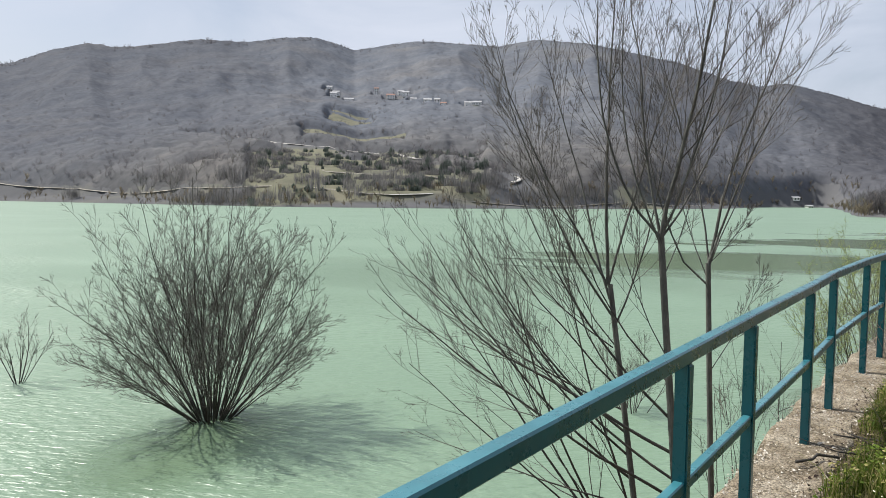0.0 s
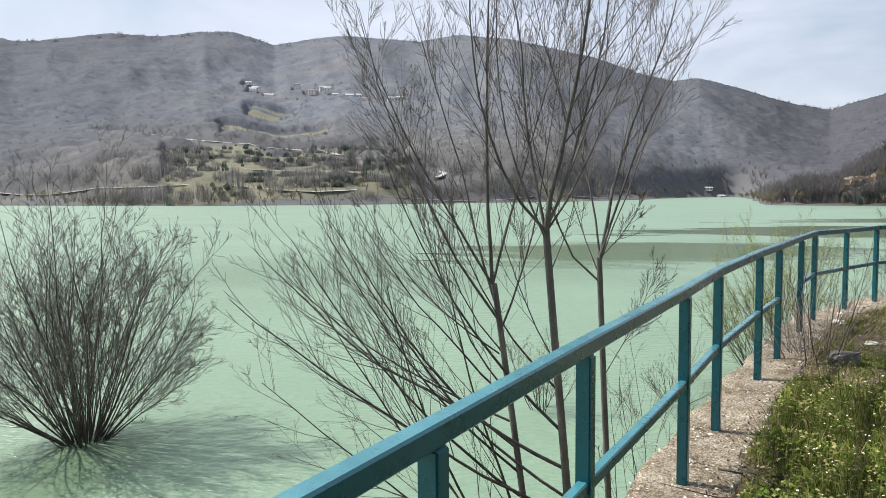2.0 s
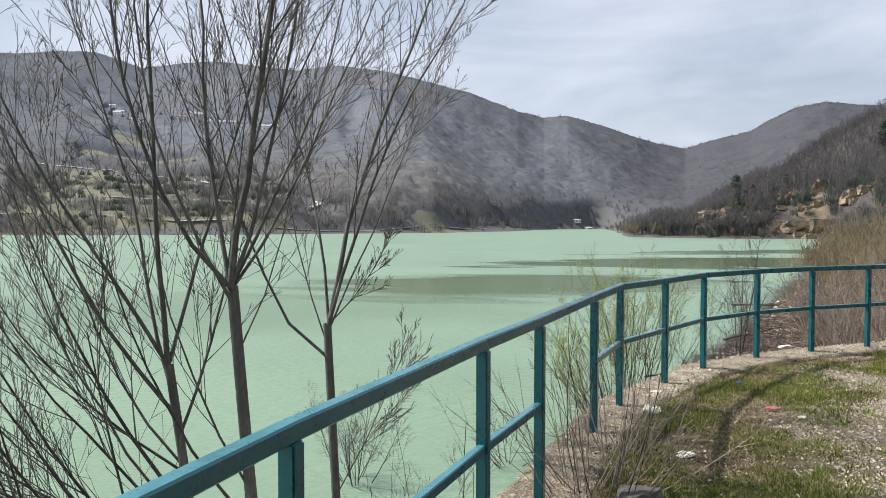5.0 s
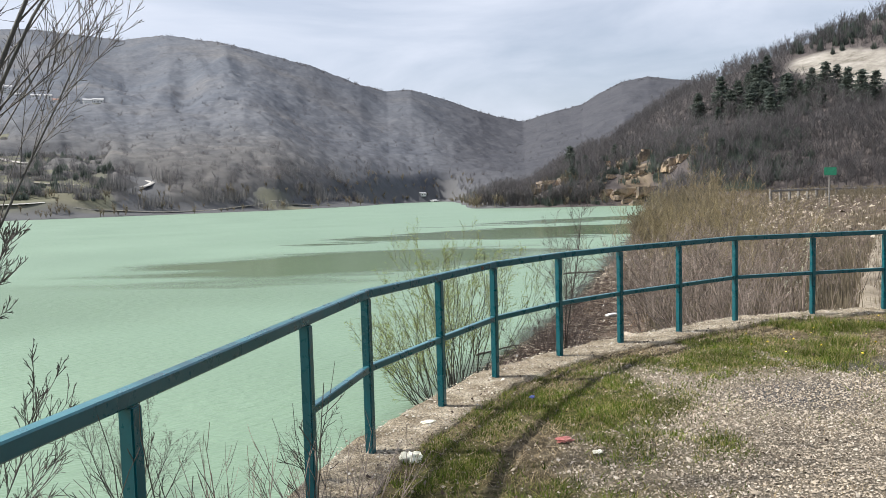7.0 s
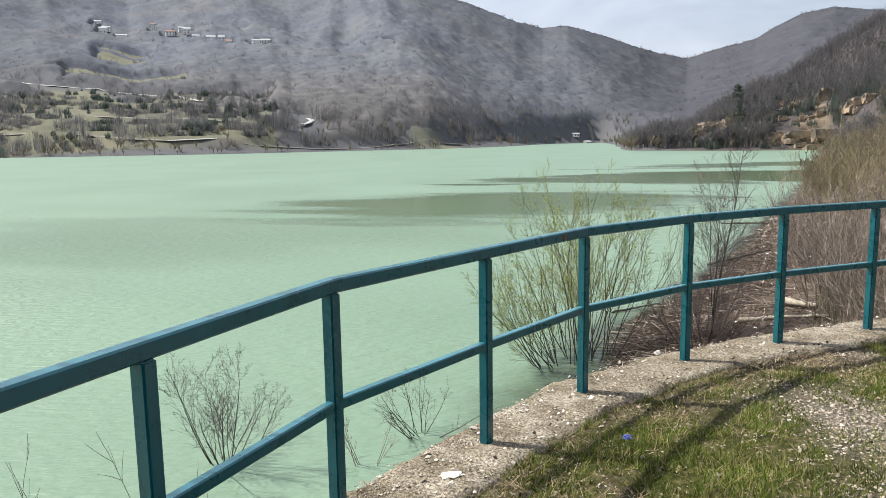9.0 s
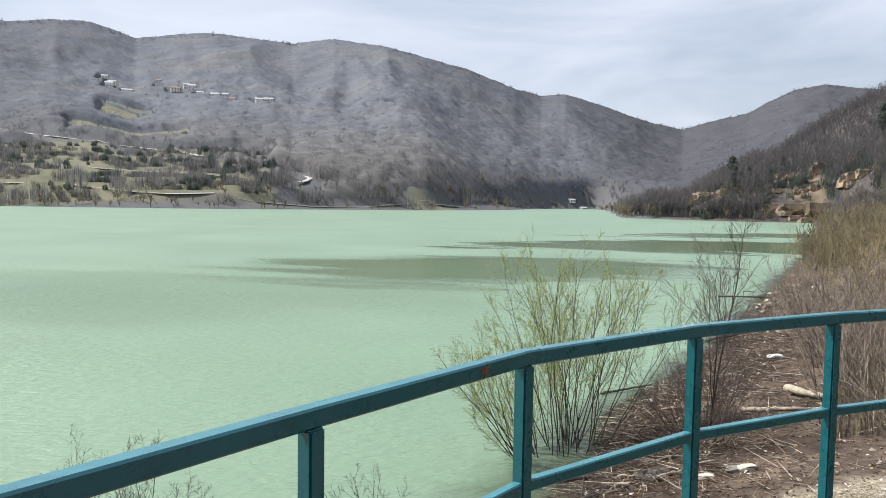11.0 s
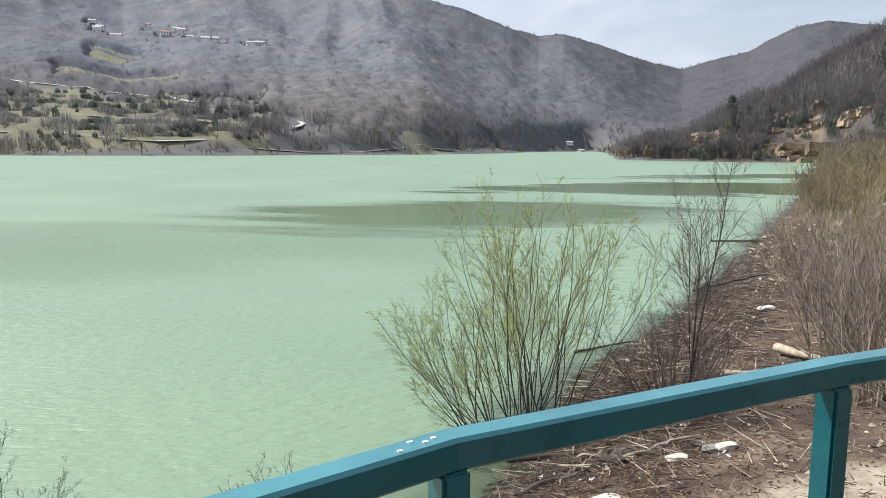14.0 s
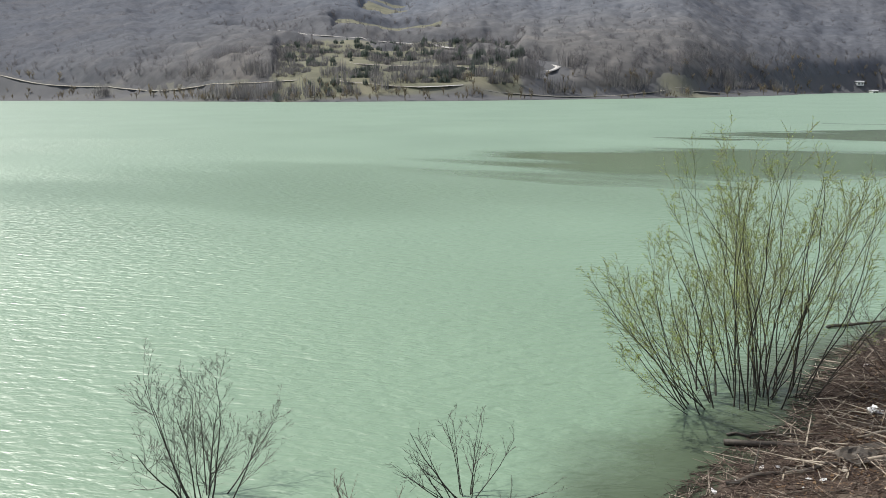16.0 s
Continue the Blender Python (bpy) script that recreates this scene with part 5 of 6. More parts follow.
nx_, ny_ = nx_[ok], ny_[ok]
ht = np.clip(g.normal(1.9, 0.7, len(nx_)), 0.6, 4) * np.where(na2_[ok] > 40, 0.35, 1)
bare_trees("bank_scrub", nx_, ny_, terrain(nx_, ny_) - 0.3, ht * 1.3, g, m_scrub, "tan leafless scrub on the bank of the bay", 1.2, "scrub")


# dry tufts over the open bank
nx_, ny_, nr2_, na2_, g = scatter_polar(5200, 37, 60, 17, 62, 27)
d_, inl = poly_distance(nx_, ny_, LAKE, True)
ok = (~inl) & (d_ > 2) & ~promenade_side(nx_, ny_) & (g.random(len(nx_)) < 0.2 + 0.9 * fbm(nx_ / 4.0, ny_ / 4.0, 3, 48))
nx_, ny_ = nx_[ok], ny_[ok]
ht = np.clip(g.normal(0.45, 0.18, len(nx_)), 0.15, 0.9)
tagged(brush_trees("bank_grass", nx_, ny_, terrain(nx_, ny_) - 0.05, ht, ht * g.uniform(1.0, 2.0, len(ht)), 16, g, m_scrub, "dry tan grass tufts on the open bank", 0.03, 0.5, True), "dry tan grass tufts on the open bank", "dry grass", kind="stuff")


def pines(seed, count, az0, az1, r0, r1, h, name, label, keep_at=0.5):
    x, y, r, a, g = scatter_polar(count, az0, az1, r0, r1, seed)
    d, inl = poly_distance(x, y, LAKE, True)
    ok = (~inl) & (d > 4) & (fbm(x / 30.0, y / 30.0, 3, seed) > keep_at) & off_roads(x, y, 4)
    x, y = x[ok], y[ok]
    z = terrain(x, y)
    hh = np.clip(g.normal(h, h * 0.3, len(x)), 2, 20)
    ob = brush_trees(name, x, y, z - 0.3, hh, hh * g.uniform(0.45, 0.8, len(hh)), 60, g, m_pine, label, 0.05, 0.5, True)
    return tagged(ob, label, "conifers", kind="stuff")


pines(15, 90, 44.5, 54, 372, 430, 5.2, "hilltop_conifers", "dark pines along the top of the near hill", 0.36)
pines(6, 60, 27.6, 31.0, 285, 350, 4.2, "cape_conifers", "dark evergreens above the cape", 0.42)
pines(7, 60, -9, -3, 430, 540, 5.5, "slope_conifers", "dark pine stand on the far slope", 0.4)
pines(8, 260, -22, -8, 390, 620, 3.2, "meadow_conifers", "scattered dark evergreens on the far meadows", 0.5)


def conifer(x, y, h, seed, label):
    """A pine: trunk and a ragged crown of drooping sprays in uneven tiers."""
    g = np.random.default_rng(seed)
    z = float(terrain(np.array([x]), np.array([y]))[0]) - 0.2
    root = thing("pine_tree", label, "tree", (x, y, z), "pines on the near hill")
    v, f = tubes([(0, [Vector((0, 0, 0)), Vector((0.1, 0, h * 0.5)), Vector((0, 0.1, h * 0.97))], [h * 0.022, h * 0.015, h * 0.004])], lambda lv, r: 6)
    from_arrays("trunk", v, f, m_bark_dark, root, shade=True)
    n_ = 1300
    u = g.uniform(0.12, 1.0, n_)
    tier = np.floor(u * 9) / 9
    reach = h * 0.34 * (1 - u) ** 0.7 * (0.5 + 0.8 * lattice(np.floor(u * 9), np.floor(g.uniform(0, 5, n_)), seed)) + 0.1
    a = g.uniform(0, 2 * np.pi, n_)
    q = np.sqrt(g.uniform(0.05, 1, n_)) * reach
    c = np.stack([np.cos(a) * q, np.sin(a) * q, h * (0.55 * u + 0.45 * tier) - 0.12 * q + g.normal(0, 0.01 * h, n_)], -1)
    s = h * 0.04 * g.uniform(0.6, 1.4, n_)[:, None]
    t1, t2, t3 = (g.normal(0, 1, (n_, 3)) * (1, 1, 0.55) for _ in range(3))
    from_arrays("crown", np.stack([c + t1 * s, c + t2 * s, c + t3 * s], 1).reshape(-1, 3), np.arange(3 * n_).reshape(-1, 3), m_pine, root)


for k, (px_, py_, ph_) in enumerate(((178.7, 315, 13), (175, 306, 9), (170.3, 287, 9), (163, 280, 8), (158, 276, 7), (190, 295, 8), (158.6, 257, 7), (181, 268, 6), (192, 228, 8), (203, 250, 8), (236, 281, 16), (227, 285, 13), (232, 270, 12), (241, 276, 12), (222, 266, 9), (176, 282, 7), (246, 262, 9), (252, 258, 10), (243, 250, 9), (250, 246, 9), (258, 252, 10), (238, 243, 8), (262, 243, 10), (247, 236, 8), (256, 233, 9), (230, 262, 7))):
    conifer(px_, py_, ph_, 300 + k, "dark green pine on the steep near hill")

# the pine stand below the cut
rng = random.Random(77)
stand_at = 0
while stand_at < 38:
    pa, pr = radians(rng.uniform(41.5, 55)), rng.uniform(318, 372)
    px_, py_ = EYE[0] + pr * math.sin(pa), EYE[1] + pr * math.cos(pa)
    if off_quarry(np.array([px_]), np.array([py_]))[0] and poly_distance(np.array([px_]), np.array([py_]), LAKE, True)[0][0] > 8:
        conifer(px_, py_, rng.uniform(8, 14), 400 + stand_at, "dark green pine in the stand below the pale cut")
        stand_at += 1

# tall brush at the tip of the cape
tx_, ty_, g = standing(900, 22, 30.5, 268, 330, 44, lambda x, y, g: poly_distance(x, y, LAKE, True)[0] < 17)
bh = np.clip(g.normal(7.0, 1.6, len(tx_)), 4, 11)
bare_trees("cape_trees", tx_, ty_, terrain(tx_, ty_) - 0.4, bh, g, m_wood_near, "brown leafless trees crowding the tip of the cape", 1.5)

# evergreen scrub between the rocks
ex, ey, er, ea, g = scatter_polar(2600, 26.5, 46, 262, 350, 33)
d_, inl = poly_distance(ex, ey, LAKE, True)
ok = (~inl) & (d_ > 2) & (fbm(ex / 13.0, ey / 13.0, 3, 71) > 0.47)
for qx, qy, qw, qh in ROCKS:
    ok &= poly_distance(ex, ey, [(qx, qy), (qx * 0.965, qy * 0.965)], False)[0] > qw * 0.85
ex, ey = ex[ok], ey[ok]
eh = np.clip(g.normal(3.2, 1.0, len(ex)), 1.2, 6)
brush_trees("evergreen_scrub", ex, ey, terrain(ex, ey) - 0.3, eh, eh * g.uniform(0.9, 1.6, len(eh)), 40, g, m_pine, "dark evergreen scrub between the rocks of the near hill", 0.05, 0.5, True)

# hedges and small bushes over the terraces
bx, by, br, ba, g = scatter_polar(2600, -23, -4, 384, 640, 13)
keep_ = (meadow_cover(bx, by) > 0.2) & (fbm(bx / 22.0, by / 12.0, 3, 51) > 0.50) & off_roads(bx, by, 4)
bx, by = bx[keep_], by[keep_]
bh = np.clip(g.normal(3.4, 1.2, len(bx)), 1.2, 6.5)
brush_trees("terrace_scrub", bx, by, terrain(bx, by) - 0.4, bh, bh * g.uniform(1.0, 1.7, len(bh)), 60, g, m_round, "grey leafless scrub in rows along the terraces", 0.03, 0.55, True)
bx, by, br, ba, g = scatter_polar(700, -23, -5, 384, 560, 14)
keep_ = (meadow_cover(bx, by) > 0.3) & (fbm(bx / 16.0, by / 12.0, 3, 52) > 0.56) & off_roads(bx, by, 4)
bx, by = bx[keep_], by[keep_]
bh = np.clip(g.normal(4.2, 1.2, len(bx)), 2, 7)
tagged(brush_trees("terrace_bushes", bx, by, terrain(bx, by) - 0.4, bh, bh * g.uniform(0.7, 1.1, len(bh)), 70, g, m_pine, "rounded dark green bushes dotted over the terraces", 0.05, 0.5, True), "rounded dark green bushes dotted over the terraces", "bushes", kind="stuff")

# ---- far works: village, roads, cliffs ----
def drape_height(x, y):
    return float(terrain(np.array([x]), np.array([y]))[0])


def box_mesh(bm, sx, sy, sz, m):
    made = bmesh.ops.create_cube(bm, size=1)["verts"]
    bmesh.ops.transform(bm, matrix=m @ Matrix.Diagonal((sx, sy, sz, 1)), verts=made)


def house(x, y, w, d, h, turn, roof_mat, label, chimney=False):
    """Plastered walls, a pitched roof with eaves, and windows set into the front."""
    z = drape_height(x, y) - 0.6
    root = thing("house", label, "house", (x, y, z), "village houses")
    root.rotation_euler = (0, 0, radians(turn))
    bm = bmesh.new()
    box_mesh(bm, w, d, h, Matrix.Translation((0, 0, h / 2)))
    part("wall", bm, m_plaster, root)
    bm = bmesh.new()
    e, rise = 0.6, d * 0.24
    pts = [(-w / 2 - e, -d / 2 - e, h), (w / 2 + e, -d / 2 - e, h), (w / 2 + e, d / 2 + e, h), (-w / 2 - e, d / 2 + e, h), (-w / 2 - e, 0, h + rise), (w / 2 + e, 0, h + rise)]
    v = [bm.verts.new((a, b_, c + 0.02)) for a, b_, c in pts]
    for f in ((0, 1, 5, 4), (2, 3, 4, 5), (0, 4, 3), (1, 2, 5), (3, 2, 1, 0)):
        bm.faces.new([v[i] for i in f])
    roof = part("roof", bm, roof_mat, root)
    if chimney:
        bm = bmesh.new()
        box_mesh(bm, 0.7, 0.7, 1.8, Matrix.Translation((w * 0.2, 0.6, h + rise * 0.8)))
        part("chimney", bm, m_plaster, roof)
    for fl in range(max(1, int(h // 2.9))):
        for k in range(max(2, int(w // 3.2))):
            bm = bmesh.new()
            n_ = max(2, int(w // 3.2))
            box_mesh(bm, 1.3, 0.12, 1.4, Matrix.Translation((-w / 2 + w * (k + 0.5) / n_, -d / 2 - 0.03, 1.7 + fl * 2.9)))
            part("window", bm, m_glass, root)
    return root


for i, (x, y, w, d, h, turn) in enumerate(HOUSES):
    red = i in (4, 5, 11)
    house(x, y, w, d, h, turn, m_roof_red if red else m_roof_grey, "white plastered village house with a %s pitched roof" % ("faded red" if red else "pale grey"), i % 4 == 1)
for x, y, w, turn in ((223, 676, 6, 20), (232, 668, 5, 24)):
    house(x, y, w, 4.5, 2.8, turn, m_roof_grey, "small white boathouse on the far shore")


def ribbon(name, line, width, material, label, lift=0.25, group=""):
    """A road laid on the hillside as a low raised strip."""
    pts = resample(line, 7.0)
    v, f = [], []
    level = np.array([drape_height(p.x, p.y) for p in pts])
    padded = np.pad(level, 4, mode="edge")
    level = np.maximum(np.convolve(padded, np.ones(9) / 9, "valid"), level - 0.5)
    for i, p in enumerate(pts):
        d = (pts[min(i + 1, len(pts) - 1)] - pts[max(i - 1, 0)]).normalized()
        s = Vector((-d.y, d.x, 0)) * width / 2
        z = float(level[i]) + lift
        for q, zz in ((p + s * 1.3, z - 0.4), (p + s, z), (p - s, z), (p - s * 1.3, z - 0.4)):
            v.append((q.x, q.y, zz))
    for i in range(len(pts) - 1):
        for j in range(3):
            f.append((i * 4 + j, i * 4 + j + 1, i * 4 + j + 5, i * 4 + j + 4))
    return tagged(from_arrays(name, v, f, material), label, "road", group, "structure")


for nm, line, wide, kind_, lab, up_ in ROADS:
    ribbon(nm, line, wide, m_road if kind_ == "road" else m_track, lab, up_)


def boulder(bm, at, size, rng, squash=0.8, cuts=2, jag=0.35):
    """An angular block of stone."""
    made = bmesh.ops.create_icosphere(bm, subdivisions=cuts, radius=1)["verts"]
    off = Vector((rng.uniform(0, 99), rng.uniform(0, 99), rng.uniform(0, 99)))
    turn = Euler((rng.uniform(0, 6), rng.uniform(0, 6), rng.uniform(0, 6))).to_matrix()
    for v in made:
        k = 1 + jag * noise.noise(v.co * 1.3 + off) + 0.35 * jag * noise.noise(v.co * 3.7 + off)
        q = turn @ (v.co * k)
        q = Vector((max(-0.9, min(0.8, q.x + 0.2 * q.y)), max(-0.85, min(0.9, q.y - 0.25 * q.z)), max(-0.8, min(0.78, q.z + 0.15 * q.x))))
        v.co = Vector((q.x * size[0], q.y * size[1], q.z * size[2] * squash)) + Vector(at)


rng = random.Random(77)
for x, y, w, tall_ in ROCKS:
    for k in range(3):
        bm = bmesh.new()
        s = rng.uniform(0.4, 0.65) if k else 0.9
        boulder(bm, (0, 0, 0), (w * s, w * s * 0.6, tall_ * s * 0.62), rng, 1.0, 4, 0.8)
        qx, qy = (x, y) if k == 0 else (x + rng.gauss(0, w * 0.8), y + rng.gauss(0, w * 0.5))
        ob = part("rock_outcrop", bm, m_cliff)
        ob.location = (qx, qy, drape_height(qx, qy) + tall_ * s * 0.1)
        tagged(ob, "jagged ochre rock outcrop on the near hill", "rock", "hillside outcrops")

# road fence and sign above the right bank
fence_line = [(62, 66), (70, 68), (78, 69), (86, 69.5), (94, 69), (102, 68)]
fence = thing("road_fence", "pale concrete post-and-rail fence above the bank", "fence", (62, 66, drape_height(62, 66)))
fz = []
for i, p in enumerate(resample(fence_line, 1.7)):
    z = max(drape_height(p.x, p.y), 0.45)
    fz.append((p, z))
    bm = bmesh.new()
    box_mesh(bm, 0.2, 0.2, 1.2, Matrix.Translation((p.x - 62, p.y - 66, z + 0.3 - drape_height(62, 66))))
    part("post", bm, m_stone, fence)
for (p, z), (q, z2) in zip(fz[::6], fz[6::6]):
    bm = section(Vector((p.x - 62, p.y - 66, 0)), Vector((q.x - 62, q.y - 66, 0)), None, None, (z + 0.72 - drape_height(62, 66), z2 + 0.72 - drape_height(62, 66)), 0.14, 0.2, 0.02)
    part("rail", bm, m_stone, fence)
sg = (56.2, 53.4)
sign = thing("road_sign", "small green sign board on a thin post above the bank", "sign", (*sg, drape_height(*sg)))
bm = bmesh.new()
box_mesh(bm, 0.09, 0.09, 3.4, Matrix.Translation((0, 0, 1.7)))
part("post", bm, m_stone, sign)
bm = bmesh.new()
box_mesh(bm, 0.9, 0.06, 0.65, pose(0, -0.08, 3.0, 0, 0, -44))
part("board", bm, m_sign, sign)
# dirt path down the right bank
ribbon("path", [(47, 38.8), (42.5, 35.5), (38, 32.2), (33.3, 28.4), (28.1, 24.2), (25.2, 21.9), (21.9, 19.0), (19.9, 16.4)], 1.7, m_path, "trodden dirt path down the bank", 0.06)


def scatter_rocks(name, count, pick, size, seed, material, label, category, cut=0):
    """Many loose angular stones as one mass."""
    g = np.random.default_rng(seed)
    x, y = pick(g, count)
    s = g.uniform(*size, len(x)) * g.uniform(0.7, 1.5, len(x))
    z = terrain(x, y) + s * 0.15
    return loose_stones(name, x, y, z, s, g, material, label, category)


def loose_stones(name, x, y, z, s, g, material, label, category):
    n_ = len(x)
    octa = np.array([(1, 0, 0), (0, 1, 0), (-1, 0, 0), (0, -1, 0), (0.1, 0, 0.75), (0, 0.1, -0.75)])
    tri = np.array([(0, 1, 4), (1, 2, 4), (2, 3, 4), (3, 0, 4), (1, 0, 5), (2, 1, 5), (3, 2, 5), (0, 3, 5)])[:4]
    v = octa[None] * g.uniform(0.55, 1.25, (n_, 6, 1)) * np.stack([s, s * g.uniform(0.6, 1, n_), s * g.uniform(0.6, 1.1, n_)], -1)[:, None, :]
    a = g.uniform(0, 2 * np.pi, n_)
    ca, sa = np.cos(a)[:, None], np.sin(a)[:, None]
    tilt = g.normal(0, 0.35, n_)[:, None]
    X, Y, Z = v[..., 0] * ca - v[..., 1] * sa, v[..., 0] * sa + v[..., 1] * ca, v[..., 2] + v[..., 0] * tilt
    v = np.stack([X + x[:, None], Y + y[:, None], Z + z[:, None]], -1).reshape(-1, 3)
    f = (tri[None] + 6 * np.arange(n_)[:, None, None]).reshape(-1, 3)
    return tagged(from_arrays(name, v, f, material), label, category, kind="stuff")


def strip_pick(line, width):
    pts = [Vector(p) for p in line]
    def pick(g, count):
        k = g.integers(0, len(pts) - 1, count)
        t = g.random(count)
        a, b_ = np.array([tuple(p) for p in pts])[k], np.array([tuple(p) for p in pts])[k + 1]
        return a[:, 0] + (b_ - a)[:, 0] * t + g.normal(0, width, count), a[:, 1] + (b_ - a)[:, 1] * t + g.normal(0, width, count)
    return pick


scatter_rocks("riprap", 3600, strip_pick([(36, 40), (40, 44), (52, 54), (66, 66), (85, 82), (113, 110)], 5.5), (0.06, 0.17), 81, m_pebble, "pale rubble stones tipped down the bank", "rubble")
scatter_rocks("bank_stones", 260, strip_pick([(12.5, 18.5), (14.5, 20.5), (18, 23), (24, 28)], 1.5), (0.015, 0.06), 82, m_pebble, "scattered small stones on the muddy bank", "stones")


# ---- flood debris on the beach ----
def shore_pick(g, count, lo, hi):
    x, y = strip_pick([(9.8, 18.8), (11.2, 21.9), (12.6, 23.8), (14.2, 25.9), (16.4, 29), (19.4, 32.2), (23.5, 37), (28, 43), (34, 51)], 2.6)(g, count)
    d, inl = poly_distance(x, y, LAKE, True)
    sd = np.where(inl, -d, d)
    ok = (sd > lo) & (sd < hi)
    return x[ok], y[ok], sd[ok]


def sticks(name, count, lo, hi, length, radius, seed, material, label):
    g = np.random.default_rng(seed)
    x, y, sd = shore_pick(g, count, lo, hi)
    n_ = len(x)
    L, r = np.exp(g.uniform(math.log(length[0]), math.log(length[1]), n_)) / 2, g.uniform(*radius, n_)
    a, pitch = g.uniform(0, np.pi, n_), g.normal(0, 0.13, n_)
    z = np.where(sd < 0.1, WATER + 0.012, terrain(x, y) + r * 0.6 + np.abs(pitch) * L * 0.8 + g.random(n_) ** 3 * 0.1)
    pitch = np.where(sd < 0.1, 0.0, pitch)
    ax = np.stack([np.cos(a) * np.cos(pitch), np.sin(a) * np.cos(pitch), np.sin(pitch)], -1)
    sx = np.stack([-np.sin(a), np.cos(a), 0 * a], -1)
    c = np.stack([x, y, z], -1)
    vs = []
    for end, taper in ((-1, 1.0), (1, 0.45)):
        for k in range(3):
            th = 2 * np.pi * k / 3
            vs.append(c + ax * (end * L)[:, None] + (sx * math.cos(th) + np.array((0, 0, 1)) * math.sin(th)) * (r * taper)[:, None])
    v = np.stack(vs, 1).reshape(-1, 3)
    q = np.array([(0, 1, 4, 3), (1, 2, 5, 4), (2, 0, 3, 5)])
    f = (q[None] + 6 * np.arange(n_)[:, None, None]).reshape(-1, 4)
    return tagged(from_arrays(name, v, f, material), label, "debris", kind="stuff")


sticks("flood_debris", 30000, -0.3, 5.5, (0.06, 0.45), (0.003, 0.008), 91, m_debris, "dark mat of washed-up twigs and reeds along the waterline")
sticks("twig_mat", 34000, -0.35, 2.8, (0.12, 0.6), (0.002, 0.006), 95, m_debris, "tangled mat of dark washed-up twigs at the waterline")
sticks("driftwood_sticks", 1200, -0.3, 6.0, (0.3, 1.3), (0.006, 0.018), 92, m_drift, "bleached driftwood sticks strewn over the bank")


def litter_leaves(name, count, lo, hi, size, seed, material, label):
    g = np.random.default_rng(seed)
    x, y, sd = shore_pick(g, count, lo, hi)
    n_ = len(x)
    s = g.uniform(*size, n_)
    a = g.uniform(0, 2 * np.pi, n_)
    z = np.where(sd < 0, WATER + 0.015, terrain(x, y) + 0.02)
    n1, n2 = g.normal(0, 0.35, n_), g.normal(0, 0.35, n_)
    ux, uy = np.cos(a) * s, np.sin(a) * s
    c = np.stack([x, y, z], -1)
    u = np.stack([ux, uy, n1 * s], -1)
    w = np.stack([-uy * 0.6, ux * 0.6, n2 * s], -1)
    v = np.stack([c - u, c + w, c + u, c - w], 1).reshape(-1, 3)
    return tagged(from_arrays(name, v, np.arange(len(v)).reshape(-1, 4), material), label, "leaf litter", kind="stuff")


litter_leaves("leaf_litter", 34000, 0.6, 8.5, (0.012, 0.035), 93, m_deadleaf, "brown dead leaves over the muddy bank")
litter_leaves("plastic_scraps", 280, -0.3, 6.0, (0.03, 0.08), 94, m_white, "scraps of white plastic among the debris")


def log_thing(name, label, a, b, r, material, seed, bend=0.06, branches=0):
    """A tapered, slightly bent trunk with stubs, lying from a to b."""
    rng = random.Random(seed)
    a, b = Vector(a), Vector(b)
    n_ = 9
    pts = [a.lerp(b, i / n_) + Vector((rng.gauss(0, bend), rng.gauss(0, bend), abs(rng.gauss(0, bend * 0.3)))) * (0 < i < n_) for i in range(n_ + 1)]
    rad = [r * (1 - 0.5 * i / n_) * rng.uniform(0.9, 1.1) for i in range(n_ + 1)]
    out = [(0, pts, rad)]
    for _ in range(branches):
        i = rng.randrange(2, n_)
        d = Vector((rng.gauss(0, 1), rng.gauss(0, 1), abs(rng.gauss(0, 0.5)))).normalized()
        ln = rng.uniform(0.15, 0.6)
        out.append((1, [pts[i], pts[i] + d * ln * 0.5, pts[i] + d * ln], [rad[i] * 0.5, rad[i] * 0.35, rad[i] * 0.12]))
    v, f = tubes(out, lambda lv, rr: 8 if lv == 0 else 5)
    ob = from_arrays(name, v, f, material, shade=True)
    # caps
    bm = bmesh.new()
    bm.from_mesh(ob.data)
    bmesh.ops.holes_fill(bm, edges=[e for e in bm.edges if e.is_boundary], sides=12)
    bm.to_mesh(ob.data)
    bm.free()
    return tagged(ob, label, "log", "driftwood logs")


def on_land(x, y, up=0.05):
    return (x, y, max(drape_height(x, y), WATER) + up)


log_thing("driftwood_log", "long bleached driftwood log on the bank", on_land(17.2, 25.6, 0.07), on_land(18.3, 23.6, 0.07), 0.06, m_drift, 1, 0.03, 2)
log_thing("driftwood_log", "short thick whitened log on the bank", on_land(18.6, 26.0, 0.16), on_land(18.6, 24.5, 0.12), 0.11, m_drift, 2, 0.03, 1)
log_thing("driftwood_log", "dark wet log floating at the waterline", (12.1, 23.55, WATER + 0.03), (14.3, 23.5, WATER + 0.12), 0.055, m_wetlog, 3, 0.03, 1)
log_thing("driftwood_log", "thin dark branch floating at the waterline", (12.2, 23.85, WATER + 0.02), (13.3, 23.95, WATER + 0.05), 0.026, m_wetlog, 4, 0.06, 2)
log_thing("driftwood_log", "dark pole lying out into the lake", (15.4, 29.9, WATER + 0.02), (17.2, 30.5, WATER + 0.1), 0.04, m_wetlog, 5, 0.03)
log_thing("driftwood_log", "grey log stranded along the shore", (22.5, 37.4, WATER + 0.04), on_land(26, 38.3, 0.06), 0.06, m_wetlog, 6, 0.06, 2)
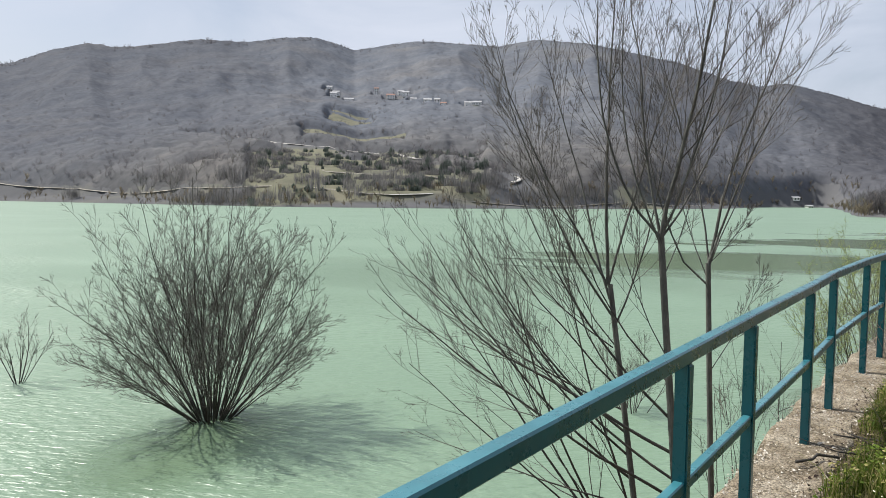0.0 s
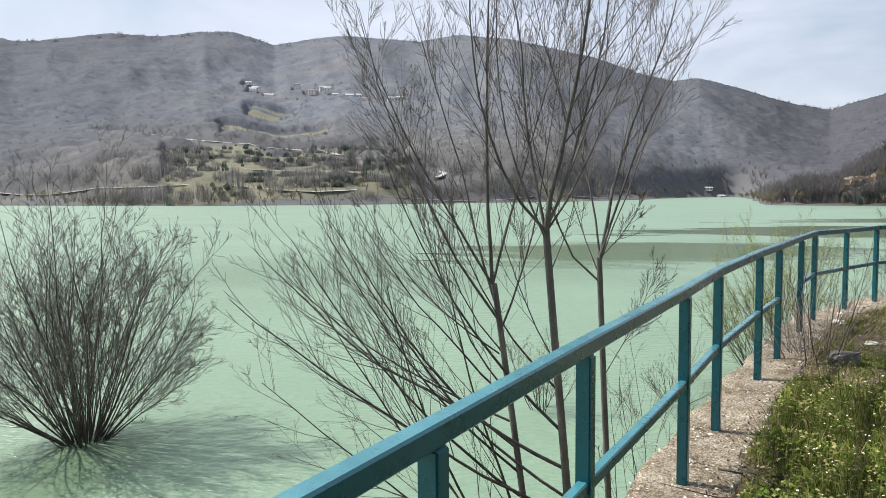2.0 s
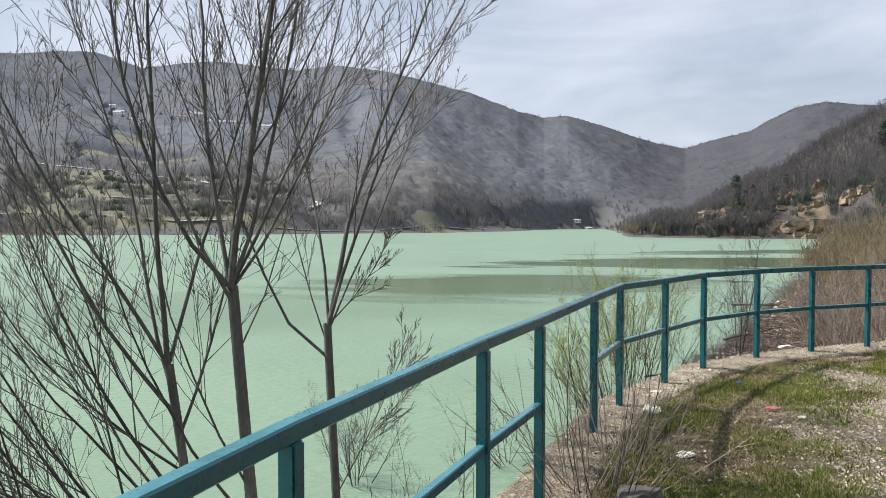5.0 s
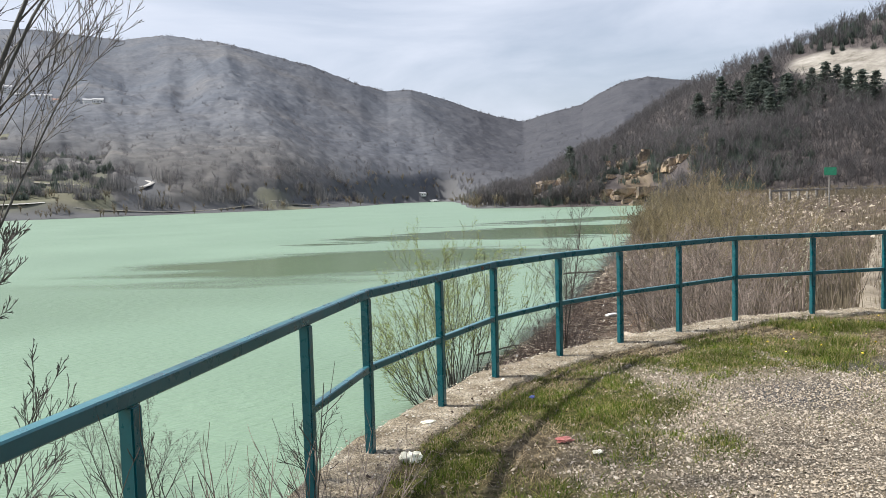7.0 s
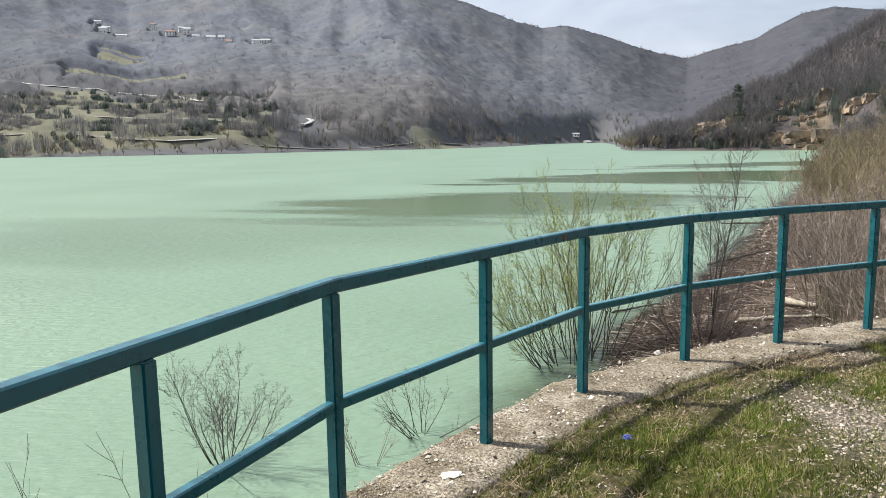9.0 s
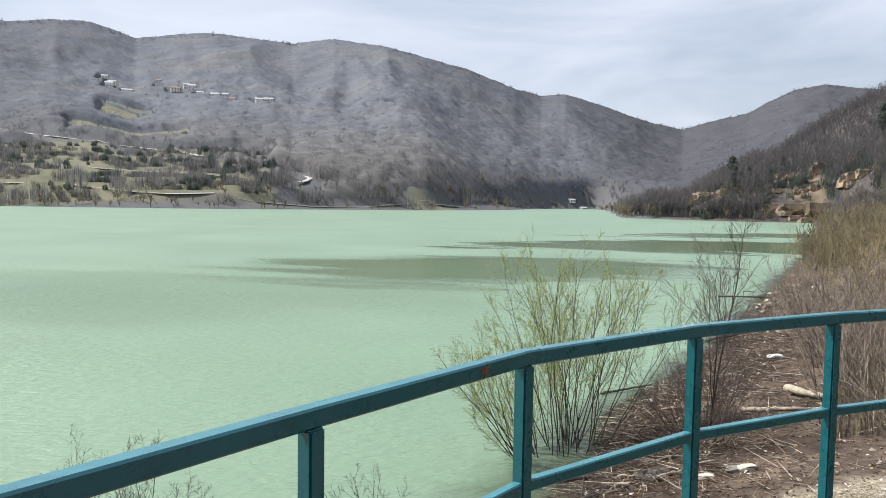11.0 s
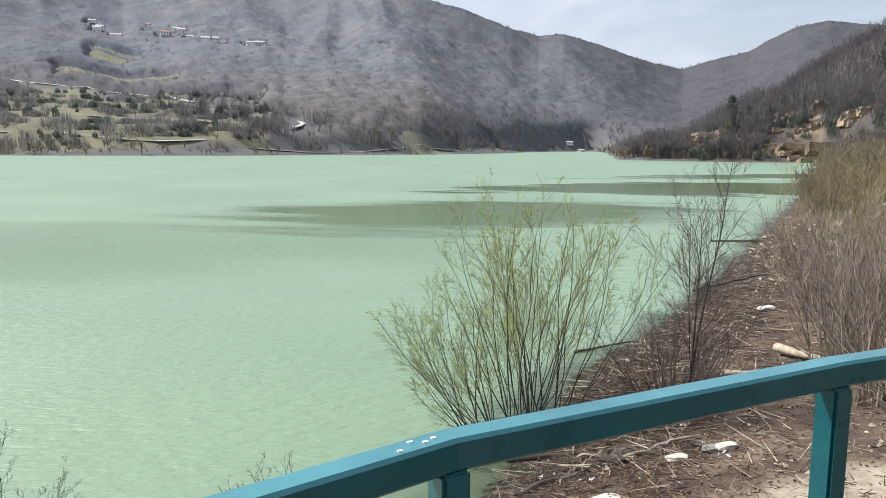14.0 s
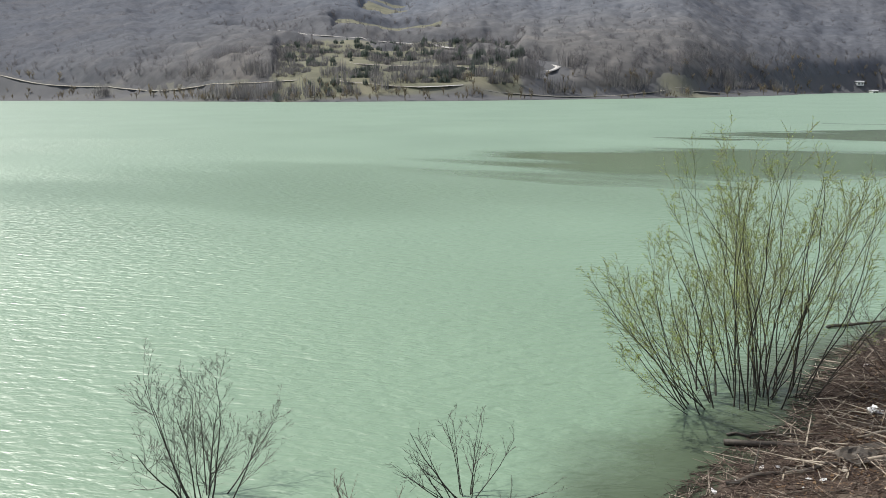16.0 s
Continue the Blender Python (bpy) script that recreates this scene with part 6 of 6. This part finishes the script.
log_thing("driftwood_log", "dark log floating off the shore", (30.5, 51.2, WATER + 0.03), (33.6, 51.0, WATER + 0.03), 0.07, m_wetlog, 7, 0.03)
log_thing("driftwood_log", "weathered branch on the debris", on_land(13.8, 22.6, 0.05), on_land(15.3, 22.9, 0.05), 0.03, m_drift, 8, 0.05, 3)
log_thing("driftwood_log", "weathered branch on the debris", on_land(16.0, 27.2, 0.05), on_land(17.4, 26.8, 0.05), 0.03, m_drift, 9, 0.05, 3)
log_thing("driftwood_log", "pale stick slanting over the debris", on_land(14.3, 24.0, 0.05), on_land(15.2, 23.4, 0.05), 0.022, m_drift, 10, 0.02)
log_thing("driftwood_log", "dark wet log half in the mud", on_land(11.9, 22.2, 0.03), on_land(13.4, 22.5, 0.05), 0.04, m_wetlog, 11, 0.05, 2)


def stone_thing(name, label, at, size, material, seed, category="stone", squash=0.7):
    bm = bmesh.new()
    boulder(bm, (0, 0, size[2] * squash * 0.45), size, random.Random(seed), squash, 3, 0.45)
    ob = part(name, bm, material)
    ob.location = at
    return tagged(ob, label, category)


stone_thing("stone", "pale rounded stone on the muddy bank", on_land(13.0, 21.2, 0), (0.24, 0.16, 0.12), m_pale_stone, 1)
stone_thing("stone", "pale flat stone on the muddy bank", on_land(14.5, 22.1, 0), (0.2, 0.13, 0.09), m_pale_stone, 2)
stone_thing("stone", "brownish stone on the muddy bank", on_land(15.1, 22.15, 0), (0.2, 0.15, 0.1), m_stone, 3)
stone_thing("stone", "small pale stone by the driftwood", on_land(17.6, 25.0, 0), (0.16, 0.12, 0.1), m_pale_stone, 4)
stone_thing("stone", "rounded pale stone in the dead leaves", on_land(15.3, 22.1, 0), (0.2, 0.14, 0.12), m_pale_stone, 14)
stone_thing("foam_slab", "broken slab of white foam on the debris", on_land(21.7, 31.4, 0.05), (0.29, 0.2, 0.12), m_white, 5, "foam")
stone_thing("kerb_stone", "grey broken stone lying against the kerb", (6.3, 8.66, -0.02), (0.15, 0.11, 0.13), m_dark_stone, 6)
stone_thing("kerb_stone", "small grey stone beside the kerb", (6.62, 8.5, -0.02), (0.07, 0.05, 0.045), m_dark_stone, 7)

log_thing("fallen_branch", "thin dark fallen branch lying across the wall top", (3.92, 5.5, 0.03), (4.62, 5.82, 0.03), 0.009, m_bark_dark, 31, 0.03, 3)
log_thing("fallen_branch", "short dead twig lying in the dirt beside the wall", (4.35, 6.1, 0.02), (4.75, 5.9, 0.02), 0.006, m_bark_dark, 32, 0.03, 2)


def sheet_thing(name, label, at, size, material, seed, category):
    """A crumpled sheet with thickness, lying on the ground."""
    bm = bmesh.new()
    bmesh.ops.create_grid(bm, x_segments=10, y_segments=8, size=1)
    for v in bm.verts:
        k = noise.noise(Vector((v.co.x * 1.6 + seed, v.co.y * 1.6, 0)))
        v.co = Vector((v.co.x * size[0] * (1 + 0.3 * k), v.co.y * size[1] * (1 - 0.3 * k), 0.05 + 0.09 * k + 0.03 * noise.noise(Vector((v.co.x * 5, v.co.y * 5, seed)))))
    bmesh.ops.solidify(bm, geom=bm.faces[:], thickness=0.006)
    ob = part(name, bm, material)
    ob.location, ob.rotation_euler = at, (0, 0, seed)
    return tagged(ob, label, category)


sheet_thing("plastic_sheet", "crumpled black plastic sheet among the flood debris", on_land(13.85, 22.75, 0.03), (0.42, 0.24), m_wetlog, 0.6, "plastic sheet")
sheet_thing("plastic_bag", "torn white plastic bag on the debris", on_land(14.6, 24.6, 0.02), (0.12, 0.09), m_white, 1.7, "plastic bag")
for bx_, by_, tx_, ty_, rr_, sd_ in ((13.2, 23.1, 14.4, 22.9, 0.022, 21), (13.0, 22.6, 13.9, 23.2, 0.016, 22), (14.0, 23.6, 15.1, 23.9, 0.02, 23), (14.6, 22.9, 15.4, 23.5, 0.014, 24), (15.8, 25.9, 17.0, 26.6, 0.022, 25), (17.5, 28.2, 18.9, 28.0, 0.025, 26), (18.8, 29.8, 20.4, 30.4, 0.03, 27), (12.6, 22.1, 13.1, 22.9, 0.014, 28)):
    log_thing("driftwood_log", "bleached branch stranded on the flood debris", on_land(bx_, by_, 0.05), on_land(tx_, ty_, 0.07), rr_, m_drift, sd_, 0.05, 2)

# dry red stems growing by the kerb
woody("dry_shrub", "clump of dry reddish stems growing at the kerb", "shrub",
      fan((6.12, 8.95, -0.04), 46, 0.34, 0.72, 0.0042, (4, 52)),
      Plan((3,), (0.4,), (26,), (0.15, 0.2), (0.05, 0.07), (0.12, 0.1), 0.35, 0.35, 0.6, 0.0016), 51, m_twig_red, m_twig_red, apart=True)
woody("dry_shrub", "clump of dry reddish stems growing at the kerb", "shrub",
      fan((6.55, 9.55, -0.04), 22, 0.25, 0.55, 0.004, (4, 48)),
      Plan((3,), (0.4,), (26,), (0.15, 0.2), (0.05, 0.07), (0.12, 0.1), 0.35, 0.35, 0.6, 0.0016), 52, m_twig_red, m_twig_red, apart=True)


woody("dry_shrub", "tall dark kinked shoots rising from the clump at the kerb", "shrub",
      fan((6.14, 8.70, -0.04), 8, 0.3, 1.16, 0.0040, (2, 14)),
      Plan((3, 2), (0.16, 0.5), (34, 34), (0.1, 0.3, 0.2), (0.07, 0.12, 0.1), (0.09, 0.06, 0.05), 0.35, 0.3, 0.5, 0.0014), 53, m_bark_dark, m_bark_dark, apart=True)


# ---- grass, flowers and gravel ----
def region(g, count, x0, x1, y0, y1, lo=0.2):
    x, y = g.uniform(x0, x1, count), g.uniform(y0, y1, count)
    d = kerb_distance(x, y)
    ok = d > lo
    return x[ok], y[ok], d[ok]


def blades(name, x, y, h, w, lean, g, material, label, category="grass", slim=False):
    n_ = len(x)
    a, b_ = g.uniform(0, 2 * np.pi, n_), g.uniform(0, 2 * np.pi, n_)
    z = turf_height(x, y) - 0.006
    l_ = np.abs(g.normal(0, lean, n_)) * h
    c = np.stack([x, y, z], -1)
    s = np.stack([np.cos(a) * w, np.sin(a) * w, 0 * a], -1)
    top = c + np.stack([np.cos(b_) * l_, np.sin(b_) * l_, h], -1)
    mid = c + np.stack([np.cos(b_) * l_ * 0.35, np.sin(b_) * l_ * 0.35, h * 0.62], -1)
    if slim:
        v = np.stack([c - s, c + s, top], 1).reshape(-1, 3)
        return tagged(from_arrays(name, v, np.arange(len(v)).reshape(-1, 3), material), label, category, kind="stuff")
    v = np.stack([c - s, c + s, mid + s * 0.7, top, mid - s * 0.7], 1).reshape(-1, 3)
    f = np.concatenate([np.array([(0, 1, 2), (0, 2, 4), (4, 2, 3)])[None] + 5 * np.arange(n_)[:, None, None]]).reshape(-1, 3)
    return tagged(from_arrays(name, v, f, material), label, category, kind="stuff")


g = np.random.default_rng(201)
x, y, d = region(g, 340000, 2.0, 9.5, 1.5, 11.0, 0.24)
ok = (g.random(len(x)) < lush_cover(x, y) * (1 - gravel_cover(x, y)) * 0.9) & (d < 3.2)
x, y = x[ok], y[ok]
blades("deep_grass", x, y, np.clip(g.normal(0.075, 0.03, len(x)), 0.02, 0.2) * (0.25 + 1.5 * fbm(x / 0.3, y / 0.3, 3, 14)), g.uniform(0.0016, 0.0042, len(x)), 0.55, g, m_grass, "deep green grass and clover beside the kerb")
x, y, d = region(g, 1300000, 5.2, 15.0, 5.5, 13.9, 0.22)
dens = smooth(0.38, 0.6, fbm(x / 0.8, y / 0.8, 4, 91)) * (1 - 0.93 * gravel_cover(x, y)) * (1 - lush_cover(x, y)) * (1 - ash_cover(x, y))
tuft = smooth(0.3, 0.62, fbm(x / 0.11, y / 0.11, 3, 33))
ok = g.random(len(x)) < 0.8 * dens * (0.2 + 0.8 * tuft) * np.clip(1.35 - 0.12 * np.hypot(x - 8.0, y - 10.0), 0.35, 1)
x, y, tuft = x[ok], y[ok], tuft[ok]
green = smooth(11.0, 12.0, x)
blades("short_grass", x, y, np.clip(g.normal(0.026, 0.011, len(x)), 0.008, 0.08) * (0.6 + 0.8 * tuft) * (1 + 0.8 * green), g.uniform(0.0022, 0.0046, len(x)), 0.9, g, m_grass, "short patchy spring grass on the promenade", "grass", True)
x, y, d = region(g, 420000, 4.5, 14.0, 4.5, 13.8, 0.15)
ok = g.random(len(x)) < 0.7 * smooth(0.38, 0.62, fbm(x / 0.5, y / 0.5, 3, 95)) * (1 - 0.8 * gravel_cover(x, y)) * (1 + 1.4 * (d < 0.6))
x, y = x[ok], y[ok]
blades("dry_grass", x, y, np.clip(g.normal(0.022, 0.012, len(x)), 0.005, 0.07), g.uniform(0.0016, 0.0034, len(x)), 2.2, g, m_straw, "dry straw-coloured grass among the turf", "dry grass", True)
# dead leaves and crumbs of soil along the inner edge of the kerb and in the turf
x, y, d = region(g, 90000, 2.5, 14.0, 2.5, 13.8, 0.12)
ok = g.random(len(x)) < np.where(d < 0.5, 0.55, 0.09) * (1 - 0.5 * gravel_cover(x, y))
x, y = x[ok], y[ok]
n_ = len(x)
sz, a = g.uniform(0.004, 0.014, n_), g.uniform(0, 2 * np.pi, n_)
c = np.stack([x, y, np.where(kerb_distance(x, y) < 0.24, 0.014, turf_height(x, y) + 0.012)], -1)
u = np.stack([np.cos(a) * sz, np.sin(a) * sz, g.normal(0, 0.4, n_) * sz], -1)
w = np.stack([-np.sin(a) * sz * 0.5, np.cos(a) * sz * 0.5, g.normal(0, 0.4, n_) * sz], -1)
v = np.stack([c - u, c + w, c + u, c - w], 1).reshape(-1, 3)
tagged(from_arrays("dead_leaves", v, np.arange(len(v)).reshape(-1, 4), m_debris), "crumbled dead leaves in the turf and along the kerb", "leaf litter", kind="stuff")


def petals(name, x, y, z, s, g, material, label):
    n_ = len(x)
    c = np.stack([x, y, z], -1)
    a = g.uniform(0, np.pi, n_)
    u = np.stack([np.cos(a) * s, np.sin(a) * s, g.normal(0, 0.3, n_) * s], -1)
    w = np.stack([-np.sin(a) * s, np.cos(a) * s, g.normal(0, 0.3, n_) * s], -1)
    v = np.stack([c - u, c + w, c + u, c - w, c + np.array((0, 0, 1)) * s[:, None] * 0.5], 1).reshape(-1, 3)
    f = (np.array([(0, 1, 4), (1, 2, 4), (2, 3, 4), (3, 0, 4)])[None] + 5 * np.arange(n_)[:, None, None]).reshape(-1, 3)
    return tagged(from_arrays(name, v, f, material), label, "flowers", kind="stuff")


x, y, d = region(g, 2600, 2.0, 7.5, 2.0, 9.5, 0.45)
ok = g.random(len(x)) < lush_cover(x, y)
x, y = x[ok], y[ok]
petals("white_flowers", x, y, turf_height(x, y) + g.uniform(0.07, 0.15, len(x)), g.uniform(0.004, 0.008, len(x)), g, m_petal, "tiny pale flowers in the deep grass")
x, y, d = region(g, 120000, 2.0, 8.2, 2.0, 10.0, 0.24)
ok = g.random(len(x)) < 0.9 * lush_cover(x, y) * smooth(0.35, 0.6, fbm(x / 0.35, y / 0.35, 3, 23))
x, y = x[ok], y[ok]
ob = petals("clover_leaves", x, y, turf_height(x, y) + g.uniform(0.02, 0.13, len(x)) * (0.4 + fbm(x / 0.3, y / 0.3, 3, 14)), g.uniform(0.006, 0.014, len(x)), g, m_grass, "clover and small herb leaves in the deep grass")
tagged(ob, "clover and small herb leaves in the deep grass", "herbs", kind="stuff")
x, y, d = region(g, 36, 11.0, 15.0, 11.3, 13.4, 0.4)
petals("yellow_flowers", x, y, turf_height(x, y) + 0.05, g.uniform(0.008, 0.016, len(x)), g, m_yellow, "yellow dandelions in the grass")

x, y, d = region(g, 480000, 5.8, 14.5, 6.2, 13.5, 0.3)
ok = g.random(len(x)) < np.maximum(gravel_cover(x, y), 0.07) * np.clip(1.5 - 0.11 * np.hypot(x - 8.5, y - 10), 0.35, 1)
x, y = x[ok][:150000], y[ok][:150000]
s = np.exp(g.normal(math.log(0.0076), 0.33, len(x)))
loose_stones("gravel", x, y, turf_height(x, y) + s * 0.3, s, g, m_pebble, "loose grey and white gravel", "gravel")
# grit and pebbles in the kerb top
k = g.integers(30, len(kerb_line) - 60, 34000)
off = g.uniform(-0.23, 0.22, 34000)
px_ = np.array([kerb_line[i][0].x + kerb_line[i][1].x * o for i, o in zip(k, off)]) + g.normal(0, 0.02, 34000)
py_ = np.array([kerb_line[i][0].y + kerb_line[i][1].y * o for i, o in zip(k, off)]) + g.normal(0, 0.02, 34000)
s = np.exp(g.normal(math.log(0.0065), 0.45, 34000))
loose_stones("kerb_grit", px_, py_, np.full(34000, 0.003), s, g, m_grit, "grit and pebbles loose on the wall top", "grit")


def crumpled(name, label, at, size, material, seed, flat=0.4, category="litter"):
    """A crumpled scrap: a creased, uneven shell with thickness."""
    bm = bmesh.new()
    bmesh.ops.create_icosphere(bm, subdivisions=3, radius=1)
    off = Vector((seed * 7.1, seed * 3.3, 1.7))
    for v in bm.verts:
        k = 1 + 0.75 * noise.noise(v.co * 2.1 + off) + 0.3 * noise.noise(v.co * 5.0 + off)
        v.co = Vector((v.co.x * size[0] * k, v.co.y * size[1] * k, max(v.co.z * k, -0.5) * size[0] * flat))
    ob = part(name, bm, material)
    ob.location = at
    return tagged(ob, label, category, "litter on the ground")


crumpled("paper_scrap", "crumpled white paper lying in the grass", (7.22, 10.58, 0.0), (0.058, 0.045), m_petal, 1, 0.6)
crumpled("foil_wrapper", "torn red and silver wrapper in the grass", (8.22, 10.5, 0.0), (0.05, 0.03), m_red, 2, 0.35)
crumpled("paper_scrap", "small torn paper scrap in the gravel", (8.3, 10.22, 0.0), (0.03, 0.022), m_petal, 3, 0.3)
crumpled("paper_scrap", "flattened pale scrap on the wall top", (7.53, 11.2, 0.01), (0.05, 0.03), m_petal, 4, 0.18)
crumpled("bottle_cap", "small blue bottle cap in the grass", (8.49, 11.5, 0.0), (0.022, 0.02), m_blue, 5, 0.5)
crumpled("paper_scrap", "white scrap beside the dry stems", (6.95, 9.45, 0.0), (0.05, 0.03), m_petal, 6, 0.5)
# rusted patch on the rail
ra, rb = flat[13], flat[14]
bm = section(ra.lerp(rb, 0.70), ra.lerp(rb, 0.74), None, None, (RAIL_TOP[13] - RAIL_H / 2,) * 2, RAIL_W + 0.003, RAIL_H * 0.62, 0.004)
part("rust_patch", bm, m_rust, railing, "bare rusted patch")
# chips of old white paint on the rail
for k_, f_, o_ in ((14, 0.90, 0.008), (14, 0.935, -0.006), (14, 0.95, 0.004), (14, 0.97, 0.0)):
    bm = bmesh.new()
    bmesh.ops.create_cone(bm, cap_ends=True, segments=9, radius1=0.0036, radius2=0.003, depth=0.002)
    spot = flat[k_].lerp(flat[k_ + 1], f_)
    for v in bm.verts:
        v.co = Vector((v.co.x * 1.6, v.co.y, v.co.z)) + Vector((spot.x + o_, spot.y - o_, RAIL_TOP[k_] + (RAIL_TOP[k_ + 1] - RAIL_TOP[k_]) * f_ + 0.001))
    part("paint_chip", bm, m_white, railing, "spot of old white paint")
